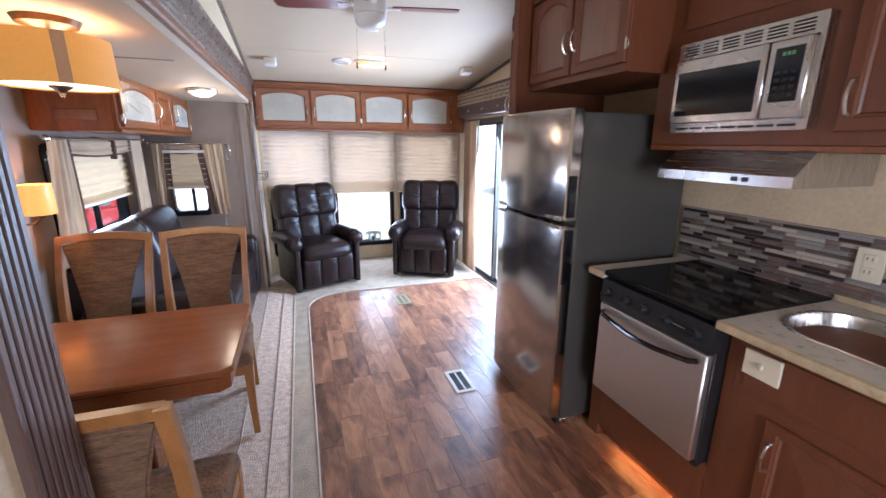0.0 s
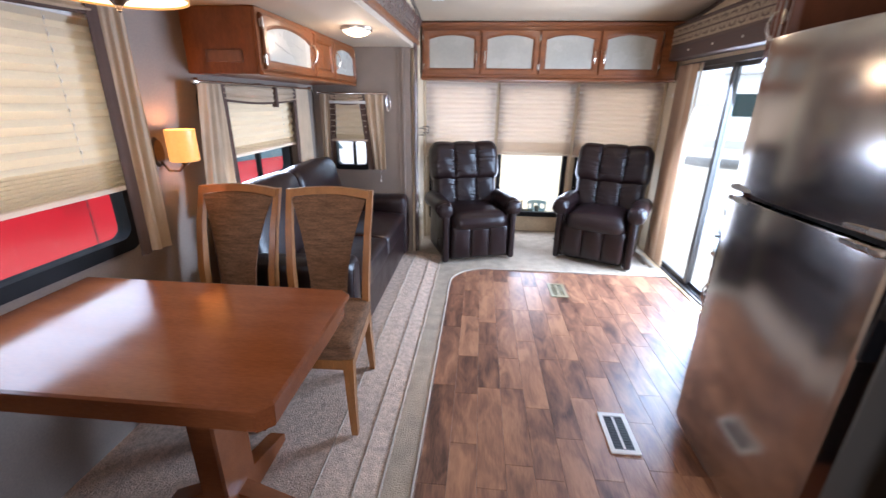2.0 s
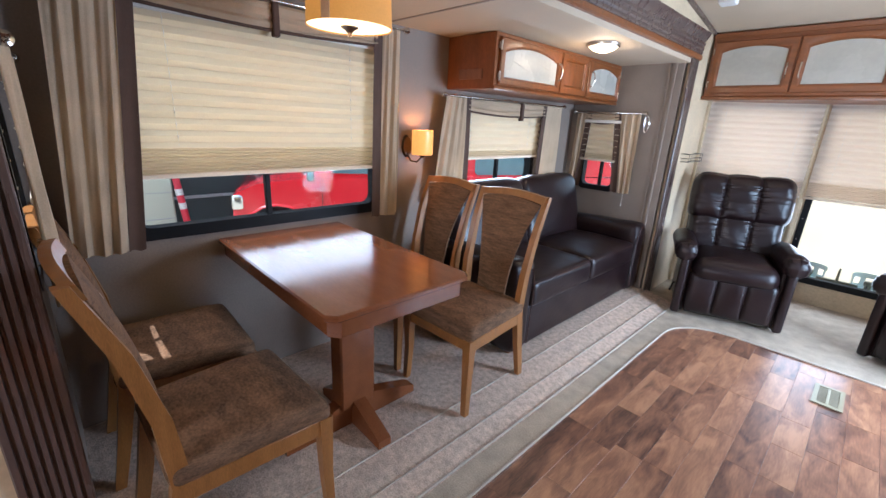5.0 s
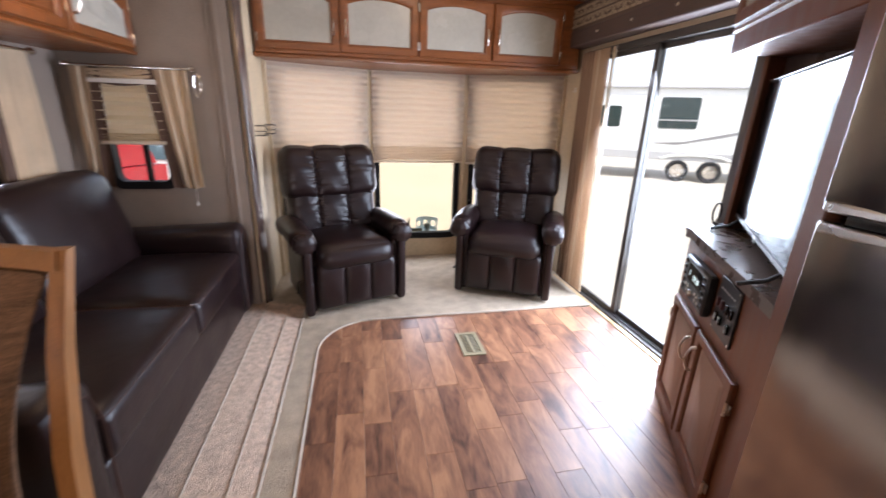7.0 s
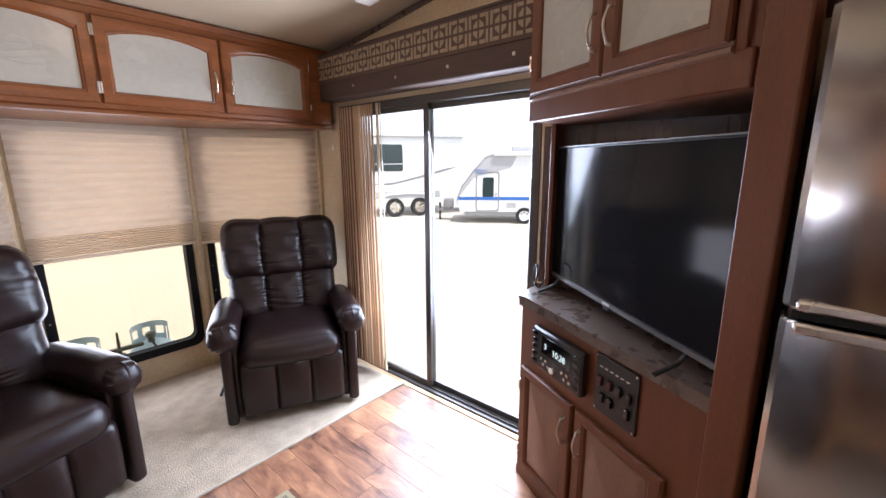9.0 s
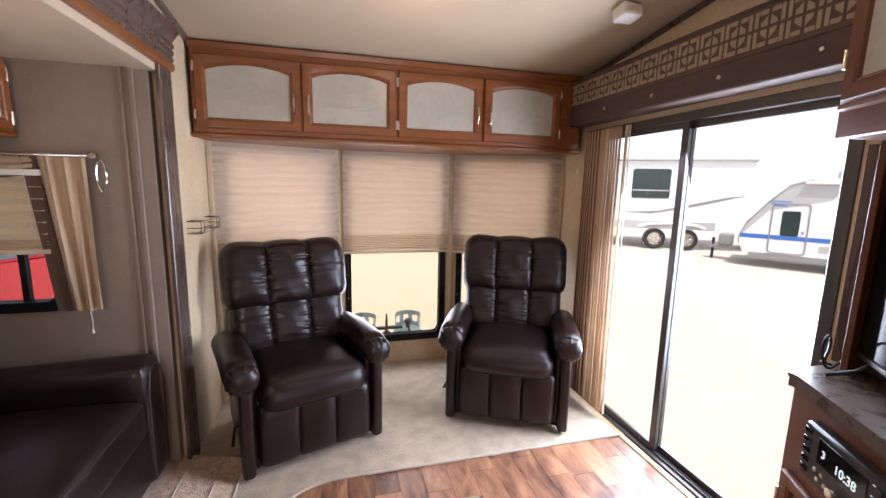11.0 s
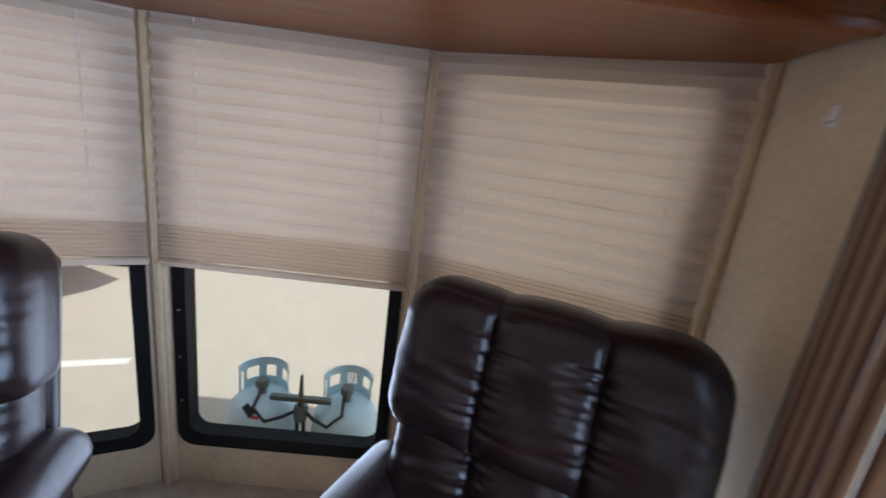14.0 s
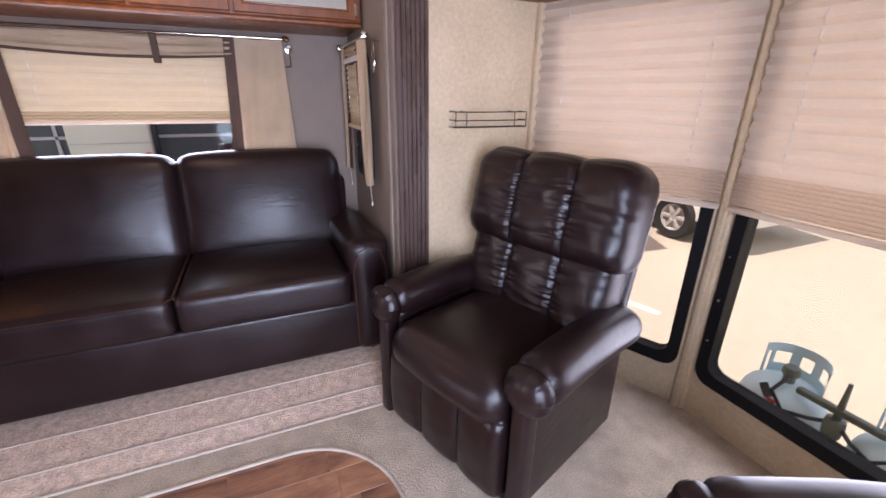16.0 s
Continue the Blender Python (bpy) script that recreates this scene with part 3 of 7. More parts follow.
for nm, x0, x1 in (("trim_crown_east", XR - 0.022, XR + 0.01), ("trim_crown_west", XL - 0.01, XL + 0.022)):
    bm = run(B(), [(5.66, ceil_z(5.66) - 0.022), (1.2, ceil_z(1.2) - 0.022), (YB, ceil_z(YB) - 0.022), (YB, ceil_z(YB) + 0.01), (1.2, ceil_z(1.2) + 0.01), (5.66, ceil_z(5.66) + 0.01)],
             (x0, 0, 0), (x1, 0, 0), (0, 1, 0), (0, 0, 1))
    solo(nm, bm, TRIM, "dark brown strip where wall meets ceiling", "trim", kind="structure", smooth=0)

# fluted casing round the slide-out's opening
def flutes(w, n, d=0.016):
    """A flat board's profile with n narrow grooves: across, depth."""
    pts = [(0, 0), (0, d - 0.003), (0.003, d)]
    step = (w - 0.02) / n
    for k in range(n):
        a = 0.01 + step * (k + 0.5)
        pts += [(a - 0.0042, d), (a - 0.0026, d - 0.009), (a + 0.0026, d - 0.009), (a + 0.0042, d)]
    return pts + [(w - 0.003, d), (w, d - 0.003), (w, 0)]


solo("trim_casing_front", run(B(), flutes(0.135, 6), (XL, YF + 0.0, 0.0), (XL, YF + 0.0, 1.93), (0, 1, 0), (1, 0, 0)), TRIM, "dark brown fluted casing beside the slide-out", "trim", kind="structure", smooth=0)
solo("trim_casing_rear", run(B(), flutes(0.122, 6), (XL, 1.245, 0.0), (XL, 1.245, 1.93), (0, 1, 0), (1, 0, 0)), TRIM, "dark brown fluted casing beside the slide-out", "trim", kind="structure", smooth=0)
solo("trim_fascia", run(B(), [(0, 0), (0.018, 0.0), (0.026, 0.008), (0.026, 0.02), (0.019, 0.025), (0.028, 0.035), (0.028, 0.05), (0.02, 0.055), (0.03, 0.065), (0.03, 0.08), (0.022, 0.085), (0.035, 0.10), (0.052, 0.125), (0.056, 0.145), (0, 0.145)],
                        (XL, 1.27, 1.945), (XL, YF + 0.15, 1.945), (1, 0, 0), (0, 0, 1)), TRIM, "dark brown fluted fascia above the slide-out", "trim", kind="structure", smooth=25)
solo("trim_fascia_wood", run(B(), [(-0.06, 0), (0.02, 0), (0.028, 0.008), (0.028, 0.03), (0.02, 0.038), (-0.06, 0.038)], (XL, 1.27, 1.907), (XL, YF + 0.15, 1.907), (1, 0, 0), (0, 0, 1)), CHERRY,
     "red-brown wooden lip under the fascia", "trim", kind="structure", smooth=25)
bm = B()
cb(bm, (-0.03, YN - 0.03, ZC - 0.004), (XL, YF + 0.03, 1.92), 0.003)
solo("trim_header", bm, CEIL, "off-white header under the fascia", "trim", kind="structure")

# front wall: three facets with a window each
FA, FB, FC, FD = (XL, 5.695), (0.822, 6.027), (1.674, 6.027), (XR, 5.685)
FACETS = [("wall_front_west", FA, FB), ("wall_front_middle", FB, FC), ("wall_front_east", FC, FD)]


def window_unit(name, m, x0, x1, z0, z1, label, bars=(), depth=0.05, inset=0.032, radius=0.05):
    """A framed window in a wall's own space (room face at y = 0, outside at +y)."""
    w = thing(name, m, label, "window", kind="structure")
    inner = rounded_rect(x0 + inset, z0 + inset * 1.3, x1 - inset, z1 - inset, radius)
    outer = rounded_rect(x0 - 0.012, z0 - 0.012, x1 + 0.012, z1 + 0.012, radius + 0.012)
    part("window_frame", ring_frame(B(), outer, inner, -0.012, depth, Matrix()), FRAME_BLACK, w, "black rounded window frame")
    bm = B()
    for x in bars:
        cb(bm, (x - 0.012, 0.008, z0 + 0.01), (x + 0.012, 0.04, z1 - 0.01), 0.003)
    if bars:
        part("mullion", bm, FRAME_BLACK, w)
    bm = B()
    screws = [(x0 + 0.008, z0 + (z1 - z0) * k / 8) for k in range(1, 8)]
    for x, z in screws:
        cb(bm, (x - 0.004, -0.0145, z - 0.004), (x + 0.004, -0.010, z + 0.004), 0.001)
    part("screw", bm, NICKEL, w)
    edges = [x0 + inset, *bars, x1 - inset]
    for a, b in zip(edges, edges[1:]):
        bm = prism(B(), rounded_rect(a - 0.012, z0 + inset - 0.012, b + 0.012, z1 - inset + 0.012, radius if len(edges) == 2 else 0.02), 0.022, 0.026, Matrix.Rotation(radians(90), 4, "X") @ Matrix.Scale(-1, 4, (0, 0, 1)))
        p = part("pane", bm, PANE if bars else PANE_WARM, w, "clear window pane" if bars else "warm tinted window pane", smooth=0)
        p.visible_shadow = False
    return w


def shade(name, m, x0, x1, ztop, zbot, material, label, y=-0.045, pleat=0.048):
    """A pleated window shade with head rail, stacked lower pleats, bottom rail and cords."""
    s = thing(name, m, label, "window shade", "pleated shades")
    zs, z = [], ztop - 0.02
    stack = zbot + 0.2 * (ztop - zbot)
    while z > stack:
        zs.append(z)
        z -= pleat / 2
    while z > zbot + 0.012:
        zs.append(z)
        z -= pleat / 7
    cols = 9
    bm = B()
    for off in (0.0, 0.0015):
        grid = []
        for i, z in enumerate(zs):
            deep = 0.0085 if z > stack else 0.0075
            row = []
            for k in range(cols):
                x = x0 + (x1 - x0) * k / (cols - 1)
                wob = 0.0004 * math.sin(3.1 * x + 5 * z)
                row.append(bm.verts.new((x, y + (deep if i % 2 else -deep) + wob + off, z + 0.0008 * math.sin(4 * x))))
            grid.append(row)
        for a, b in zip(grid, grid[1:]):
            for k in range(cols - 1):
                bm.faces.new([a[k], a[k + 1], b[k + 1], b[k]])
    part("cloth", bm, material, s, smooth=0)
    part("head_rail", cb(B(), (x0 - 0.004, y - 0.016, ztop - 0.024), (x1 + 0.004, y + 0.018, ztop), 0.003), WHITE, s)
    part("bottom_rail", cb(B(), (x0 - 0.003, y - 0.012, zbot - 0.004), (x1 + 0.003, y + 0.014, zbot + 0.016), 0.004), SHADE, s)
    for f in (0.16, 0.84):
        x = x0 + (x1 - x0) * f
        bm = tube(B(), [(x, y - 0.0048, z) for z in np.linspace(ztop - 0.02, stack, 12)], 0.001, 5)
        for i, z in enumerate(zs):
            if i % 2 and z > stack:
                cb(bm, (x - 0.0016, y - 0.0105, z - 0.006), (x + 0.0016, y - 0.004, z + 0.006), 0.0005)
        part("cord", bm, WHITE, s, "white lift cord showing between pleats")
    return s


for k, (nm, a, b) in enumerate(FACETS):
    L = math.dist(a, b)
    x0, x1 = (0.065, L - 0.055) if k != 1 else (0.05, L - 0.05)
    ob, m = wall(nm, a, b, -0.1, 3.0, [(x0, x1, 0.195, 1.62)], CREAM, "cream wallboard round a front window", thick=0.05)
    m0 = m.copy()
    m0.translation.z = 0.0
    window_unit("window_%d" % (k + 1), m0, x0, x1, 0.195, 1.62, "tall front window in a black rounded frame")
    shade("pleated_shade", m0, 0.028 if k else 0.004, L - 0.028 if k < 2 else L - 0.004, 1.684, 0.905 if k != 2 else 0.898, SHADE, "beige pleated shade drawn half down over a front window")
for (x, y), tilt in ((FB, 0), (FC, 0)):
    bm = B()
    cb(bm, (x - 0.028, y - 0.022, 0.006), (x + 0.028, y + 0.01, 1.66), 0.006)
    cb(bm, (x - 0.012, y - 0.032, 0.006), (x + 0.012, y - 0.018, 1.66), 0.005)
    solo("trim_window_post", bm, CREAM, "cream post between two front windows", "trim", kind="structure")
bm = B()
cb(bm, (XL + 0.001, 5.635, 0.006), (XL + 0.026, 5.70, 1.66), 0.004)
solo("trim_corner_post", bm, CREAM, "cream corner strip beside a front window", "trim", kind="structure")

bm = B()
cb(bm, (XR - 0.026, 5.625, 0.006), (XR - 0.001, 5.69, 1.66), 0.004)
solo("trim_corner_post", bm, CREAM, "cream corner strip beside a front window", "trim", kind="structure")

# slide windows; in the wall's own space x runs along the wall and +y is outside
MO = Matrix.Translation((XS, 0, 0)) @ Matrix.Rotation(radians(90), 4, "Z")
window_unit("window_4", MO, BW[0], BW[1], BW[2], BW[3], "wide dining window in a black rounded frame", bars=[2.20])
window_unit("window_5", MO, SW[0], SW[1], SW[2], SW[3], "window behind the sofa in a black rounded frame", bars=[3.98])
MF = Matrix.Translation((0, YF, 0))
window_unit("window_6", MF, EW[0], EW[1], EW[2], EW[3], "small slide-out end window in a black frame", bars=[-0.49], radius=0.04, inset=0.024)
MR = Matrix.Translation((0, YN, 0)) @ Matrix.Rotation(radians(180), 4, "Z")
window_unit("window_7", MR, -EW[1], -EW[0], EW[2], EW[3], "small slide-out end window in a black frame", bars=[0.51], radius=0.04, inset=0.024)
shade("pleated_shade", MO, BW[0] + 0.02, BW[1] - 0.01, 1.745, 1.105, SHADE_SLIDE, "ecru pleated shade drawn most of the way down")
shade("pleated_shade", MO, SW[0] + 0.0, SW[1] + 0.0, 1.47, 1.13, SHADE_SLIDE, "ecru pleated shade drawn half down behind the sofa")
shade("pleated_shade", MF, EW[0], EW[1], 1.45, 1.11, SHADE_SLIDE, "ecru pleated shade on a small end window")
shade("pleated_shade", MR, -EW[1], -EW[0], 1.45, 1.11, SHADE_SLIDE, "ecru pleated shade on a small end window")

# sliding glass door
dr = thing("door_1", Matrix.Translation((XR, 0, 0)), "sliding patio door with dark bronze aluminium frame and clear glass", "sliding door", kind="structure")
bm = B()
cb(bm, (-0.005, 3.87, 0.0), (0.07, 3.915, 1.79), 0.003)
cb(bm, (-0.005, 5.335, 0.0), (0.07, 5.37, 1.79), 0.003)
cb(bm, (-0.005, 3.87, 1.745), (0.07, 5.37, 1.79), 0.003)
part("door_frame", bm, ALU, dr)
bm = B()
cb(bm, (-0.02, 3.87, -0.01), (0.07, 5.37, 0.018), 0.003)
for x in (0.005, 0.022, 0.045):
    cb(bm, (x, 3.88, 0.016), (x + 0.006, 5.36, 0.03), 0.001)
part("sill", bm, ALU, dr, "aluminium sliding track")
for nm, y0, y1, x in (("fixed_leaf", 3.90, 4.612, 0.035), ("sliding_leaf", 4.570, 5.34, 0.008)):
    bm = B()
    cb(bm, (x, y0, 0.03), (x + 0.024, y0 + 0.04, 1.76), 0.003)
    cb(bm, (x, y1 - 0.04, 0.03), (x + 0.024, y1, 1.76), 0.003)
    cb(bm, (x + 0.002, y0 + 0.038, 0.03), (x + 0.022, y1 - 0.038, 0.058), 0.003)
    cb(bm, (x + 0.002, y0 + 0.038, 1.715), (x + 0.022, y1 - 0.038, 1.76), 0.003)
    leaf = part(nm, bm, ALU, dr)
    p = part("pane", cb(B(), (x + 0.009, y0 + 0.034, 0.05), (x + 0.014, y1 - 0.034, 1.73), 0.001), PANE, leaf, "clear glass", smooth=0)
    p.visible_shadow = False
part("screen_track", cb(B(), (-0.018, 3.9, 0.0), (-0.004, 5.36, 0.012), 0.002), ALU, dr)

bm = run(B(), [(0, 0), (0.004, 0.007), (0.03, 0.009), (0.034, 0.0)], (2.362, 3.86, 0.0), (2.362, 5.38, 0.0), (1, 0, 0), (0, 0, 1))
solo("trim_threshold", bm, THRESHOLD, "worn golden metal strip along the sliding door's track", "trim", kind="structure", smooth=20)

# ---- cabinets ----
def arch_points(x0, x1, z0, z1, rise, n=10):
    """An opening's outline: straight sides and an arched head."""
    top = [(x1 + (x0 - x1) * k / n, z1 - rise + rise * math.sin(math.pi * k / n) ** 0.75) for k in range(n + 1)]
    return [(x0, z0), (x1, z0)] + top


def pull(parent, m, length=0.105, material=NICKEL):
    """A bowed cabinet pull along z, standing out to -y."""
    pts = [(0, 0.002, -length / 2), (0, -0.016, -length / 2 + 0.006)] + [(0, -0.018 - 0.012 * math.sin(math.pi * k / 6), -length / 2 + 0.012 + (length - 0.024) * k / 6) for k in range(7)] + [(0, -0.016, length / 2 - 0.006), (0, 0.002, length / 2)]
    part("handle", tube(B(), pts, [0.006, 0.0055] + [0.0045] * 7 + [0.0055, 0.006], 8, m), material, parent, "satin nickel bow handle")


def cabinet_door(parent, m, w, h, insert="wood", rise=0.03, handle=None, hinge=None, material=CHERRY, infill=None, stile=0.055, hz=None):
    """A framed door in its own space: x along, z up, its front at -y."""
    inner = arch_points(stile, w - stile, stile, h - stile * 0.8, rise)
    n = len(inner) - 2
    outer = [(0, 0), (w, 0)] + [(w + (0 - w) * k / (n - 1), h) for k in range(n)]
    def mix(f, y):
        return [Vector((a[0] * (1 - f) + b[0] * f, y, a[1] * (1 - f) + b[1] * f)) for a, b in zip(outer, inner)]
    rings = [mix(0, 0), mix(0, -0.012), mix(0.10, -0.019), mix(0.72, -0.019), mix(0.84, -0.015), mix(0.90, -0.016), mix(1.0, -0.009), mix(1.0, 0)]
    door = part("door", loops(B(), [[m @ p for p in r] for r in rings]), material, parent, smooth=30)
    infill = infill or {"glass": FROST, "wood": material}[insert]
    bm = B()
    if insert == "glass":
        prism(bm, [(x, z) for x, z in arch_points(stile - 0.006, w - stile + 0.006, stile - 0.006, h - stile * 0.8 + 0.006, rise)], 0.004, 0.008, m @ Matrix.Rotation(radians(90), 4, "X"))
        part("glass_panel", bm, infill, door, "frosted glass panel")
        wave = B()
        for q in range(5):
            tube(wave, [(stile + (w - 2 * stile) * (0.15 + 0.7 * k / 8), -0.009, h * (0.38 + 0.05 * q) + 0.012 * math.sin(k * 0.9 + q)) for k in range(9)], 0.0007, 5, m)
        part("etching", wave, FROST, door, "wavy etched lines")
    else:
        rg = []
        for f, y in ((1.02, -0.002), (1.02, -0.006), (1.0, -0.006), (0.86, -0.014)):
            cx, cz = w / 2, h / 2
            rg.append([m @ Vector((cx + (x - cx) * f, y, cz + (z - cz) * f)) for x, z in inner])
        part("raised_panel", loops(bm, rg, True), infill, door, smooth=30)
    if handle is not None:
        pull(door, m @ Matrix.Translation((handle, -0.019, hz if hz is not None else h / 2)))
    if hinge is not None:
        for z in (h * 0.18, h * 0.82):
            bm = B()
            tube(bm, [(hinge, -0.018, z - 0.025), (hinge, -0.018, z + 0.025)], 0.0055, 8, m)
            cb(bm, (hinge - 0.010, -0.012, z - 0.018), (hinge + 0.010, -0.004, z + 0.018), 0.002, m)
            part("hinge", bm, NICKEL, door, "satin nickel hinge")
    return door


# front overhead cabinet
fc = thing("overhead_cabinet", Matrix.Translation((0, 5.40, 0)), "red-brown cherry overhead cabinet with arched frosted-glass doors above the front windows", "cabinet")
_fp = [(0.085, 0.0), (2.37, 0.0), (2.405, 0.24), (1.71, 0.575), (0.80, 0.575), (0.085, 0.25)]
part("underside", prism(B(), _fp, 1.647, 1.662), CHERRY_H, fc)
bm = B()
cb(bm, (0.085, 0.0, 1.645), (2.375, 0.02, 1.70), 0.004)
cb(bm, (0.085, 0.0, 2.055), (2.375, 0.02, 2.132), 0.004)
for x0, x1 in ((0.085, 0.115), (0.615, 0.645), (1.145, 1.175), (1.675, 1.705), (2.225, 2.375)):
    cb(bm, (x0, 0.001, 1.69), (x1, 0.019, 2.06), 0.002)
part("face_frame", bm, CHERRY_H, fc)
part("lower_moulding", run(B(), [(0, 0), (-0.012, 0.006), (-0.012, 0.02), (-0.004, 0.026), (0, 0.03)], (0.08, 0, 1.643), (2.38, 0, 1.643), (0, 1, 0), (0, 0, 1)), CHERRY_H, fc)
part("upper_moulding", run(B(), [(0, 0), (-0.008, 0.004), (-0.014, 0.03), (0, 0.036)], (0.08, 0, 2.092), (2.38, 0, 2.092), (0, 1, 0), (0, 0, 1)), CHERRY_H, fc)
part("back", cb(B(), (0.1, 0.02, 1.66), (2.36, 0.03, 2.1), 0.001), PANEL, fc)
for x0, hd, hg in ((0.105, 0.485, 0.0), (0.632, 0.035, 0.52), (1.162, 0.485, 0.0), (1.692, 0.035, 0.52)):
    cabinet_door(fc, Matrix.Translation((x0, 0, 1.692)), 0.52, 0.372, "glass", 0.035, handle=hd, hinge=hg, material=CHERRY_H, hz=0.15)

# overhead cabinet above the sofa
sc = thing("overhead_cabinet", Matrix.Translation((0, 0, 0)), "cherry overhead cabinet with two arched glass doors above the sofa", "cabinet")
bm = B()
cb(bm, (XS, 3.385, 1.575), (-0.465, 4.985, 1.59), 0.002)
cb(bm, (XS, 3.385, 1.585), (-0.46, 3.40, ZC - 0.002), 0.002)
part("body", bm, CHERRY, sc)
part("side_grille", cb(B(), (-0.72, 3.379, 1.63), (-0.53, 3.386, 1.685), 0.002), WALNUT, sc, "darker recessed panel on the side")
bm = B()
cb(bm, (-0.46, 3.385, 1.572), (-0.442, 4.99, 1.61), 0.003)
cb(bm, (-0.46, 3.385, 1.845), (-0.442, 4.99, ZC - 0.002), 0.003)
for y0, y1 in ((3.385, 3.425), (4.05, 4.08), (4.42, 4.45), (4.96, 4.99)):
    cb(bm, (-0.459, y0, 1.60), (-0.443, y1, 1.85), 0.002)
part("face_frame", bm, CHERRY, sc)
part("lower_moulding", run(B(), [(0, 0), (0.012, 0.006), (0.012, 0.016), (0.004, 0.022), (0, 0.026)], (-0.442, 3.38, 1.570), (-0.442, 4.99, 1.570), (1, 0, 0), (0, 0, 1)), CHERRY, sc)
part("back", cb(B(), (-0.50, 3.42, 1.60), (-0.49, 4.97, 1.86), 0.001), PANEL, sc)
MSC = Matrix.Rotation(radians(90), 4, "Z")
cabinet_door(sc, Matrix.Translation((-0.442, 3.415, 1.60)) @ MSC, 0.645, 0.255, "glass", 0.045, handle=0.615, hinge=0.0, stile=0.045)
cabinet_door(sc, Matrix.Translation((-0.442, 4.075, 1.60)) @ MSC, 0.355, 0.255, "wood", 0.0, stile=0.05, infill=CHERRY)
cabinet_door(sc, Matrix.Translation((-0.442, 4.445, 1.60)) @ MSC, 0.525, 0.255, "glass", 0.045, handle=0.04, hinge=0.52, stile=0.045)

# entertainment cabinet, set at an angle between fridge and door
P0, P1 = Vector((1.785, 3.045, 0)), Vector((2.18, 3.80, 0))
TD = (P1 - P0)
MTV = Matrix.Translation(P1) @ Matrix.Rotation(math.atan2(-TD.y, -TD.x), 4, "Z")
tv_c = thing("entertainment_cabinet", MTV, "red-brown cabinet with panel doors, radio and control panel below the television", "cabinet")
inv = MTV.inverted()
foot = [(P1.x, P1.y), (P0.x, P0.y), (1.76, 2.995), (2.415, 2.995), (2.415, 3.80)]
part("body", prism(B(), foot, 0.0, 0.828, inv), PANEL, tv_c)
for a, w_, hd, hg in ((0.03, 0.335, 0.305, 0.0), (0.385, 0.365, 0.035, 0.365)):
    cabinet_door(tv_c, Matrix.Translation((a, -0.001, 0.06)), w_, 0.50, "wood", 0.0, handle=hd, hinge=hg, material=PANEL, infill=PANEL_PALE, hz=0.385)
part("side_stile", cb(B(), (0.845, -0.022, 0.0), (0.93, 0.01, 2.35), 0.004), PANEL, tv_c)
part("base_trim", cb(B(), (0.0, -0.006, 0.0), (0.85, 0.004, 0.045), 0.002), PANEL, tv_c)
uf = [(P1.x - 0.015, P1.y - 0.03), (P0.x, P0.y), (1.76, 2.995), (2.415, 2.995), (2.415, 3.77)]
up_c = thing("overhead_cabinet", MTV, "red-brown wall cabinet with frosted-glass doors above the television", "cabinet")
part("body", prism(B(), uf, 1.59, 2.36, inv), PANEL, up_c)
bm = B()
cb(bm, (0.012, -0.012, 1.572), (0.83, 0.006, 1.655), 0.004)
cb(bm, (0.012, -0.012, 1.65), (0.045, 0.006, 2.36), 0.003)
cb(bm, (0.785, -0.012, 1.65), (0.812, 0.006, 2.36), 0.003)
cb(bm, (0.012, -0.012, 2.31), (0.812, 0.006, 2.36), 0.003)
part("face_frame", bm, PANEL, up_c)
part("bottom", prism(B(), uf, 1.574, 1.59, inv), PANEL, up_c)
part("lower_moulding", run(B(), [(0, 0), (-0.014, 0.005), (-0.014, 0.014), (-0.006, 0.02), (-0.01, 0.026), (0, 0.03)], (0.03, -0.012, 1.645), (0.79, -0.012, 1.645), (0, 1, 0), (0, 0, 1)), PANEL_PALE, up_c)
for a, w_, hd, hg in ((0.04, 0.365, 0.335, 0.0), (0.412, 0.37, 0.03, 0.37)):
    cabinet_door(up_c, Matrix.Translation((a, -0.012, 1.668)), w_, 0.62, "glass", 0.05, handle=hd, hinge=hg, material=PANEL, hz=0.13)
part("recess_back", cb(B(), (2.385, 3.04, 0.874), (2.397, 3.84, 1.574), 0.001, inv), TRIM, up_c, "dark panel behind the television")
part("recess_side", cb(B(), (1.83, 3.016, 0.874), (2.385, 3.028, 1.574), 0.001, inv), TRIM, up_c, "dark panel behind the television")
part("recess_post", cb(B(), (2.30, 3.745, 0.874), (2.385, 3.765, 1.574), 0.002, inv), PANEL, up_c)
top = [(P1.x + 0.00, P1.y + 0.02), (P1.x - 0.03, P1.y + 0.005), (P1.x - 0.035, P1.y - 0.03), (P0.x - 0.02, P0.y + 0.012), (1.79, 3.03), (2.415, 3.03), (2.415, P1.y + 0.02)]
ctp = thing("countertop", Matrix.Translation((0, 0, 0.83)), "dark brown stone-look laminate top under the television", "countertop")
part("top", prism(B(), top, 0.030, 0.042), GRANITE, ctp)
part("edge", prism(B(), [(P1.x + 0.0, P1.y + 0.017), (P1.x - 0.027, P1.y + 0.002), (P1.x - 0.031, P1.y - 0.03), (P0.x - 0.016, P0.y + 0.013), (1.79, 3.034), (2.412, 3.034), (2.412, P1.y + 0.017)], 0.0, 0.030), GRANITE, ctp, "square-edged front lip")

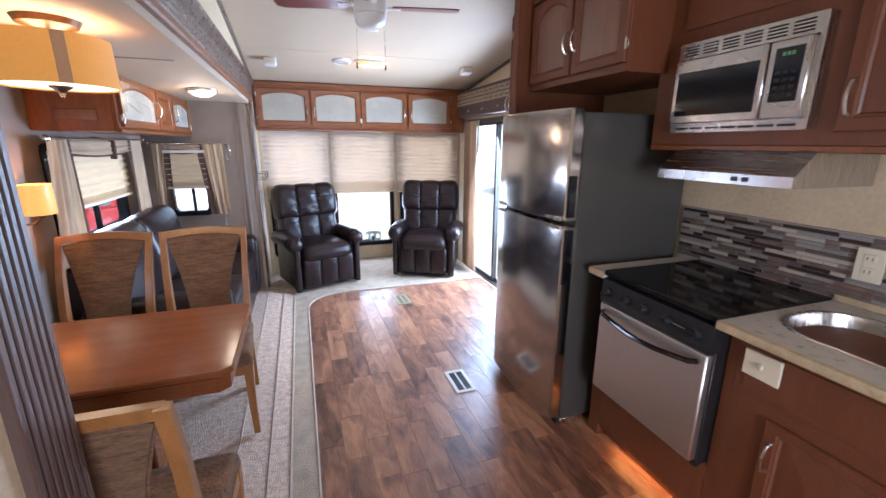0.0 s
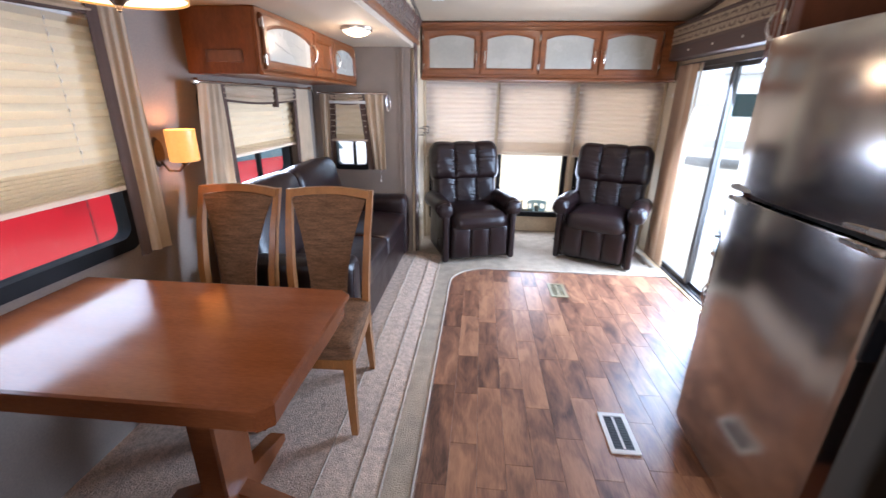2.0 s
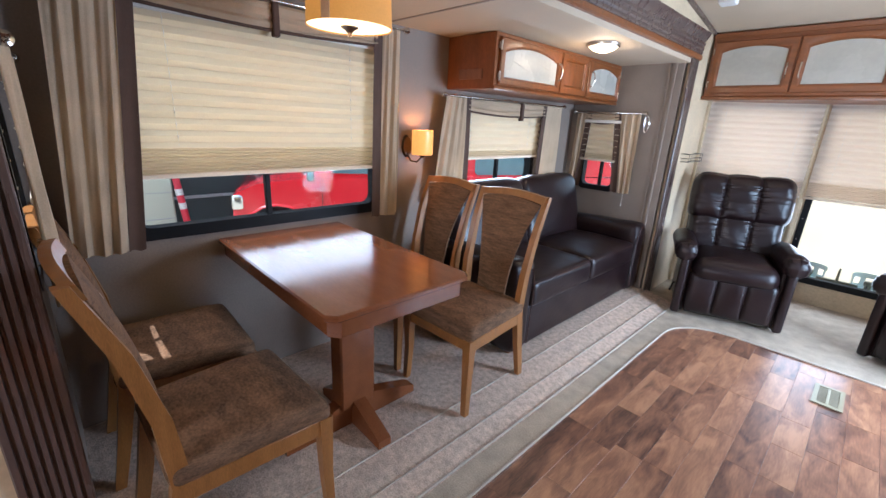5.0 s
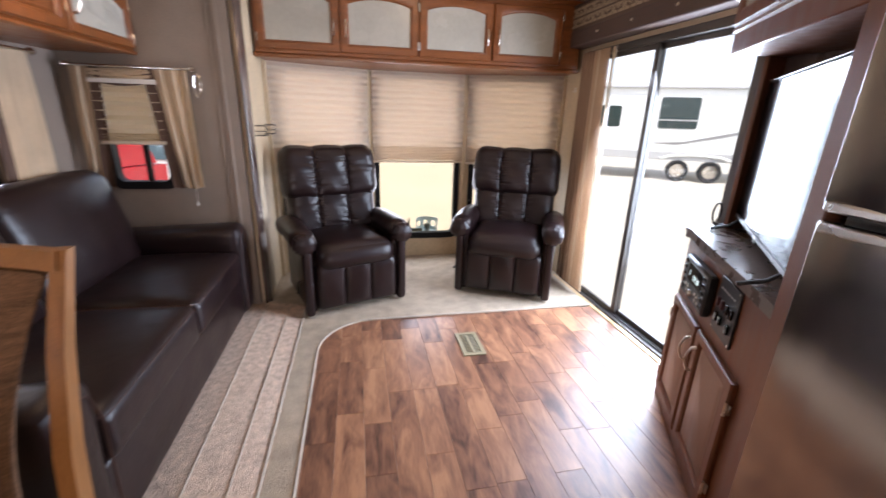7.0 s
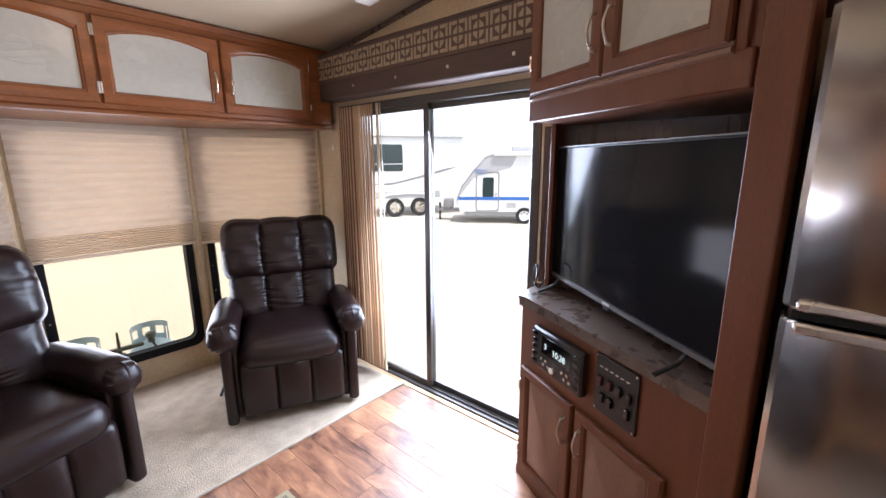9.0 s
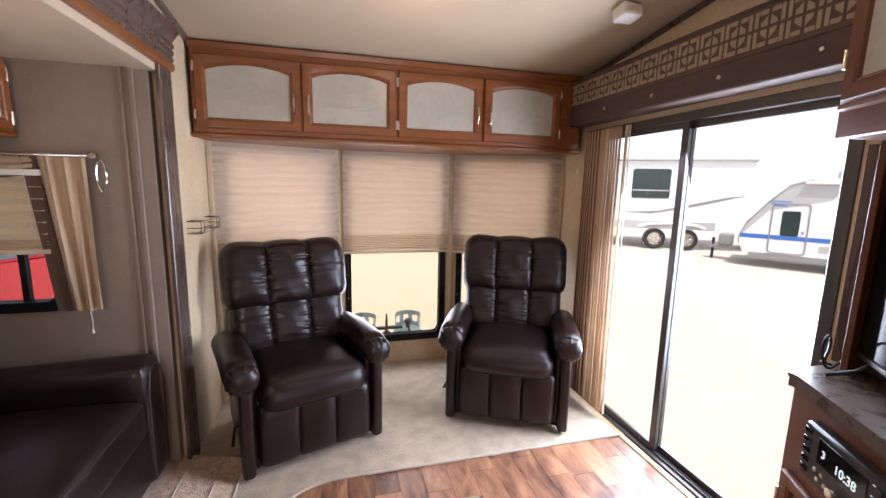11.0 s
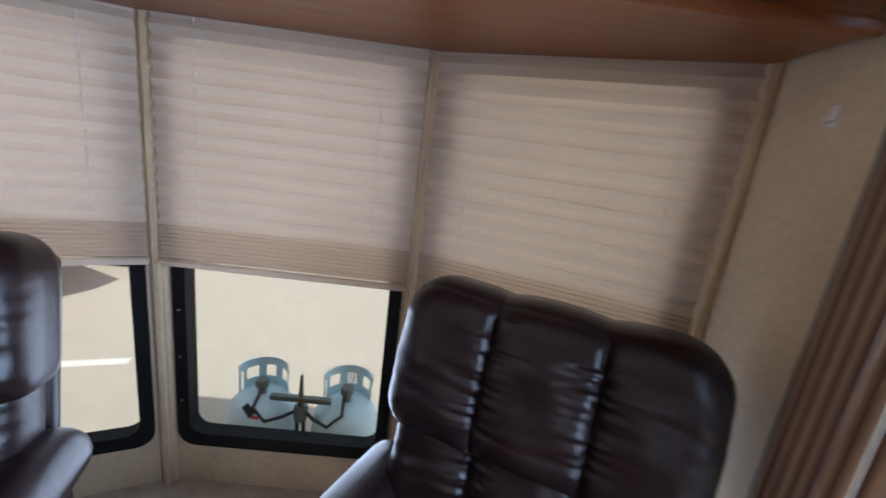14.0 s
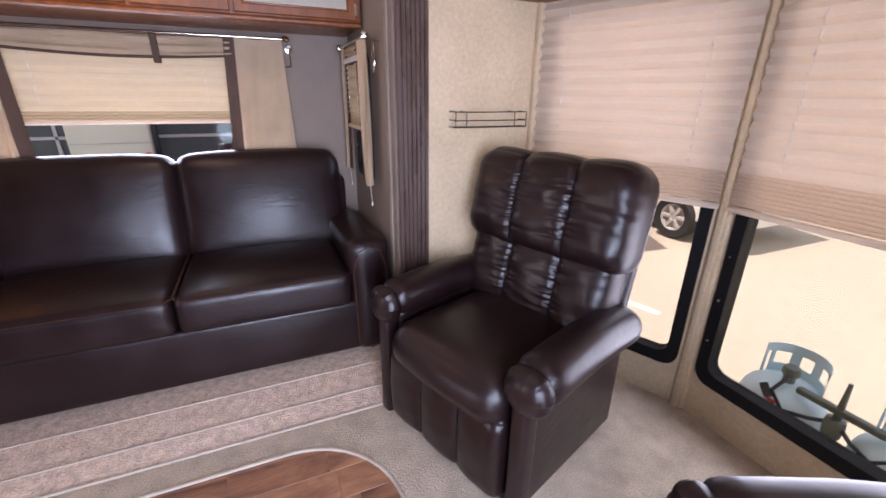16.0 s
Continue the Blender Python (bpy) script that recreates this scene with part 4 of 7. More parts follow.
# television
ta, tb = Vector((1.778, 3.040, 0)), Vector((2.372, 3.795, 0))
MT = Matrix.Translation((tb.x, tb.y, 0.872)) @ Matrix.Rotation(math.atan2((ta - tb).y, (ta - tb).x), 4, "Z")
tl = (tb - ta).length
tv = thing("television", MT, "large flat black television with silver edge on the stone-look counter", "television")
bm = B()
cb(bm, (0.0, 0.004, 0.062), (tl, 0.045, 0.612), 0.006)
rbox(bm, (tl / 2, 0.055, 0.28), (tl * 0.36, 0.03, 0.17), 0.02, (3, 2, 3))
part("casing", bm, BLACK, tv)
part("screen", cb(B(), (0.011, 0.0005, 0.080), (tl - 0.011, 0.006, 0.603), 0.001), SCREEN, tv, "black glossy screen, switched off", smooth=0)
part("bezel", ring_frame(B(), rounded_rect(-0.001, 0.061, tl + 0.001, 0.613, 0.006, 3), rounded_rect(0.004, 0.076, tl - 0.004, 0.609, 0.004, 3), -0.002, 0.012, Matrix()), ALU, tv, "thin silver bezel")
part("brand_plate", cb(B(), (tl / 2 - 0.02, -0.004, 0.0645), (tl / 2 + 0.02, -0.001, 0.0735), 0.001), NICKEL, tv)
part("sensor", cb(B(), (tl / 2 - 0.018, -0.002, 0.046), (tl / 2 + 0.018, 0.02, 0.062), 0.003), BLACK, tv)
for x in (0.12, tl - 0.12):
    part("foot", tube(B(), [(x, -0.09, 0.006), (x, -0.02, 0.03), (x, 0.02, 0.07), (x, 0.06, 0.03), (x, 0.12, 0.006)], 0.007, 6), BLACK, tv)
# cable loop at the television's end
pts = [(2.29 + 0.03 * math.cos(radians(a)), 3.81 - 0.004 * (a / 40), 0.93 + 0.05 * math.sin(radians(a))) for a in range(-60, 300, 24)]
solo("cable", tube(B(), [(2.33, 3.80, 0.878)] + pts + [(2.36, 3.79, 0.90)], 0.0045, 6), BLACK, "black coiled cable beside the television", "cable")

# radio and control panel in the cabinet's front
rd = thing("radio", MTV @ Matrix.Translation((0.135, -0.002, 0.625)), "black wall-mounted stereo with glowing clock display", "radio")
part("body", cb(B(), (0, -0.035, 0), (0.29, 0.0, 0.165), 0.012), BLACK, rd)
part("display", cb(B(), (0.065, -0.0365, 0.075), (0.235, -0.033, 0.145), 0.002), BLACK_GLOSS, rd)
part("knob", lathe(B(), [(0, 0.014), (0.013, 0.014), (0.016, 0.0), (0.016, -0.004)], 16, Matrix.Translation((0.145, -0.036, 0.038)) @ Matrix.Rotation(radians(90), 4, "X")), CHROME, rd)
for i in range(5):
    for x in (0.022, 0.262):
        part("button", cb(B(), (x - 0.014, -0.038, 0.022 + i * 0.028), (x + 0.014, -0.033, 0.036 + i * 0.028), 0.002), BLACK_GLOSS, rd)
for i in range(4):
    part("button", cb(B(), (0.06 + i * 0.014, -0.038, 0.045 - (i % 2) * 0.02), (0.070 + i * 0.014, -0.033, 0.055 - (i % 2) * 0.02), 0.002), NICKEL, rd)
    part("button", cb(B(), (0.185 + i * 0.014, -0.038, 0.045 - (i % 2) * 0.02), (0.195 + i * 0.014, -0.033, 0.055 - (i % 2) * 0.02), 0.002), NICKEL, rd)


def lettering(body, size, m, material, parent, name="lettering"):
    cu = bpy.data.curves.new(name, "FONT")
    cu.body, cu.size, cu.extrude = body, size, 0.0006
    tmp = new(name, cu)
    me = bpy.data.meshes.new_from_object(tmp.evaluated_get(bpy.context.evaluated_depsgraph_get()))
    bpy.data.objects.remove(tmp)
    me.transform(m)
    me.materials.clear()
    me.materials.append(material)
    ob = new(name, me)
    ob.parent = parent
    return ob


RX = Matrix.Rotation(radians(90), 4, "X")
lettering("3", 0.030, Matrix.Translation((0.082, -0.0372, 0.098)) @ RX, DIGIT, rd)
lettering("10:38", 0.034, Matrix.Translation((0.132, -0.0372, 0.090)) @ RX, DIGIT, rd)
cp = thing("control_panel", MTV @ Matrix.Translation((0.46, -0.001, 0.615)), "black control panel with rocker switches", "switch panel")
part("plate", cb(B(), (0, -0.008, 0), (0.175, 0, 0.20), 0.003), BLACK, cp)
for i in range(4):
    part("switch", cb(B(), (0.018 + i * 0.04, -0.018, 0.095), (0.036 + i * 0.04, -0.006, 0.128), 0.003), RED_ROCKER if i < 2 else BLACK_GLOSS, cp)
for i in (0, 1, 3):
    part("switch", cb(B(), (0.03 + i * 0.035, -0.018, 0.04), (0.048 + i * 0.035, -0.006, 0.073), 0.003), BLACK_GLOSS, cp)
for i in range(6):
    part("print_mark", cb(B(), (0.02 + i * 0.022, -0.009, 0.158), (0.032 + i * 0.022, -0.0075, 0.162), 0.0005), WHITE, cp)
for x in (0.008, 0.167):
    for z in (0.008, 0.192):
        part("screw", cb(B(), (x - 0.003, -0.0105, z - 0.003), (x + 0.003, -0.007, z + 0.003), 0.001), NICKEL, cp)

# gable beside the fridge
bm = B()
cb(bm, (1.757, 2.972, 0.0), (2.415, 2.992, 2.42), 0.002)
solo("wall_gable", bm, PANEL, "dark red-brown gable panel beside the fridge", "wall", kind="structure")

# ---- fridge ----
fr = thing("refrigerator", Matrix.Translation((1.66, 2.26, 0)), "tall two-door stainless refrigerator with dark grey sides", "refrigerator")
part("cabinet", cb(B(), (0.075, 0.0, 0.03), (0.74, 0.69, 1.665), 0.006), FRIDGE_SIDE, fr, "dark grey textured side")
def fridge_door(z0, z1):
    pts = [(0.07, 0.0), (0.07, 0.70)]
    pts += [(0.018, 0.70), (0.006, 0.69)] + [(0.002 - 0.024 * math.sin(math.pi * k / 12), 0.69 - 0.68 * k / 12) for k in range(1, 12)] + [(0.006, 0.01), (0.018, 0.0)]
    bm = B()
    c = Vector((0.045, 0.35))
    rg = []
    for z, f in ((z0, 0.985), (z0 + 0.006, 1.0), (z1 - 0.006, 1.0), (z1, 0.985)):
        rg.append([Vector((c.x + (x - c.x) * f, c.y + (y - c.y) * f, z)) for x, y in pts])
    return loops(bm, rg, True)
for z0, z1 in ((0.045, 1.132), (1.154, 1.682)):
    d = part("door", fridge_door(z0, z1), STEEL_DARK, fr, "reflective stainless door", smooth=35)
    hz0, hz1 = (z1 - 0.30, z1 - 0.02) if z0 < 1 else (z0 + 0.02, z0 + 0.22)
    part("grip", cb(B(), (0.012, -0.012, hz0), (0.055, 0.004, hz1), 0.006), BLACK_GLOSS, d, "black recessed grip")
    part("lip", cb(B(), (-0.012, 0.02, (z1 - 0.022) if z0 < 1 else z0), (0.02, 0.68, z1 if z0 < 1 else z0 + 0.02), 0.006), NICKEL, d, "polished lip")
part("hinge_cap", cb(B(), (0.02, 0.62, 1.668), (0.12, 0.69, 1.69), 0.005), BLACK, fr)
part("toe_grille", cb(B(), (0.06, 0.01, 0.0), (0.10, 0.69, 0.04), 0.003), BLACK, fr)
part("foot", cb(B(), (0.08, 0.0, 0.0), (0.2, 0.03, 0.032), 0.002), NICKEL, fr)

# ---- kitchen ----
kb = thing("base_cabinet", Matrix.Translation((1.88, 0, 0)), "dark red-brown kitchen base cabinet with panel doors and drawers", "cabinet")
part("body", cb(B(), (0.0, YB + 0.01, 0.07), (0.53, 1.53, 0.895), 0.003), PANEL, kb)
part("side", cb(B(), (0.0, 2.125, 0.0), (0.53, 2.195, 0.895), 0.003), PANEL, kb)
part("kick_board", cb(B(), (0.05, YB + 0.01, 0.0), (0.53, 2.19, 0.075), 0.002), PANEL, kb)
part("range_skirt", cb(B(), (0.001, 1.53, 0.07), (0.03, 2.125, 0.318), 0.002), PANEL, kb)
MK = Matrix.Rotation(radians(-90), 4, "Z")
for y1, w_, hd in ((1.36, 0.42, 0.03), (0.92, 0.42, 0.39), (0.46, 0.42, 0.03)):
    cabinet_door(kb, Matrix.Translation((-0.001, y1, 0.10)) @ MK, w_, 0.545, "wood", 0.0, handle=hd, material=PANEL, hz=0.42)
for y1, w_ in ((1.49, 0.60), (0.87, 0.6), (0.24, 0.6)):
    bm = B()
    cb(bm, (-0.003, y1 - w_, 0.685), (0.004, y1, 0.875), 0.002)
    part("false_front", bm, PANEL, kb)
    part("front_inset", cb(B(), (-0.008, y1 - w_ + 0.03, 0.705), (-0.001, y1 - 0.03, 0.86), 0.003), PANEL, kb)
sp = thing("wall_switch", Matrix.Translation((1.868, 1.405, 0.81)), "almond switch plate on the cabinet front", "switch plate")
part("plate", cb(B(), (-0.008, -0.058, -0.045), (0.002, 0.058, 0.045), 0.004), ALMOND, sp)
part("toggle", cb(B(), (-0.018, -0.006, -0.008), (-0.006, 0.006, 0.012), 0.002), ALMOND, sp)

bm = B()
ol = [(1.80, YB + 0.02), (1.80, 1.525), (2.415, 1.525), (2.415, YB + 0.02)]
def counter_with_sink():
    """Worktop with a round-cornered hole for the sink."""
    bm = B()
    hole = rounded_rect(1.93, 0.88, 2.30, 1.47, 0.16, 6)
    cx, cy = 2.10, 1.17
    n = len(hole)
    out = []
    for x, y in hole:
        dx, dy = x - cx, y - cy
        k = min(((2.415 if dx > 0 else 1.80) - cx) / dx if abs(dx) > 1e-6 else 9, ((1.525 if dy > 0 else 0.80) - cy) / dy if abs(dy) > 1e-6 else 9)
        out.append((cx + dx * k, cy + dy * k))
    # corners pulled out to the rectangle
    for c in ((1.80, 0.80), (2.415, 0.80), (2.415, 1.525), (1.80, 1.525)):
        i = min(range(n), key=lambda q: math.dist(out[q], c))
        out[i] = c
    loops(bm, [[Vector((x, y, z)) for x, y in line] for line, z in ((hole, 0.905), (hole, 0.937), (out, 0.937), (out, 0.905))])
    return cb(bm, (1.80, YB + 0.02, 0.905), (2.415, 0.80, 0.937), 0.001)
ct = thing("countertop", Matrix(), "pale speckled laminate worktop with a tan rolled edge", "countertop")
part("top", counter_with_sink(), COUNTER, ct, smooth=0)
part("far_top", cb(B(), (1.80, 2.105, 0.905), (2.415, 2.20, 0.937), 0.003), COUNTER, ct)
part("edge", run(B(), [(0, 0), (-0.012, 0.004), (-0.016, 0.016), (-0.012, 0.032), (0, 0.036)], (1.802, YB + 0.02, 0.902), (1.802, 1.527, 0.902), (1, 0, 0), (0, 0, 1)), COUNTER_EDGE, ct, "tan rolled edge")
part("edge", run(B(), [(0, 0), (-0.012, 0.004), (-0.016, 0.016), (-0.012, 0.032), (0, 0.036)], (1.802, 2.105, 0.902), (1.802, 2.20, 0.902), (1, 0, 0), (0, 0, 1)), COUNTER_EDGE, ct, "tan rolled edge")
part("end_edge", run(B(), [(0, 0), (0.012, 0.004), (0.016, 0.016), (0.012, 0.032), (0, 0.036)], (1.80, 2.20, 0.902), (2.41, 2.20, 0.902), (0, 1, 0), (0, 0, 1)), COUNTER_EDGE, ct, "tan rolled edge")
part("upstand", cb(B(), (2.398, YB + 0.02, 0.937), (2.416, 1.525, 0.965), 0.003), COUNTER_EDGE, ct)
sk = thing("sink", Matrix(), "round-cornered stainless sink let into the worktop", "sink")
hole = rounded_rect(1.93, 0.88, 2.30, 1.47, 0.16, 6)
def inset(line, f, z):
    cx, cy = 2.115, 1.175
    return [Vector((cx + (x - cx) * f, cy + (y - cy) * f, z)) for x, y in line]
part("bowl", loops(B(), [inset(hole, 1.05, 0.9375), inset(hole, 1.04, 0.942), inset(hole, 0.985, 0.940), inset(hole, 0.97, 0.925), inset(hole, 0.93, 0.80), inset(hole, 0.82, 0.775), inset(hole, 0.1, 0.77)]), STEEL, sk)
part("drain", lathe(B(), [(0, 0.773), (0.03, 0.774), (0.042, 0.777), (0.042, 0.76)], 20, Matrix.Translation((2.115, 1.175, 0))), CHROME, sk)

# gas range
rg_ = thing("gas_range", Matrix.Translation((1.82, 1.53, 0)), "compact gas range with black cover, black knobs and stainless oven door", "stove")
part("body", cb(B(), (0.015, 0.004, 0.32), (0.585, 0.572, 0.915), 0.004), BLACK, rg_)
part("cover", cb(B(), (-0.02, -0.004, 0.918), (0.585, 0.578, 0.945), 0.006), BLACK_GLOSS, rg_, "black glossy cooktop cover")
part("control_panel", run(B(), [(0.02, 0.80), (-0.03, 0.80), (-0.022, 0.905), (0.02, 0.912)], (0, 0.003, 0), (0, 0.573, 0), (1, 0, 0), (0, 0, 1)), BLACK, rg_, "black control panel")
for y in (0.065, 0.19, 0.31, 0.41, 0.525):
    mk = Matrix.Translation((-0.027, y, 0.852)) @ Matrix.Rotation(radians(-94), 4, "Y")
    k = part("knob", lathe(B(), [(0, 0.026), (0.014, 0.026), (0.017, 0.014), (0.023, 0.010), (0.024, 0)], 18, mk), BLACK, rg_, "black round knob")
    part("pointer", cb(B(), (-0.004, -0.018, 0.012), (0.004, 0.018, 0.034), 0.002, mk), BLACK, k)
for i in range(5):
    part("print_mark", cb(B(), (-0.0275, 0.115 + i * 0.012, 0.85), (-0.0255, 0.124 + i * 0.012, 0.853), 0.0003), WHITE, rg_)
od = part("oven_door", cb(B(), (-0.03, 0.008, 0.345), (0.015, 0.568, 0.792), 0.006), OVEN_STEEL, rg_, "brushed stainless oven door")
part("handle", tube(B(), [(-0.032, 0.04, 0.755), (-0.055, 0.06, 0.752)] + [(-0.06 - 0.008 * math.sin(math.pi * k / 8), 0.08 + 0.42 * k / 8, 0.752 - 0.022 * math.sin(math.pi * k / 8)) for k in range(9)] + [(-0.055, 0.52, 0.752), (-0.032, 0.54, 0.755)], 0.011, 8), BLACK_GLOSS, od, "black bowed handle")
part("door_seal", cb(B(), (0.0, 0.0, 0.32), (0.02, 0.576, 0.80), 0.002), BLACK, rg_)

# backsplash boards and outlet; its tiles are laid at the end of the file
bm = B()
cb(bm, (2.411, YB + 0.02, 0.937), (2.4195, 2.255, 1.205), 0.001)
bs = solo("backsplash", bm, GROUT, "linear mosaic backsplash in brown, grey and cream", "backsplash", kind="structure")
ot = thing("outlet", Matrix.Translation((2.402, 1.445, 1.10)), "almond double outlet on the mosaic backsplash", "outlet")
part("plate", cb(B(), (-0.008, -0.042, -0.062), (0.0, 0.042, 0.062), 0.004), ALMOND, ot)
for z in (-0.024, 0.024):
    s = part("socket", cb(B(), (-0.011, -0.018, z - 0.016), (-0.007, 0.018, z + 0.016), 0.003), ALMOND, ot)
    part("slot", cb(B(), (-0.0115, -0.009, z - 0.006), (-0.0105, -0.006, z + 0.006), 0.0004), BLACK, s)
    part("slot", cb(B(), (-0.0115, 0.006, z - 0.006), (-0.0105, 0.009, z + 0.006), 0.0004), BLACK, s)

# range hood
hd = thing("range_hood", Matrix.Translation((1.98, 1.50, 1.38)), "stainless under-cabinet range hood", "range hood")
part("canopy", loops(B(), [[Vector(p) for p in ring] for ring in ([(0, 0, 0), (0.43, 0, 0), (0.43, 0.54, 0), (0, 0.54, 0)], [(0, 0, 0.038), (0.43, 0, 0.038), (0.43, 0.54, 0.038), (0, 0.54, 0.038)], [(0.10, -0.0, 0.128), (0.43, -0.0, 0.128), (0.43, 0.54, 0.128), (0.10, 0.54, 0.128)])], True), STEEL, hd, smooth=0)
for y in (0.155, 0.195):
    part("switch", cb(B(), (-0.004, y - 0.011, 0.012), (0.002, y + 0.011, 0.028), 0.002), BLACK, hd)

# kitchen wall cabinets and microwave
uk = thing("overhead_cabinet", Matrix.Translation((2.08, 0, 0)), "dark red-brown kitchen wall cabinet round the microwave", "cabinet")
bm = wall_with_holes(B(), 2.20 - YB, 1.30, 0.02, [(2.20 - 2.05, 2.20 - 1.53, 0.06, 0.41)], Matrix.Translation((0, 2.20, 1.51)) @ Matrix.Rotation(radians(-90), 4, "Z"))
part("front", bm, PANEL, uk, smooth=0)
part("far_side", cb(B(), (0.02, 2.18, 1.51), (0.335, 2.20, 2.75), 0.002), PANEL, uk)
part("underside", cb(B(), (0.0, YB + 0.02, 1.505), (0.335, 2.20, 1.52), 0.002), PANEL, uk)
part("light_strip", cb(B(), (-0.006, YB + 0.02, 1.495), (0.02, 2.2, 1.52), 0.004), CHERRY, uk)
part("door", cb(B(), (-0.014, 1.56, 1.985), (0.002, 2.08, 2.6), 0.004), PANEL, uk)
for y1 in (1.47, 1.00, 0.53):
    cabinet_door(uk, Matrix.Translation((-0.001, y1, 1.56)) @ MK, 0.44, 0.95, "wood", 0.05, handle=0.03, material=PANEL, hz=0.10)
mw = thing("microwave", Matrix.Translation((2.03, 1.53, 1.57)), "built-in stainless microwave with dark window and vented trim", "microwave")
part("trim_frame", ring_frame(B(), rounded_rect(-0.005, 0.0, 0.525, 0.352, 0.006, 3), rounded_rect(0.012, 0.04, 0.508, 0.29, 0.004, 3), 0.0, 0.05, Matrix.Rotation(radians(90), 4, "Z") @ Matrix.Scale(-1, 4, (0, 1, 0))), STEEL, mw, "stainless trim frame")
part("body", cb(B(), (0.0, 0.012, 0.04), (0.20, 0.508, 0.29), 0.003), BLACK, mw)
part("door", cb(B(), (-0.024, 0.145, 0.035), (0.006, 0.515, 0.285), 0.005), STEEL, mw)
part("window", cb(B(), (-0.0255, 0.165, 0.065), (-0.020, 0.495, 0.235), 0.003), BLACK_GLOSS, mw, "dark glass window")
part("keypad_panel", cb(B(), (-0.024, 0.012, 0.035), (0.006, 0.140, 0.285), 0.005), STEEL, mw)
part("keypad", cb(B(), (-0.0255, 0.03, 0.09), (-0.020, 0.118, 0.26), 0.003), BLACK_GLOSS, mw)
part("open_button", cb(B(), (-0.027, 0.04, 0.05), (-0.022, 0.108, 0.075), 0.003), STEEL, mw)
part("badge", cb(B(), (-0.0265, 0.47, 0.255), (-0.0235, 0.50, 0.268), 0.002), NICKEL, mw)
for i in range(4):
    for j in range(3):
        part("key", cb(B(), (-0.0265, 0.044 + j * 0.024, 0.105 + i * 0.024), (-0.025, 0.060 + j * 0.024, 0.117 + i * 0.024), 0.0004), BLACK, mw)
for i in range(3):
    part("display_bar", cb(B(), (-0.0268, 0.056 + i * 0.014, 0.234), (-0.0254, 0.066 + i * 0.014, 0.246), 0.0004), DIGIT_G, mw)
for g in range(6):
    for r in range(4):
        part("louvre", cb(B(), (-0.003, 0.03 + g * 0.081, 0.300 + r * 0.011), (0.004, 0.092 + g * 0.081, 0.3055 + r * 0.011), 0.001), BLACK, mw)
for g in range(7):
    part("lower_slot", cb(B(), (-0.003, 0.03 + g * 0.068, 0.012), (0.004, 0.085 + g * 0.068, 0.020), 0.001), BLACK, mw)
# cabinet over the fridge
of = thing("overhead_cabinet", Matrix.Translation((1.85, 0, 0)), "red-brown arched-panel cabinet above the refrigerator", "cabinet")
part("body", cb(B(), (0.0, 2.16, 1.83), (0.565, 2.97, 2.60), 0.003), PANEL, of)
for y1, hd_, hg in ((2.945, 0.36, None), (2.545, 0.03, 0.385)):
    cabinet_door(of, Matrix.Translation((-0.001, y1, 1.865)) @ MK, 0.385, 0.42, "wood", 0.05, handle=hd_, hinge=hg, material=PANEL, infill=PANEL_PALE, hz=0.16)
part("crown", cb(B(), (-0.02, 2.14, 2.30), (0.01, 2.97, 2.345), 0.006), PANEL, of)
# warm light strip in the toe space
bm = B()
cb(bm, (1.90, YB + 0.1, 0.062), (1.912, 2.0, 0.069), 0.001)
solo("light_strip", bm, LED, "amber light strip under the kitchen cabinets", "light strip")

# ---- seating ----
def channels(n, depth, wrinkle=0.0, seed=0.0, scallop=0.0, taper=0.0):
    """Moves a cushion's front (-y) into n puffed columns with gathered seams."""
    def fn(u, v, w, p):
        t = (u + 1) / 2 * n
        f = abs(2 * (t - math.floor(t)) - 1) if 0 < t < n else 1.0
        col = math.floor(min(max(t, 0.0), n - 1e-6))
        if t < 0.5 or t > n - 0.5:
            f *= 0.55   # no seam along the outer edges
        seam = 1 - f ** 14
        if scallop and w > 0.5:
            p = p + Vector((0, 0, scallop * (1 - f ** 3) * (w - 0.5) * 2))
        p = p + Vector((-taper * p.x * max(0.0, w) ** 2, 0, 0.05 * taper * math.sin(u * 9 + seed) * max(0.0, w)))
        if v < 0.2:
            k = min(1.0, (0.2 - v) / 0.8)
            soft = max(0.0, 1 - w * w) ** 0.55
            p = p + Vector((0, -depth * (0.35 + 0.65 * soft) * (seam * 0.55 + (1 - f * f) * 0.45) * k, 0))
            gather = math.sin(w * 34 + seed * 3 + col * 2.4 + 2.6 * math.sin(w * 7.3 + seed + col)) + 0.6 * math.sin(w * 61 + col + seed)
            inner = 1.0 if 0.55 < t < n - 0.55 else 0.3
            p = p + Vector((0, wrinkle * inner * f ** 3 * gather * 0.5 * k, 0))
            fold = math.sin(w * 27 + 2.2 * math.sin(u * 4.3 + seed) + col * 1.9) * (0.5 + 0.5 * math.sin(w * 5 + col * 2.7 + seed))
            p = p + Vector((0, wrinkle * (0.32 * fold * (0.35 + 0.65 * f) + 0.5 * math.sin(w * 8 + u * 6 + seed) * math.sin(u * 9 - w * 3 + seed)) * k, 0))
        return p
    return fn


def puff(top=0.02, front=0.0, wrinkle=0.0):
    def fn(u, v, w, p):
        q = p.copy()
        if w > 0:
            q.z += top * (1 - u * u) * (1 - v * v * 0.8) * w
        if v < 0:
            q.y -= front * (1 - u * u) * (1 - w * w)
        q.z += wrinkle * math.sin(u * 17 + v * 9) * math.sin(v * 13)
        return q
    return fn


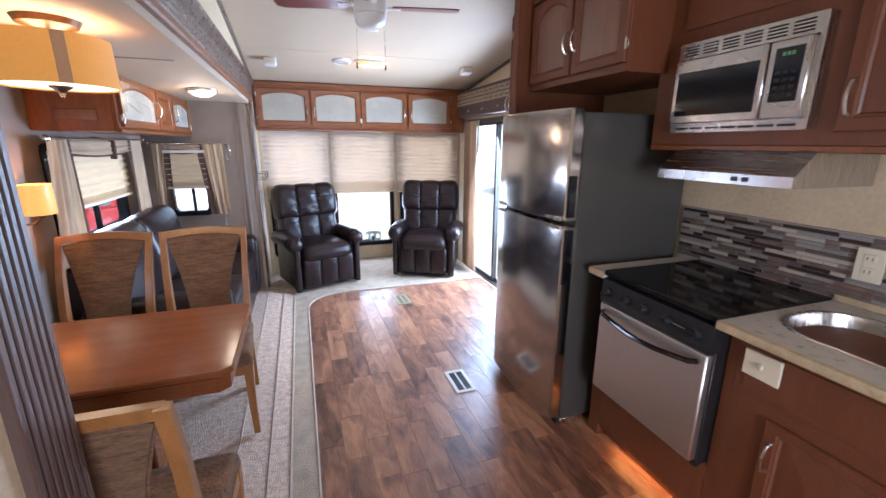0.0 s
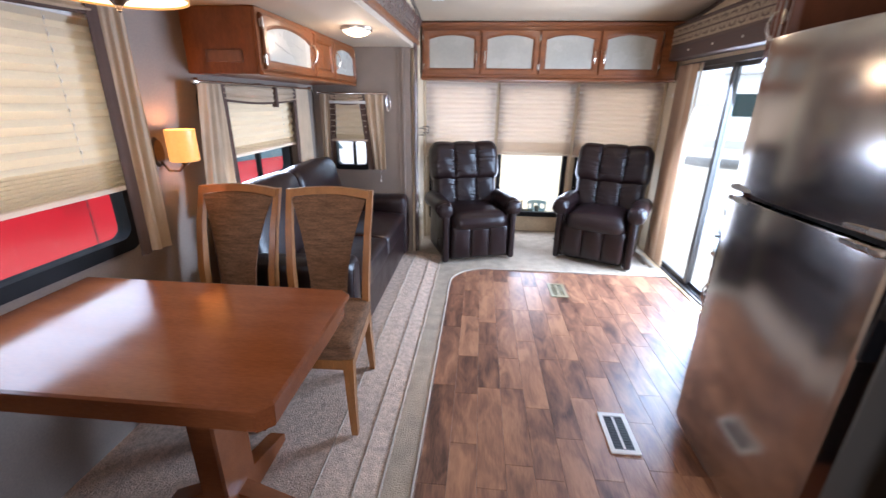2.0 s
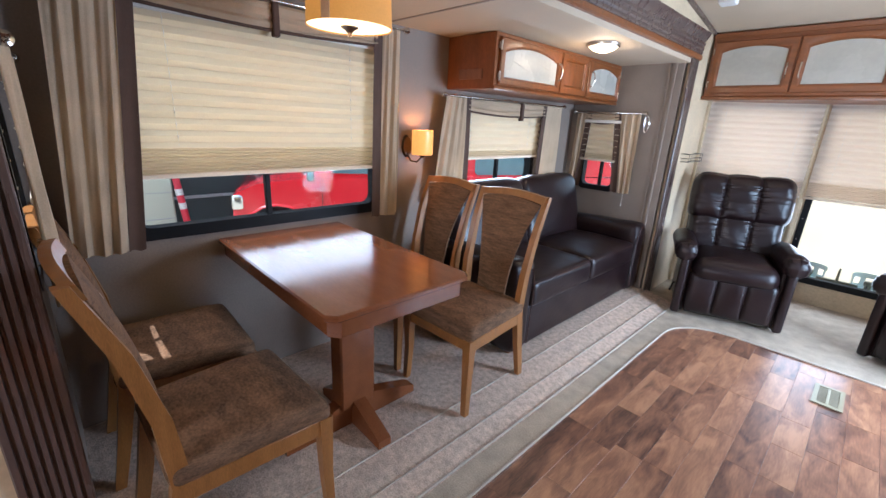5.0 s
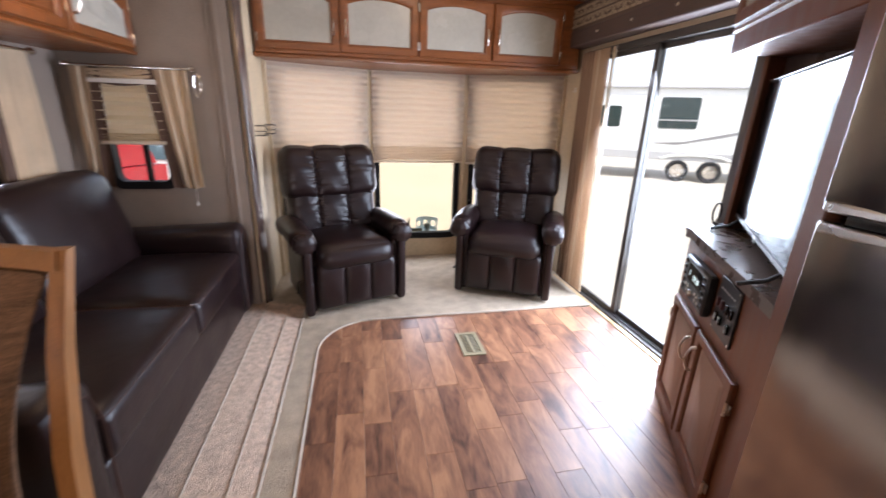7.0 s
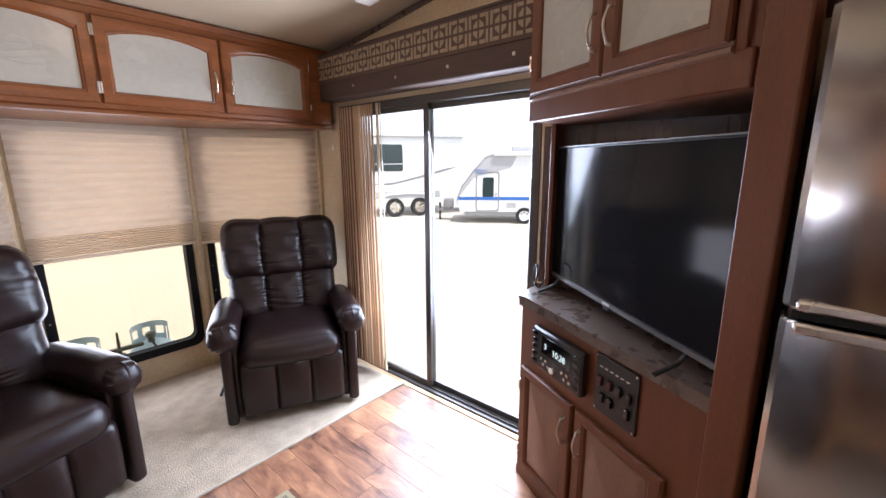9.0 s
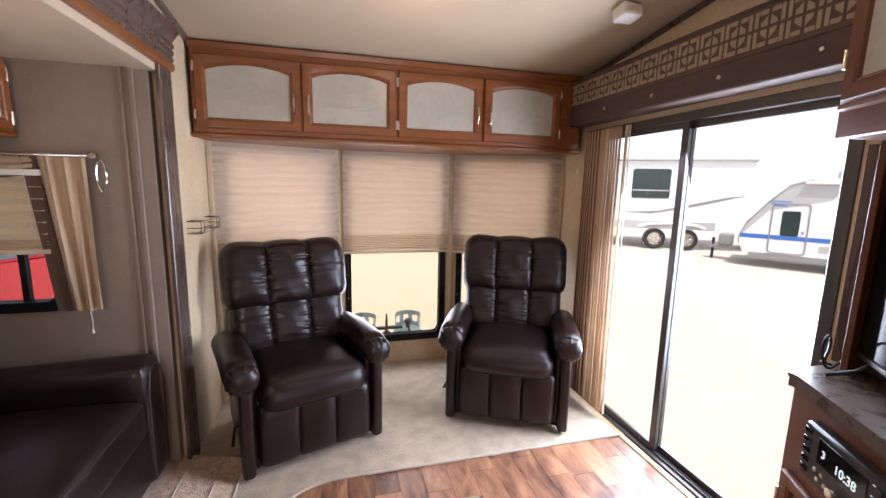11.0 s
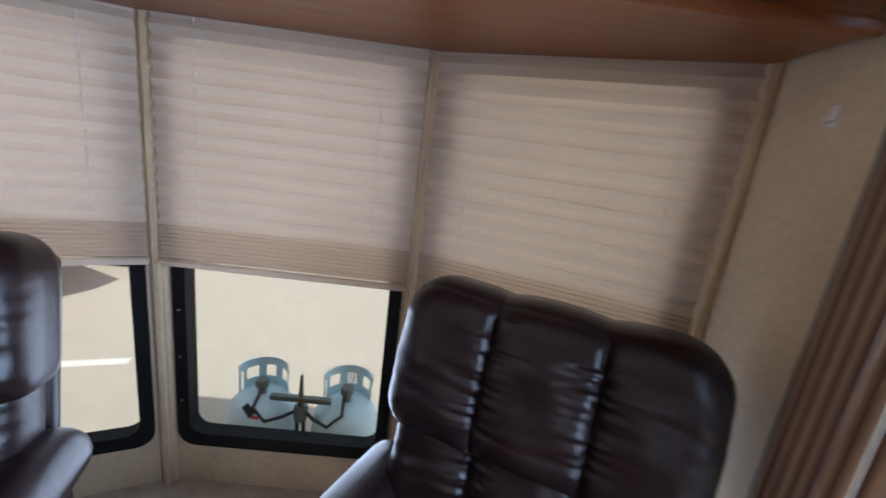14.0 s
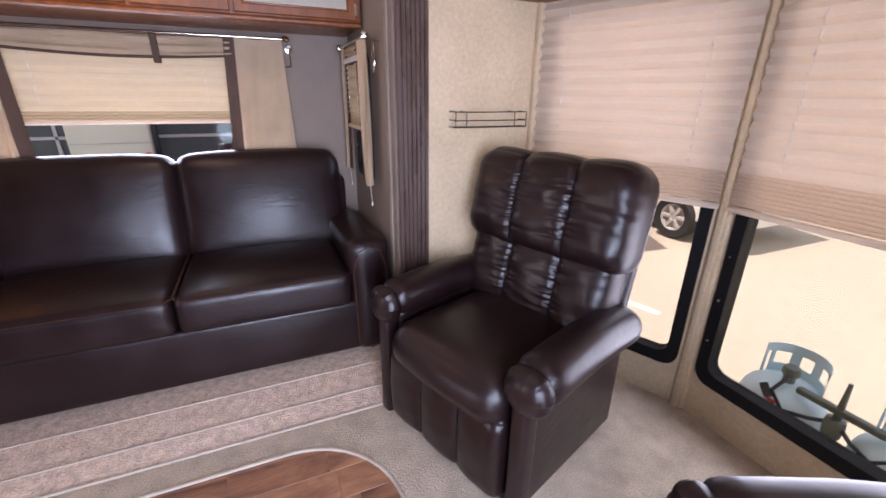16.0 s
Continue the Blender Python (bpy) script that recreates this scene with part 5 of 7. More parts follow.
def recliner(m, label):
    """A rocker recliner: front at -y, standing on z = 0."""
    r = thing("recliner", m, label, "recliner", "recliners by the front windows")
    W = 0.335
    for s in (-1, 1):
        x = s * (W - 0.032)
        part("side_panel", rbox(B(), (x, 0.29, 0.255), (0.030, 0.30, 0.235), 0.018, (2, 6, 5)), LEATHER, r)
        # padded roll arm, dipping to the back
        def arm(u, v, w, p, s=s):
            q = p.copy()
            q.z += 0.012 * math.sin((v + 1) * 1.3) - 0.02 * max(0, v)
            if v < -0.8:
                g = (-v - 0.8) / 0.2
                a = math.atan2(w, u)
                q += (0.0035 * math.sin(11 * a) * (1 - g) - 0.010 * g) * Vector((math.cos(a), 0, math.sin(a)))
            return q
        part("arm", rbox(B(), (s * (W + 0.002), 0.255, 0.520), (0.080, 0.305, 0.074), 0.072, (7, 18, 7), None, arm), LEATHER, r, "padded roll arm")
        def cap(u, v, w, p):
            a = math.atan2(w, u)
            e = min(1.0, math.hypot(u, w))
            return p + 0.0028 * e * e * math.sin(15 * a + 0.7 * math.sin(3 * a)) * Vector((math.cos(a), -0.5, math.sin(a)))
        part("arm_cap", rbox(B(), (s * (W + 0.002), -0.035, 0.513), (0.076, 0.050, 0.072), 0.070, (14, 6, 14), None, cap), LEATHER, r, "gathered leather cap")
        part("arm_front", rbox(B(), (s * (W - 0.006), -0.030, 0.265), (0.030, 0.036, 0.25), 0.022, (3, 3, 6)), LEATHER, r, "slim padded front post")
    part("footrest", rbox(B(), (0, -0.012, 0.205), (W - 0.055, 0.045, 0.165), 0.04, (40, 2, 14), None, channels(3, 0.030, 0.002, 1.0)), LEATHER, r, "three-channel footrest, closed")
    part("seat", rbox(B(), (0, 0.195, 0.392), (W - 0.062, 0.285, 0.088), 0.08, (14, 14, 4), None, puff(0.034, 0.022, 0.001)), LEATHER, r, "plump seat cushion")
    MB = Matrix.Translation((0, 0.42, 0.42)) @ Matrix.Rotation(radians(-13), 4, "X")
    part("lower_back", rbox(B(), (0, 0.03, 0.18), (W - 0.01, 0.075, 0.185), 0.07, (54, 3, 60), MB, channels(3, 0.034, 0.0055, 0.3)), LEATHER, r, "three-channel lumbar cushion")
    part("headrest", rbox(B(), (0, 0.02, 0.466), (W + 0.016, 0.106, 0.192), 0.078, (54, 5, 60), MB, channels(3, 0.034, 0.0075, 2.0, 0.008, 0.03)), LEATHER, r, "overstuffed three-channel headrest")
    part("back_shell", rbox(B(), (0, 0.115, 0.28), (W - 0.01, 0.03, 0.33), 0.025, (3, 2, 3), MB), LEATHER, r)
    part("base", cb(B(), (-W + 0.08, 0.05, 0.0), (W - 0.08, 0.55, 0.08), 0.01), BLACK, r)
    part("lever", tube(B(), [(-W - 0.002, 0.14, 0.20), (-W - 0.03, 0.12, 0.20), (-W - 0.05, 0.03, 0.165)], [0.006, 0.006, 0.009], 8), BLACK, r, "black release lever")
    return r


# origins sit at the middle of each chair's front foot line
recliner(Matrix.Translation((0.675, 4.99, 0.007)) @ Matrix.Rotation(radians(19.5), 4, "Z"), "dark brown leather recliner with channel-stitched back beside the cream wall")
recliner(Matrix.Translation((1.765, 5.035, 0.007)) @ Matrix.Rotation(radians(-26), 4, "Z"), "dark brown leather recliner with channel-stitched back beside the sliding door")


def sofa():
    s = thing("sofa", Matrix.Translation((0.0, 3.18, ZS)), "dark brown leather two-seat sofa in the slide-out", "sofa")
    L = 1.78   # along y; the front is at x = 0, the back towards -x
    part("base", rbox(B(), (-0.38, L / 2, 0.16), (0.37, L / 2 - 0.02, 0.13), 0.02, (4, 4, 4)), LEATHER, s)
    part("back_frame", rbox(B(), (-0.71, L / 2, 0.42), (0.075, L / 2 - 0.06, 0.36), 0.04, (3, 6, 6)), LEATHER, s)
    for y in (0.09, L - 0.09):
        def arm(u, v, w, p):
            q = p.copy()
            if w > 0:
                q.z += 0.015 * w * (0.5 + 0.5 * u) - 0.03 * w * (1 - u) * 0.2
                q.y += 0.02 * v * w
            return q
        part("arm", rbox(B(), (-0.355, y, 0.30), (0.375, 0.085, 0.285), 0.065, (10, 4, 8), None, arm), LEATHER, s, "padded arm")
        part("arm_welt", tube(B(), [(0.014, y - 0.07, 0.06), (0.018, y - 0.078, 0.45), (0.016, y - 0.05, 0.545), (0.014, y, 0.57), (0.016, y + 0.05, 0.545), (0.018, y + 0.078, 0.45), (0.014, y + 0.07, 0.06)], 0.0035, 6), LEATHER_EDGE, s, "piped seam round the arm front")
    for k in range(2):
        y0 = 0.175 + k * (L - 0.35) / 2
        yc, hy = y0 + (L - 0.35) / 4, (L - 0.35) / 4 - 0.003
        part("seat_cushion", rbox(B(), (-0.285, yc, 0.365), (0.30, hy, 0.085), 0.04, (12, 14, 5), None, puff(0.03, 0.0, 0.0008)), LEATHER, s, "plump seat cushion")
        part("seat_welt", tube(B(), [(-0.55, yc - hy, 0.445), (-0.02, yc - hy, 0.44), (0.006, yc - hy + 0.03, 0.432), (0.006, yc + hy - 0.03, 0.432), (-0.02, yc + hy, 0.44), (-0.55, yc + hy, 0.445)], 0.003, 6), LEATHER_EDGE, s, "worn piped edge")
        MB = Matrix.Translation((-0.60, yc, 0.40)) @ Matrix.Rotation(radians(-14), 4, "Y")
        def back(u, v, w, p):
            q = p.copy()
            if u > 0:
                q.x += 0.05 * (1 - v * v) * (1 - w * w * 0.7)
            q.z += 0.025 * max(0.0, w) ** 3 * (1 - v ** 4)
            return q
        part("back_cushion", rbox(B(), (0, 0, 0.245), (0.09, hy + 0.055 * 1, 0.275), 0.075, (4, 16, 14), MB @ Matrix.Translation((0, (-0.035 if k == 0 else 0.035), 0)), back), LEATHER, s, "smooth back cushion")
    for y in (0.08, L - 0.08):
        for x in (-0.06, -0.66):
            part("foot", lathe(B(), [(0, 0), (0.022, 0), (0.03, 0.04), (0, 0.04)], 12, Matrix.Translation((x, y, 0))), WALNUT, s)


sofa()


def dining_chair(m, label, first=[None]):
    """A dining chair: front at -y, standing on z = 0."""
    if first[0]:
        c = copy_thing(first[0], m)
        return tagged(c, label)
    c = thing("dining_chair", m, label, "chair", "dining chairs")
    first[0] = c
    w, d = 0.22, 0.45
    def seat(u, v, w_, p):
        q = p.copy()
        q.x *= 1 - 0.10 * (v + 1) / 2
        if w_ > 0:
            q.z += 0.022 * (1 - u * u) * (1 - v * v)
        q.z += -0.012 * max(0, -v) ** 4
        return q
    part("seat", rbox(B(), (0, d / 2, 0.425), (w + 0.008, d / 2, 0.036), 0.03, (10, 10, 3), None, seat), TWEED, c, "brown tweed upholstered seat")
    bm = B()
    cb(bm, (-w + 0.02, 0.012, 0.335), (w - 0.02, 0.034, 0.395), 0.003)
    cb(bm, (-w + 0.045, d - 0.05, 0.335), (w - 0.045, d - 0.03, 0.395), 0.003)
    for s in (-1, 1):
        a = Vector((s * (w - 0.012), 0.03, 0)); b = Vector((s * (w - 0.035), d - 0.03, 0))
        mm = Matrix.Translation(a) @ Matrix.Rotation(math.atan2((b - a).y, (b - a).x), 4, "Z")
        cb(bm, (0, -0.011, 0.335), ((b - a).length, 0.011, 0.395), 0.003, mm)
    part("seat_frame", bm, OAK, c)
    for s in (-1, 1):
        rings = []
        for z, h, dx in ((0, 0.014, 0.006), (0.18, 0.017, 0.0), (0.395, 0.022, 0.0)):
            x, y = s * (w - 0.018 + dx), 0.022 - dx
            rings.append([Vector((x + a * h, y + b * h, z)) for a, b in ((-1, -1), (1, -1), (1, 1), (-1, 1))])
        part("leg", loops(B(), rings, True), OAK, c)
        # rear leg and back post in one sweep, square in section
        rings = []
        for z, y, hx, hy in ((0, d + 0.045, 0.013, 0.017), (0.2, d + 0.005, 0.015, 0.021), (0.40, d - 0.03, 0.016, 0.024), (0.6, d - 0.012, 0.016, 0.021), (0.8, d + 0.035, 0.015, 0.018), (0.985, d + 0.105, 0.014, 0.014)):
            x = s * (w - 0.038 + 0.018 * max(0, (z - 0.4)) / 0.585)
            rings.append([Vector((x + a * hx, y + b * hy, z)) for a, b in ((-1, -1), (1, -1), (1, 1), (-1, 1))])
        part("back_post", loops(B(), rings, True), OAK, c, smooth=30)
    def back_y(z):
        t = max(0.0, z - 0.4)
        return d - 0.03 + 0.02 * t + 0.33 * t * t
    # arched top rail
    rings = []
    for k in range(11):
        t = k / 10
        x = (t * 2 - 1) * (w - 0.02)
        bow = 0.012 * (1 - (2 * t - 1) ** 2)
        top = 0.985 + 0.014 * math.sin(math.pi * t)
        low = 0.948 + 0.018 * math.sin(math.pi * t)
        rings.append([Vector((x, back_y(z) + dy + bow, z)) for z, dy in ((low, -0.012), (top, -0.012), (top, 0.012), (low, 0.012))])
    part("top_rail", loops(B(), rings, True), OAK, c, smooth=30)
    # waisted upholstered back, wide above and narrow at the seat
    def half(z):
        t = max(0.0, min(1.0, (z - 0.42) / 0.52))
        return 0.085 + 0.092 * t ** 2.2
    def padded(dy0, dy1, swell):
        bm = B()
        rows = []
        for i in range(15):
            z = 0.42 + 0.525 * i / 14
            hw = half(z)
            for_row = []
            for k in range(11):
                u = k / 10 * 2 - 1
                zz = z + (0.02 * (1 - u * u) if i == 14 else 0)
                for_row.append(Vector((u * hw, back_y(zz) + dy0 - swell * (1 - u ** 4) * math.sin(math.pi * (i + 0.5) / 15) ** 0.5, zz)))
            rear = [Vector((u * hw, back_y(z) + dy1, z + (0.02 * (1 - u * u) if i == 14 else 0))) for u in [1 - k / 5 for k in range(11)]]
            rows.append(for_row + rear)
        return loops(bm, rows, True)
    part("back_pad", padded(-0.008, 0.012, 0.014), TWEED, c, "brown tweed waisted back pad")
    bm = B()
    for s in (-1, 1):
        tube(bm, [(s * (half(z) + 0.002), back_y(z) - 0.004, z) for z in [0.42 + 0.52 * i / 12 for i in range(13)]], 0.0045, 6)
    part("piping", bm, TWEED, c)
    part("lower_rail", cb(B(), (-w + 0.04, d - 0.045, 0.405), (w - 0.04, d - 0.018, 0.445), 0.004), OAK, c)
    return c


def chair_at(x, y, turn, label):
    return dining_chair(Matrix.Translation((x, y, ZS)) @ Matrix.Rotation(radians(turn), 4, "Z"), label)


chair_at(-0.045, 2.625, 2, "honey-oak dining chair with brown tweed seat, standing beside the aisle")
chair_at(-0.545, 2.625, -2, "honey-oak dining chair with brown tweed seat, standing beside the wall")
chair_at(-0.02, 1.945, 182, "honey-oak dining chair with brown tweed seat and worn back post")
chair_at(-0.545, 1.915, 178, "honey-oak dining chair with a patch of sun on its tweed seat")

# dining table
tbm = thing("dining_table", Matrix.Translation((0, 0, ZS)), "cherry-stained wooden pedestal dining table against the window wall", "table")
X0, X1, Y0, Y1, ZT = XS + 0.005, 0.215, 1.945, 2.575, 0.745
def clipped(e, c=0.03):
    return [(X0 - 0, Y0 - e), (X1 + e - c, Y0 - e), (X1 + e, Y0 - e + c), (X1 + e, Y1 + e - c), (X1 + e - c, Y1 + e), (X0, Y1 + e)]
part("tabletop", loops(B(), [[Vector((x, y, z)) for x, y in clipped(e)] for e, z in ((-0.006, ZT - 0.024), (0.0, ZT - 0.018), (0.0, ZT - 0.006), (-0.006, ZT))], True), TABLE, tbm, smooth=25)
for lo, hi in (((X0, Y0 + 0.02), (X1 - 0.05, Y0 + 0.04)), ((X0, Y1 - 0.04), (X1 - 0.05, Y1 - 0.02)), ((X1 - 0.035, Y0 + 0.05), (X1 - 0.015, Y1 - 0.05))):
    part("apron", cb(B(), (*lo, ZT - 0.085), (*hi, ZT - 0.022), 0.003), TABLE, tbm)
for y0, y1, dy in ((Y0 + 0.02, Y0 + 0.05, 1), (Y1 - 0.02, Y1 - 0.05, -1)):
    part("apron_corner", prism(B(), [(X1 - 0.05, y0), (X1 - 0.015, y1), (X1 - 0.035, y1), (X1 - 0.06, y0 + dy * 0.02)], ZT - 0.085, ZT - 0.022), TABLE, tbm)
PX, PY = -0.16, 2.25
part("pedestal", cb(B(), (PX - 0.045, PY - 0.085, 0.09), (PX + 0.045, PY + 0.085, ZT - 0.02), 0.008), TABLE, tbm)
for a, ln in ((0, 0.24), (90, 0.33), (-90, 0.33), (180, 0.24)):
    mm = Matrix.Translation((PX, PY, 0)) @ Matrix.Rotation(radians(a), 4, "Z")
    bm = run(B(), [(0.0, 0.0), (ln, 0.0), (ln, 0.035), (ln - 0.03, 0.05), (0.03, 0.13), (0.0, 0.13)], mm @ Vector((0, -0.03, 0)), mm @ Vector((0, 0.03, 0)), mm.to_3x3() @ Vector((1, 0, 0)), (0, 0, 1))
    part("foot", bm, TABLE, tbm, smooth=30)

# ---- lamps ----
pl = thing("pendant_lamp", Matrix.Translation((-0.22, 2.30, ZC)), "drum ceiling lamp with warm linen shade and bronze finial", "ceiling lamp")
part("canopy", lathe(B(), [(0, -0.03), (0.03, -0.03), (0.075, -0.018), (0.085, 0.0), (0, 0)], 32), BRONZE, pl)
part("stem", lathe(B(), [(0.008, -0.22), (0.008, -0.02)], 10), BRONZE, pl)
bm = B()
lathe(bm, [(0.150, -0.195), (0.152, -0.195), (0.147, -0.052), (0.145, -0.052), (0.150, -0.195)], 56)
part("shade", bm, LAMPSHADE, pl, "glowing linen drum shade")
part("seam", cb(B(), (0.147, -0.016, -0.194), (0.1535, 0.016, -0.054), 0.001, Matrix.Rotation(radians(-62), 4, "Z")), CURTAIN, pl)
part("diffuser", lathe(B(), [(0, -0.192), (0.149, -0.190), (0.149, -0.186), (0, -0.188)], 40), LAMP_DIFF, pl, "glowing diffuser disc")
part("finial", lathe(B(), [(0, -0.228), (0.006, -0.224), (0.004, -0.216), (0.012, -0.21), (0.016, -0.204), (0.03, -0.196), (0.032, -0.190), (0, -0.190)], 20), BRONZE, pl)
dl = thing("dome_lamp", Matrix.Translation((-0.13, 4.03, ZC)), "round flush ceiling lamp with frosted glass bowl", "ceiling lamp")
part("rim", lathe(B(), [(0.088, -0.022), (0.098, -0.018), (0.10, -0.004), (0.096, 0.0), (0, 0)], 36), NICKEL, dl)
part("bowl", lathe(B(), [(0, -0.052), (0.03, -0.05), (0.06, -0.04), (0.08, -0.026), (0.088, -0.018)], 36), DOME_GLASS, dl, "glowing frosted bowl")
def oval(hx, hy, n=36):
    return [((hx - hy) * (1 if math.cos(a) > 0 else -1) * (abs(math.cos(a)) > 0.05) + hy * math.cos(a), hy * math.sin(a)) for a in [(k + 0.5) * 2 * math.pi / n for k in range(n)]]


def twin_lamp(x, y):
    tw = thing("twin_lamp", Matrix.Translation((x, y, ceil_z(y))) @ Matrix.Rotation(math.atan(-0.14) if y > 1.2 else 0.0, 4, "X"), "twin oval ceiling lamp, lit", "ceiling lamp", "twin ceiling lamps")
    part("base", loops(B(), [[Vector((x * f, y * f, z)) for x, y in oval(0.15, 0.058)] for f, z in ((1.0, 0.0), (1.0, -0.012), (0.95, -0.018), (0.4, -0.018))], True), WHITE, tw, smooth=30)
    for sx in (-1, 1):
        part("lens", rbox(B(), (sx * 0.071, 0, -0.026), (0.060, 0.046, 0.012), 0.0115, (6, 6, 2), None, lambda u, v, w, p, sx=sx: Vector((p.x - sx * 0.022 * max(0.0, u * sx) * v * v, p.y * (1 - 0.25 * max(0.0, u * sx) ** 2), p.z))), AMBER_LENS, tw, "glowing amber lens")
        part("bulb", rbox(B(), (sx * 0.055, 0, -0.0385), (0.017, 0.024, 0.0025), 0.002, (2, 2, 2)), BULB, tw, "bright bulb behind the lens")
    part("switch", cb(B(), (-0.008, -0.01, -0.03), (0.008, 0.01, -0.018), 0.002), WHITE, tw)


twin_lamp(1.165, 4.66)
sl = thing("sconce", Matrix.Translation((XS, 3.06, 1.22)), "wall sconce with amber glass shade and bronze arm", "wall lamp")
part("backplate", lathe(B(), [(0, 0.014), (0.03, 0.012), (0.036, 0.0), (0, 0)], 24, Matrix.Rotation(radians(90), 4, "Y") @ Matrix.Scale(1.9, 4, (1, 0, 0))), BRONZE, sl)
part("arm", tube(B(), [(0.01, 0.0, -0.04), (0.035, 0.01, -0.085), (0.07, 0.03, -0.09), (0.09, 0.05, -0.06), (0.092, 0.052, -0.045)], 0.006, 8), BRONZE, sl)
part("cup", lathe(B(), [(0, -0.065), (0.012, -0.062), (0.022, -0.046), (0, -0.046)], 18, Matrix.Translation((0.092, 0.052, 0))), BRONZE, sl)
part("shade", loops(B(), [[Vector((0.092 + f * 0.061 * math.cos(a), 0.052 + f * 0.068 * math.sin(a), z)) for a in [k * math.pi / 14 for k in range(28)]] for f, z in ((0.96, -0.045), (1, -0.04), (1, 0.10), (0.97, 0.10), (0.95, -0.04))]), SCONCE_GLASS, sl, "glowing amber glass shade")
# real lamps inside the fittings
for nm, p, e, col, sz in (("pendant_light", (-0.22, 2.30, 1.79), 5.0, (1.0, 0.62, 0.28), 0.12), ("sconce_light", (XS + 0.092, 3.112, 1.27), 2.5, (1.0, 0.5, 0.16), 0.03), ("dome_light", (-0.13, 4.03, 1.80), 3.5, (1.0, 0.72, 0.42), 0.06),
                          ("twin_light", (1.165, 4.65, 2.10), 1.5, (1.0, 0.72, 0.4), 0.06)):
    ld = bpy.data.lights.new(nm, "POINT")
    ld.energy, ld.color, ld.shadow_soft_size = e * LAMPS, col, sz
    new(nm, ld).location = p

# what the diffuser of the drum lamp throws down
ld = bpy.data.lights.new("pendant_diffuser_light", "AREA")
ld.shape, ld.size, ld.energy, ld.color = "DISK", 0.28, 2.2 * LAMPS, (1.0, 0.66, 0.34)
new("pendant_diffuser_light", ld).matrix_world = look((-0.22, 2.30, ZC - 0.194), (-0.22, 2.301, 0.0))

# ceiling fan, seen from below
fn_ = thing("ceiling_fan", Matrix.Translation((0.93, 3.25, ceil_z(3.25))), "ceiling fan with dark red blades and white light bowl", "ceiling fan")
part("mount", lathe(B(), [(0, -0.10), (0.05, -0.10), (0.055, -0.02), (0.07, 0.03), (0, 0.03)], 28), WHITE, fn_)
part("motor", lathe(B(), [(0, -0.20), (0.09, -0.195), (0.10, -0.15), (0.09, -0.11), (0.03, -0.10)], 32), WHITE, fn_)
part("bowl", lathe(B(), [(0, -0.275), (0.05, -0.268), (0.085, -0.24), (0.095, -0.20), (0, -0.20)], 32), WHITE, fn_, "white glass bowl")
for k in range(4):
    mm = Matrix.Rotation(radians(78 + 90 * k), 4, "Z") @ Matrix.Rotation(radians(9), 4, "X")
    bm = prism(B(), [(0.13, -0.045), (0.2, -0.06), (0.48, -0.068), (0.52, -0.05), (0.53, 0.0), (0.52, 0.05), (0.48, 0.068), (0.2, 0.06), (0.13, 0.045)], -0.154, -0.146, mm)
    bl = part("blade", bm, FAN_RED, fn_, "dark red blade")
    part("bracket", cb(B(), (0.08, -0.018, -0.16), (0.18, 0.018, -0.145), 0.004, mm), WHITE, bl)
for x in (-0.075, 0.09):
    ch = part("pull_chain", tube(B(), [(x, 0.05, -0.19), (x * 1.05, 0.06, -0.45)], 0.0018, 5), NICKEL, fn_, "thin pull chain")
    part("bead", lathe(B(), [(0, -0.485), (0.007, -0.475), (0.004, -0.45), (0, -0.448)], 10, Matrix.Translation((x * 1.05, 0.06, 0))), WALNUT, ch)

MCE = Matrix.Rotation(math.atan(-0.14), 4, "X")
va = thing("ceiling_vent", Matrix.Translation((0.905, 4.68, ceil_z(4.68))) @ MCE, "round white louvred ceiling vent", "vent")
part("rim", lathe(B(), [(0.058, -0.014), (0.066, -0.018), (0.082, -0.008), (0.084, 0.004), (0.058, 0.004)], 32), WHITE, va)
part("duct", lathe(B(), [(0, 0.003), (0.06, 0.003), (0.06, 0.001), (0, 0.001)], 24), BLACK, va)
for k in range(7):
    x = -0.048 + k * 0.016
    h = math.sqrt(0.0585 ** 2 - x * x)
    part("slat", cb(B(), (x - 0.0035, -h, -0.013), (x + 0.0035, h, -0.002), 0.001), WHITE, va)
for x, y in ((2.10, 4.66), (0.30, 4.74)):
    al = thing("smoke_alarm", Matrix.Translation((x, y, ceil_z(y))) @ MCE, "small white box detector on the ceiling", "smoke alarm", "ceiling detectors")
    part("body", rbox(B(), (0, 0, -0.028), (0.05, 0.045, 0.03), 0.012, (4, 4, 3)), WHITE, al)
    part("grille", cb(B(), (-0.03, -0.048, -0.045), (0.03, -0.043, -0.02), 0.002), ALMOND, al)

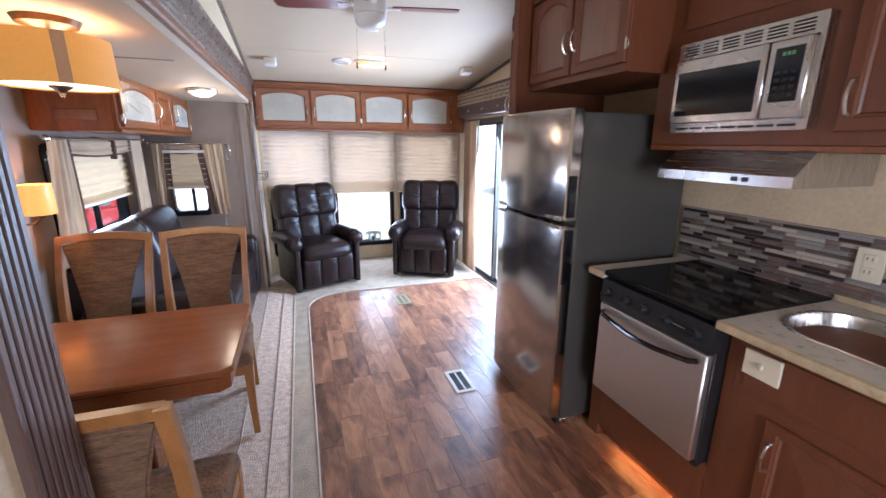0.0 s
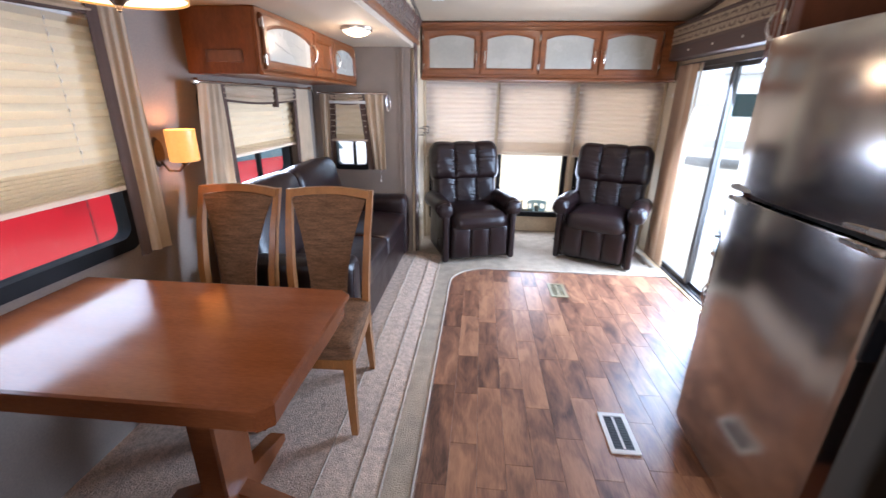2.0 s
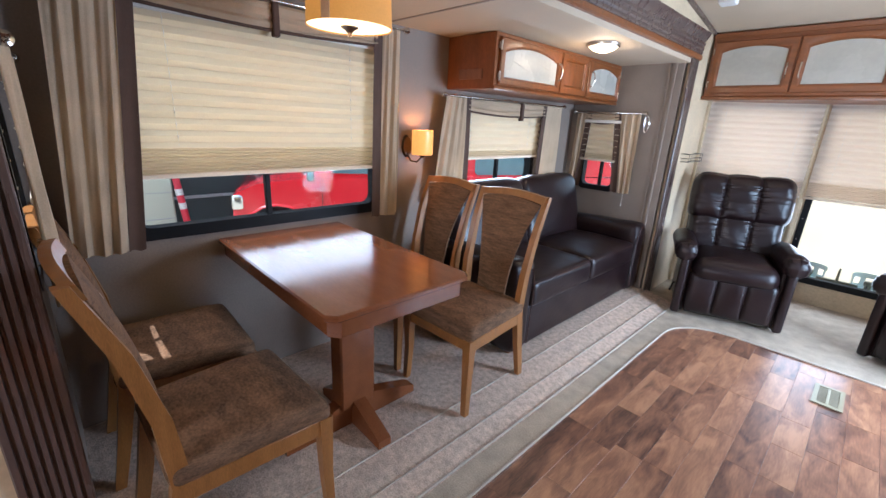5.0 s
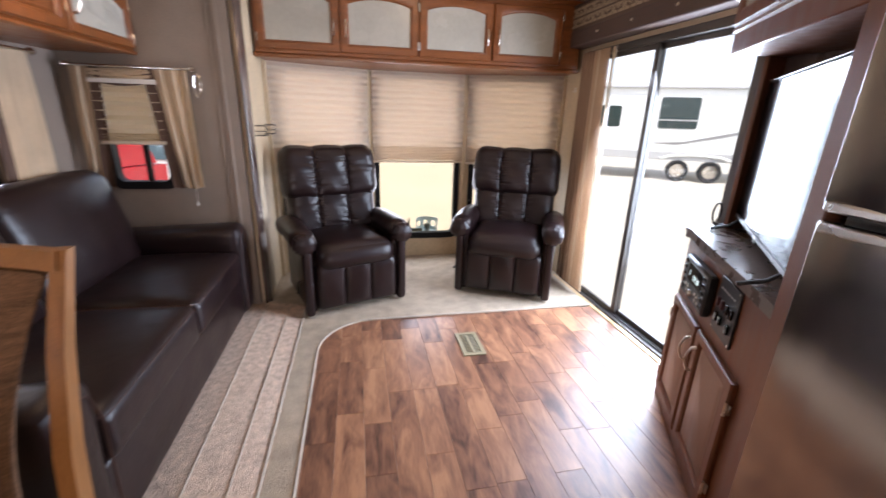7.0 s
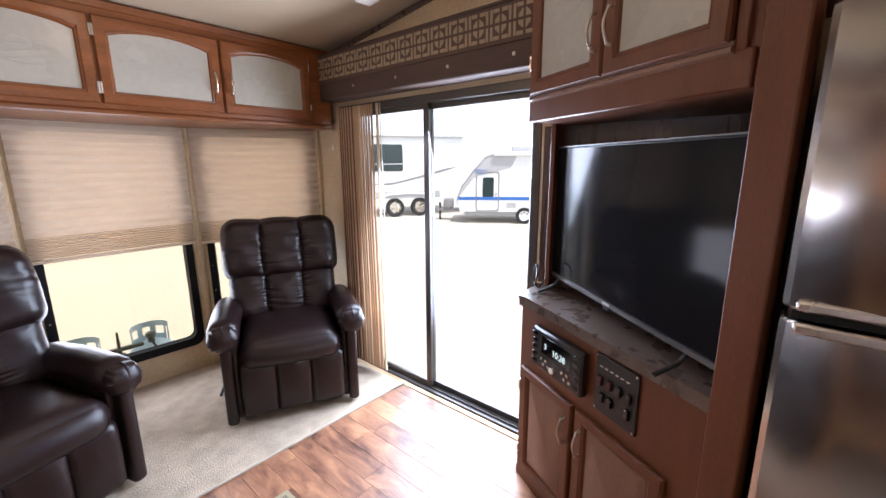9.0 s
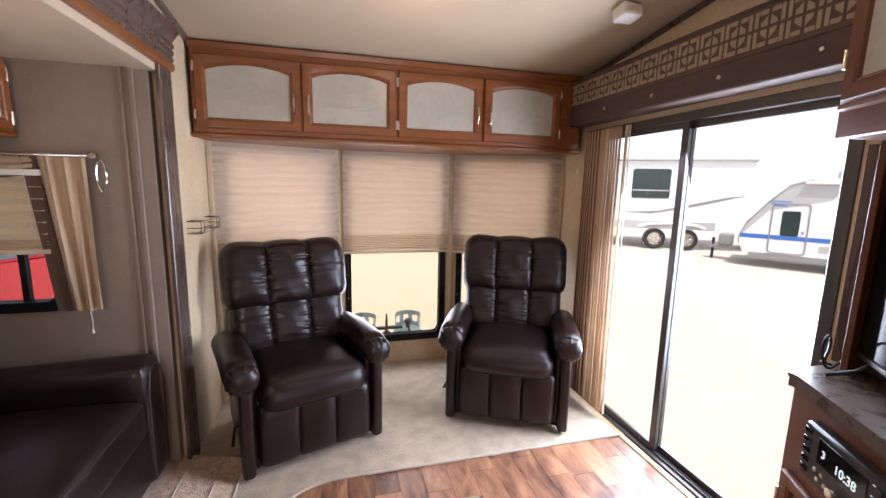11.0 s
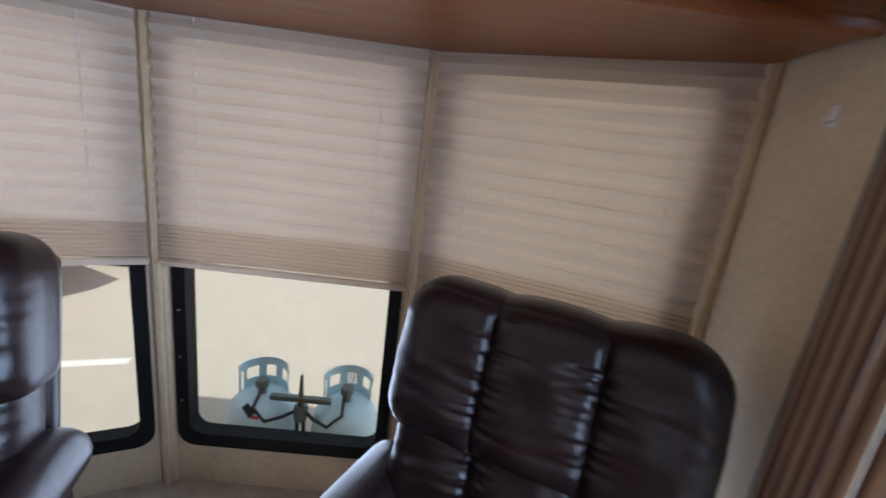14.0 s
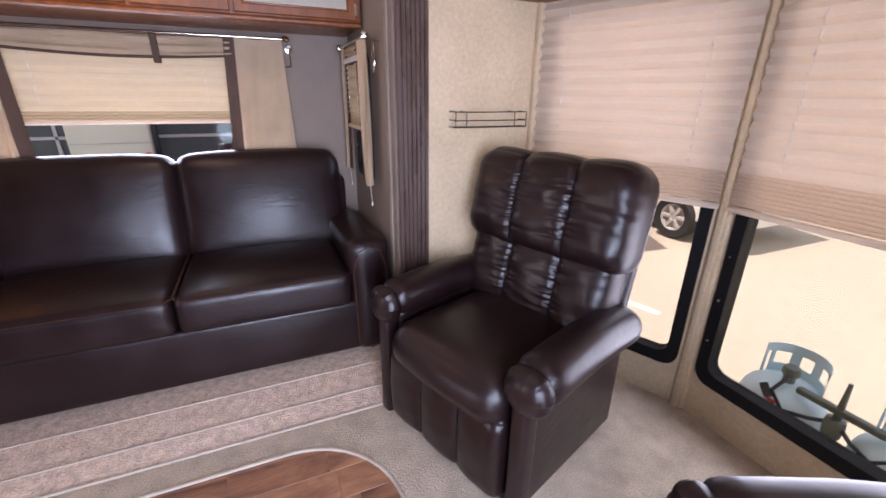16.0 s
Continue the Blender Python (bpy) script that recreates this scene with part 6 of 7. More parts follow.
# ---- curtains and rods ----
def cloth(bm, top, bot, nx, waves, amp, drop=12, thick=0.003, m=None, swing=0.0, phase=0.0):
    """A hanging cloth between a top edge (x0, x1, z) and a bottom edge, in a wall's own space with folds in y."""
    for off in (0.0, thick):
        grid = []
        for i in range(drop + 1):
            t = i / drop
            row = []
            for k in range(nx + 1):
                u = k / nx
                x = (top[0] + (top[1] - top[0]) * u) * (1 - t) + (bot[0] + (bot[1] - bot[0]) * u) * t
                z = top[2] * (1 - t) + bot[2] * t
                y = amp * (0.45 + 0.55 * t) * math.sin(2 * math.pi * waves * u + phase) + 0.25 * amp * math.sin(2 * math.pi * waves * 2.3 * u + 5 * t + phase)
                y -= swing * math.sin(math.pi * t)
                row.append(bm.verts.new(T(m, (x, y + off, z + 0.004 * math.sin(7 * u + phase)))))
            grid.append(row)
        for a, b in zip(grid, grid[1:]):
            for k in range(nx):
                bm.faces.new([a[k], a[k + 1], b[k + 1], b[k]])
    return bm


def curtain(m, top, bot, waves, band=None, label="", y=-0.10, amp=0.014, phase=0.0):
    c = thing("curtain", m @ Matrix.Translation((0, y, 0)), label, "curtain", "slide-out curtains")
    part("cloth", cloth(B(), top, bot, 44, waves, amp, phase=phase), CURTAIN, c)
    if band:
        s = -1 if band == "low" else 1
        e0 = top[0] if band == "low" else top[1]
        e1 = bot[0] if band == "low" else bot[1]
        part("band", cloth(B(), (min(e0, e0 + s * 0.05), max(e0, e0 + s * 0.05), top[2]), (min(e1, e1 + s * 0.055), max(e1, e1 + s * 0.055), bot[2]), 6, 0.5, 0.006), CURTAIN_BAND, c, "dark brown edge band")
    return c


def rod(m, x0, x1, z, label, y=-0.105, supports=()):
    r = thing("curtain_rod", m, label, "curtain rod", "slide-out curtain rods")
    part("bar", tube(B(), [(x0, y, z), (x1, y, z)], 0.007, 10), CHROME, r)
    for x in (x0, x1):
        part("finial", lathe(B(), [(0, -0.02), (0.012, -0.016), (0.018, 0), (0.012, 0.016), (0, 0.02)], 14, Matrix.Translation((x, y, z)) @ Matrix.Rotation(radians(90), 4, "Y")), CHROME, r)
    for x in supports:
        part("bracket", tube(B(), [(x, 0.0, z + 0.01), (x, y * 0.5, z + 0.012), (x, y, z)], 0.005, 6), CHROME, r)
    return r


def swag(m, x0, x1, z, drop, label, y=-0.085, ties=()):
    """A gathered strip of cloth hung along a rod."""
    s = thing("window_swag", m, label, "curtain", "window swags")
    bm = B()
    for off in (0.0, 0.004):
        grid = []
        for i in range(9):
            t = i / 8
            row = []
            for k in range(25):
                u = k / 24
                sag = 0.02 * math.sin(math.pi * u)
                row.append(bm.verts.new((x0 + (x1 - x0) * u, y + off - 0.016 * abs(math.sin(t * 9.4 + 0.6 * math.sin(u * 5))), z - drop * t - sag * t)))
            grid.append(row)
        for a, b in zip(grid, grid[1:]):
            for k in range(24):
                bm.faces.new([a[k], a[k + 1], b[k + 1], b[k]])
    part("cloth", bm, CURTAIN, s)
    part("hem", tube(B(), [(x0 + (x1 - x0) * k / 12, y - 0.006, z - drop - 0.02 * math.sin(math.pi * k / 12)) for k in range(13)], 0.007, 6), CURTAIN_BAND, s, "dark brown hem")
    for x in ties:
        part("tie", cb(B(), (x - 0.014, y - 0.03, z - drop - 0.045), (x + 0.014, y + 0.006, z + 0.005), 0.004), CURTAIN_BAND, s, "dark brown tie strap")
    return s


rod(MO, 1.50, 2.96, 1.835, "brushed chrome curtain rod above the dining window", supports=(2.22,))
swag(MO, 1.70, 2.78, 1.825, 0.085, "beige gathered swag with brown hem above the dining window", ties=(2.245,))
curtain(MO, (1.50, 1.70, 1.83), (1.43, 1.60, 0.83), 3.2, "high", "long beige curtain with brown edge gathered beside the dining window")
curtain(MO, (2.81, 2.93, 1.83), (2.79, 2.92, 0.83), 2.2, "low", "long beige curtain with brown edge beside the dining table", phase=1.0)
rod(MO, 3.27, 4.66, 1.535, "chrome curtain rod above the sofa window", supports=(3.98,))
swag(MO, 3.50, 4.40, 1.525, 0.075, "beige gathered swag above the sofa window", ties=(4.08,))
curtain(MO, (3.30, 3.47, 1.53), (3.20, 3.47, 0.86), 2.8, "high", "beige curtain with brown edge gathered behind the sofa", phase=0.5)
curtain(MO, (4.42, 4.64, 1.53), (4.39, 4.66, 0.92), 1.8, "low", "beige curtain with brown edge hanging behind the sofa", phase=2.0, amp=0.007)
rod(MF, -0.76, -0.16, 1.51, "chrome curtain rod on the slide-out's end wall", y=-0.06)
curtain(MF, (-0.75, -0.66, 1.505), (-0.76, -0.70, 0.87), 1.6, "high", "narrow beige curtain beside a small window", y=-0.055, amp=0.012)
curtain(MF, (-0.36, -0.19, 1.505), (-0.29, -0.18, 0.86), 2.6, "low", "beige curtain tied aside beside a small window", y=-0.055, phase=1.2, amp=0.014)
swag(MF, -0.66, -0.37, 1.50, 0.06, "beige gathered swag above a small window", y=-0.045)
rod(MR, 0.16, 0.76, 1.51, "chrome curtain rod on the slide-out's end wall", y=-0.06)
curtain(MR, (0.66, 0.75, 1.505), (0.70, 0.76, 0.87), 1.6, None, "narrow beige curtain beside a small window", y=-0.055, amp=0.012)
curtain(MR, (0.19, 0.36, 1.505), (0.18, 0.29, 0.86), 2.6, None, "beige curtain tied aside beside a small window", y=-0.055, phase=1.2)
for mm, x, z in ((MF, -0.235, 0.86), (MF, -0.73, 0.87)):
    cd = thing("shade_cord", mm, "thin white shade cord with a small tassel", "cord", "shade cords")
    part("cord", tube(B(), [(x, -0.05, z), (x + 0.004, -0.05, z - 0.05), (x, -0.045, z - 0.085)], 0.0015, 5), WHITE, cd)
    part("tassel", lathe(B(), [(0, -0.02), (0.005, -0.018), (0.003, 0.002), (0, 0.004)], 8, Matrix.Translation((x, -0.045, z - 0.09))), WHITE, cd)
# wire holdbacks near the window ends
hb = thing("curtain_holdback", MF, "chrome wire curtain holdback on the end wall", "curtain holdback", "holdbacks")
part("loop", tube(B(), [(-0.15 + 0.018 * math.cos(a), -0.03, 1.43 + 0.065 * math.sin(a)) for a in [k * math.pi / 10 for k in range(20)]], 0.003, 6, None, True), CHROME, hb)
part("stem", tube(B(), [(-0.15, 0.0, 1.49), (-0.15, -0.03, 1.492)], 0.004, 6), CHROME, hb)
hb = thing("curtain_holdback", MO, "chrome bent-wire holdback beside the sofa window", "curtain holdback", "holdbacks")
part("stem", tube(B(), [(4.68, 0.0, 1.50), (4.68, -0.06, 1.50), (4.68, -0.06, 1.41), (4.62, -0.06, 1.405)], 0.004, 6), CHROME, hb)
part("plate", lathe(B(), [(0, 0.012), (0.02, 0.01), (0.024, 0)], 16, Matrix.Translation((4.68, 0, 1.50)) @ Matrix.Rotation(radians(90), 4, "X")), CHROME, hb)

# pleated blind gathered at the end of the sliding door
pb = thing("door_blind", Matrix.Translation((2.365, 0, 0)), "copper-brown vertical pleated blind gathered beside the sliding door", "blind")
y = 5.305
k = 0
while y > 4.952:
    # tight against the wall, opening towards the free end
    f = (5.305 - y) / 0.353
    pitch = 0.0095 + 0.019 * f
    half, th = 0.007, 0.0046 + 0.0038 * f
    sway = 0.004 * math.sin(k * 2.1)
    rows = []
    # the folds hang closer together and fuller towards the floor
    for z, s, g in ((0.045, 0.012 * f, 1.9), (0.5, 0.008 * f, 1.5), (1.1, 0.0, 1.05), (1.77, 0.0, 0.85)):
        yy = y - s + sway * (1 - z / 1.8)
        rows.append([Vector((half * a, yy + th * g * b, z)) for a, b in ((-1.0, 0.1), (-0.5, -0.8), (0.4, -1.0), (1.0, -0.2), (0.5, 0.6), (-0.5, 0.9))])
    # every other pleat of the tight stack is coloured darker, as shade between folds
    part("pleat", loops(B(), rows, True), STRIPE_C if k == 15 else STRIPE_SHADED if k % 2 and f < 0.42 else STRIPE_A, pb, smooth=50)
    y -= pitch
    k += 1
part("end_rail", cb(B(), (-0.006, 4.918, 0.045), (0.006, 4.934, 1.77), 0.002), STRIPE_C, pb, "cream end slat")
for z in (0.5, 1.1, 1.65):
    part("cord", tube(B(), [(0.0, 5.305, z), (0.0, 4.93, z)], 0.001, 4), STRIPE_A, pb)
part("wand", tube(B(), [(0.0, 4.90, 1.77), (0.0, 4.893, 1.2), (0.0, 4.89, 0.62)], 0.003, 8), WHITE, pb, "thin white plastic wand")

# valance over the door
vl = thing("valance", Matrix.Translation((2.295, 0, 0)), "brown upholstered door valance with a cream geometric lattice band", "valance")
part("board", cb(B(), (0.0, 3.84, 1.815), (0.12, 5.485, 1.925), 0.008), VALANCE_WOOD, vl, "dark brown cloth-covered board")
part("lattice_ground", cb(B(), (0.004, 3.84, 1.92), (0.12, 5.485, 2.085), 0.004), VALANCE_DARK, vl)
for k in range(14):
    y0 = 3.848 + k * 0.1165
    bm = B()
    c, h = y0 + 0.058, 0.058
    zc, s = 2.003, 0.054
    for sy in (-1, 1):
        for sz in (-1, 1):
            prism(bm, [(c + sy * 0.005, zc + sz * 0.006), (c + sy * 0.030, zc + sz * 0.006), (c + sy * 0.028, zc + sz * 0.020), (c + sy * 0.005, zc + sz * 0.040)], 0.0015, 0.0055, Matrix(((0, 0, 1, 0), (1, 0, 0, 0), (0, 1, 0, 0), (0, 0, 0, 1))))
            cb(bm, (0.0015, min(c + sy * 0.040, c + sy * 0.054), min(zc + sz * 0.006, zc + sz * 0.062)), (0.0055, max(c + sy * 0.040, c + sy * 0.054), max(zc + sz * 0.006, zc + sz * 0.062)), 0.001)
            cb(bm, (0.0015, min(c + sy * 0.006, c + sy * 0.038), min(zc + sz * 0.046, zc + sz * 0.062)), (0.0055, max(c + sy * 0.006, c + sy * 0.038), max(zc + sz * 0.046, zc + sz * 0.062)), 0.001)
    part("lattice_motif", bm, VALANCE_LIGHT, vl)
for k in range(5):
    part("button", lathe(B(), [(0, 0.008), (0.007, 0.006), (0.009, 0)], 12, Matrix.Translation((0.0, 3.95 + k * 0.365, 1.872)) @ Matrix.Rotation(radians(-90), 4, "Y")), NICKEL, vl)
part("top_edge", cb(B(), (-0.003, 3.84, 2.078), (0.12, 5.487, 2.092), 0.003), VALANCE_WOOD, vl)

# wire rack on the cream wall
wr = thing("wire_rack", Matrix.Translation((XL, 5.235, 1.150)), "small dark wire rack on the cream wall", "wire rack")
bm = B()
for z in (0.0, 0.028, 0.062):
    tube(bm, [(0.0, 0.0, z), (0.065, 0.0, z), (0.065, 0.345, z), (0.0, 0.345, z)], 0.0022, 6)
part("hoop", bm, BLACK, wr)
for y in (0.0, 0.05, 0.285, 0.345):
    part("upright", tube(B(), [(0.002, y, 0.064), (0.065, y, 0.062), (0.065, y, 0.0), (0.002, y, 0.0)], 0.0022, 6), BLACK, wr)
part("base_wire", tube(B(), [(0.03, 0.0, 0.0), (0.03, 0.345, 0.0)], 0.0022, 6), BLACK, wr)
hk = thing("wall_hook", Matrix.Translation((XR, 5.47, 1.53)), "small white wall hook", "hook")
part("plate", cb(B(), (-0.004, -0.01, -0.02), (0.0, 0.01, 0.02), 0.001), WHITE, hk)
part("prong", tube(B(), [(-0.003, 0, -0.008), (-0.016, 0, -0.016), (-0.022, 0, -0.004)], 0.0025, 6), WHITE, hk)

# floor registers
for x, y, pale, label in ((1.365, 2.835, False, "white metal floor register with dark louvres"), (1.345, 4.38, True, "olive-beige floor register near the recliners")):
    rv = thing("floor_register", Matrix.Translation((x, y, 0.002)), label, "floor vent", "floor registers")
    c = REGISTER if pale else WHITE
    part("frame", ring_frame(B(), rounded_rect(-0.066, -0.127, 0.066, 0.127, 0.004, 3), rounded_rect(-0.045, -0.105, 0.045, 0.105, 0.003, 3), 0.0, 0.006, Matrix(((1, 0, 0, 0), (0, 0, 1, 0), (0, 1, 0, 0), (0, 0, 0, 1)))), c, rv)
    part("duct", cb(B(), (-0.046, -0.106, -0.004), (0.046, 0.106, 0.0005), 0.0005), BLACK, rv)
    for k in range(13):
        yy = -0.098 + k * 0.0163
        part("louvre", cb(B(), (-0.046, yy - 0.004, 0.0005), (0.046, yy + 0.003, 0.0045), 0.001), c if pale else BLACK, rv)
    part("damper", cb(B(), (-0.006, -0.10, 0.004), (0.006, 0.10, 0.006), 0.001), c, rv)

# ---- outside ----
ZG = -0.75
GROUND = mat("bleached_concrete", (0.46, 0.41, 0.335), 0.9, var=0.1, scale=0.4, fine=9, bump=0.2, relief=0.01)
TWHITE = mat("trailer_white", (0.74, 0.73, 0.70), 0.35, var=0.04, scale=1, fine=20, bump=0.02)
TGREY = mat("trailer_grey", (0.42, 0.41, 0.40), 0.4, var=0.06, scale=1, fine=20, bump=0.02)
TSKIRT = mat("trailer_skirt_grey", (0.24, 0.23, 0.22), 0.5, var=0.08)
TBLUE = mat("trailer_blue_stripe", (0.04, 0.14, 0.42), 0.35, var=0.05)
TDARK = mat("tinted_window", (0.02, 0.035, 0.035), 0.08, var=0.1, bump=0)
RUBBER = mat("tyre_rubber", (0.018, 0.018, 0.018), 0.8, var=0.2, fine=100, bump=0.2)
RED = mat("red_car_paint", (0.52, 0.012, 0.02), 0.22, var=0.06, scale=1, fine=30, bump=0.0, coat=0.6)
CARGLASS = mat("car_window", (0.10, 0.17, 0.19), 0.06, var=0.15, bump=0)
BLOCK = mat("painted_block_wall", (0.62, 0.60, 0.46), 0.8, var=0.08, scale=2, fine=60, bump=0.3)
ROLLUP = mat("dark_garage_door", (0.045, 0.055, 0.055), 0.5, var=0.2, scale=2, fine=40, bump=0.1)
GUNMETAL = mat("oxidised_gas_fitting", (0.17, 0.19, 0.17), 0.45, 0.5, var=0.3, scale=30, fine=120, bump=0.08)
# white paint with the blue of skylit shade mixed into its colour
TANK = mat("propane_tank_skylit_white", (0.66, 0.86, 0.98), 0.4, var=0.05, scale=6, fine=90, bump=0.03)
BRASS = mat("weathered_brass", (0.19, 0.22, 0.20), 0.45, 0.7, var=0.2, bump=0.05)
TAPE_RED = mat("red_tag", (0.62, 0.03, 0.05), 0.5, var=0.1)
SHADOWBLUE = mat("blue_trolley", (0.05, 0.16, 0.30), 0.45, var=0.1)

bm = prism(B(), [(-400, -400), (400, -400), (400, 400), (-400, 400)], ZG - 0.3, ZG)
solo("ground", bm, GROUND, "sun-bleached concrete lot", "ground", kind="structure", smooth=0)
bm = B()
for x, y, ln, turn in ((-1.75, 7.55, 1.1, 17), (-4.3, 8.75, 2.0, 38)):
    cb(bm, (0, 0, 0), (ln, 0.10, 0.004), 0.001, Matrix.Translation((x, y, ZG)) @ Matrix.Rotation(radians(turn), 4, "Z"))
solo("pavement_line", bm, WHITE, "white painted line on the lot", "road marking", kind="structure")
# the trailer's own underside and roof edge
bm = B()
cb(bm, (-0.1, -2.5, -0.35), (2.5, 6.1, -0.13), 0.02)
solo("chassis", bm, TSKIRT, "dark underbody of the travel trailer", "chassis", kind="structure")
bm = run(B(), [(6.16, ceil_z(6.1) + 0.305), (1.2, ceil_z(1.2) + 0.305), (-2.5, ceil_z(YB) + 0.305), (-2.5, ceil_z(YB) + 0.36), (1.2, ceil_z(1.2) + 0.36), (6.16, ceil_z(6.1) + 0.36)], (-0.12, 0, 0), (2.57, 0, 0), (0, 1, 0), (0, 0, 1))
solo("roof", bm, TWHITE, "white roof of the travel trailer", "roof", kind="structure")


def wheel(parent, m, r, material=NICKEL):
    w = part("wheel", lathe(B(), [(r * 0.62, -0.09), (r * 0.93, -0.11), (r, -0.07), (r, 0.07), (r * 0.93, 0.11), (r * 0.62, 0.09)], 30, m), RUBBER, parent, "black tyre")
    part("rim", lathe(B(), [(0, 0.06), (r * 0.16, 0.065), (r * 0.2, 0.03), (r * 0.5, 0.02), (r * 0.6, 0.085), (r * 0.66, 0.085), (r * 0.66, -0.08), (0, -0.08)], 30, m), material, w)
    for k in range(6):
        a = k * math.pi / 3
        part("spoke", cb(B(), (r * 0.14, -0.03, 0.03), (r * 0.58, 0.03, 0.075), 0.01, m @ Matrix.Rotation(a, 4, "Z")), material, w)


# two travel trailers across the lot; each in its own space: side face at y = 0 towards the viewer, x along
def travel_trailer(m, label, outline, H, stripe):
    t = thing("travel_trailer", m, label, "travel trailer", "travel trailers across the lot")
    MXZ = Matrix(((1, 0, 0, 0), (0, 0, 1, 0), (0, 1, 0, 0), (0, 0, 0, 1)))
    part("body", prism(B(), outline, 0.0, 2.3, MXZ), TWHITE, t, smooth=0)
    return t, MXZ


ta_, MXZ = travel_trailer(Matrix.Translation((12.15, 12.4, ZG)) @ Matrix.Rotation(radians(-56), 4, "Z") @ Matrix.Scale(0.854, 4), "white travel trailer with blue stripe and arched grey nose",
                          [(0.35, 0.45), (6.5, 0.45), (6.5, 2.95), (1.9, 2.95), (1.35, 2.75), (0.85, 2.2), (0.35, 1.5), (0.15, 0.95)], 3.0, True)
part("skirt", cb(B(), (0.5, -0.01, 0.38), (6.5, 0.05, 0.5), 0.01), TSKIRT, ta_)
part("stripe", cb(B(), (0.22, -0.012, 0.98), (6.5, 0.01, 1.12), 0.004), TBLUE, ta_, "blue stripe")
part("nose_panel", prism(B(), [(0.2, 1.0), (0.38, 1.5), (0.9, 2.2), (1.4, 2.72), (1.9, 2.9), (2.7, 2.9), (2.4, 2.3), (0.9, 1.9)], -0.008, 0.01, MXZ), TGREY, ta_, "pale grey nose graphic")
part("arch_line", tube(B(), [(0.2, -0.015, 0.75), (0.18, -0.015, 1.0), (0.36, -0.015, 1.5), (0.88, -0.015, 2.2), (1.36, -0.015, 2.74), (1.9, -0.015, 2.93)], 0.018, 6), TSKIRT, ta_)
dd = part("door", ring_frame(B(), rounded_rect(0.98, 0.52, 1.95, 2.16, 0.12), rounded_rect(1.02, 0.56, 1.91, 2.12, 0.10), -0.02, 0.01, Matrix()), TSKIRT, ta_, "entry door outline")
part("door_window", prism(B(), rounded_rect(1.26, 1.12, 1.72, 1.92, 0.06), -0.014, 0.01, MXZ), TDARK, dd)
part("door_latch", cb(B(), (1.785, -0.03, 1.2), (1.85, 0.0, 1.3), 0.01), TSKIRT, dd)
part("vent", cb(B(), (2.25, -0.016, 0.66), (2.65, 0.0, 0.88), 0.01), TGREY, ta_)
for k in range(3):
    part("accent_stripe", cb(B(), (0.85 + 0.08 * k, -0.012, 2.2 - 0.07 * k), (1.45 - 0.05 * k, 0.0, 2.235 - 0.07 * k), 0.004), TBLUE, ta_)
part("awning", cb(B(), (1.7, -0.12, 2.78), (6.3, 0.0, 2.88), 0.03), TWHITE, ta_)
part("air_conditioner", rbox(B(), (2.9, 1.1, 3.08), (0.45, 0.35, 0.15), 0.08, (3, 3, 2)), TGREY, ta_)
part("tow_frame", prism(B(), [(0.4, 0.42), (-0.75, 0.42), (-0.75, 0.52), (0.4, 0.52)], 0.9, 1.4, MXZ), TSKIRT, ta_)
part("jack", tube(B(), [(-0.68, 1.15, 0.0), (-0.68, 1.15, 0.78)], 0.05, 8), BLACK, ta_)
part("bottle_cover", rbox(B(), (-0.28, 1.15, 0.75), (0.22, 0.3, 0.24), 0.1, (3, 3, 3)), TSKIRT, ta_, "dark gas bottle cover")
wheel(ta_, Matrix.Translation((3.0, 0.02, 0.34)) @ Matrix.Rotation(radians(90), 4, "X"), 0.34, TWHITE)
wheel(ta_, Matrix.Translation((3.8, 0.02, 0.34)) @ Matrix.Rotation(radians(90), 4, "X"), 0.34, TWHITE)
tb_, _m = travel_trailer(Matrix.Translation((8.68, 17.34, ZG)) @ Matrix.Rotation(radians(-30.2), 4, "Z") @ Matrix.Scale(1.045, 4), "white travel trailer with grey swoosh and twin axles", [(0, 0.75), (4.6, 0.75), (7.4, 1.35), (7.5, 2.0), (7.4, 3.2), (0, 3.2)], 3.2, False)
part("skirt", cb(B(), (0, -0.012, 0.7), (5.6, 0.04, 0.98), 0.01), TGREY, tb_)
part("window", prism(B(), rounded_rect(2.9, 1.75, 4.1, 2.75, 0.08), -0.02, 0.01, MXZ), TDARK, tb_, "dark tinted window")
part("window", prism(B(), rounded_rect(0.6, 1.75, 1.7, 2.45, 0.08), -0.02, 0.01, MXZ), TDARK, tb_, "dark tinted window")
part("window_bar", cb(B(), (2.92, -0.03, 2.0), (4.08, -0.018, 2.04), 0.004), TGREY, tb_)
part("swoosh", prism(B(), [(2.7, 1.25), (3.8, 1.33), (5.9, 1.85), (6.4, 1.9), (5.0, 1.52), (3.6, 1.22)], -0.012, 0.01, MXZ), TSKIRT, tb_, "dark grey swoosh graphic")
part("awning", cb(B(), (0.2, -0.1, 3.02), (6.6, 0.0, 3.1), 0.03), TGREY, tb_)
part("roof_vent", cb(B(), (4.2, 0.8, 3.2), (4.6, 1.2, 3.32), 0.03), TGREY, tb_)
for x in (3.75, 4.75):
    wheel(tb_, Matrix.Translation((x, 0.0, 0.36)) @ Matrix.Rotation(radians(90), 4, "X"), 0.36, NICKEL)
part("wheel_arch", tube(B(), [(3.2, -0.01, 0.75), (3.5, -0.01, 0.85), (4.25, -0.01, 0.9), (5.0, -0.01, 0.85), (5.3, -0.01, 0.75)], 0.05, 8), TWHITE, tb_)

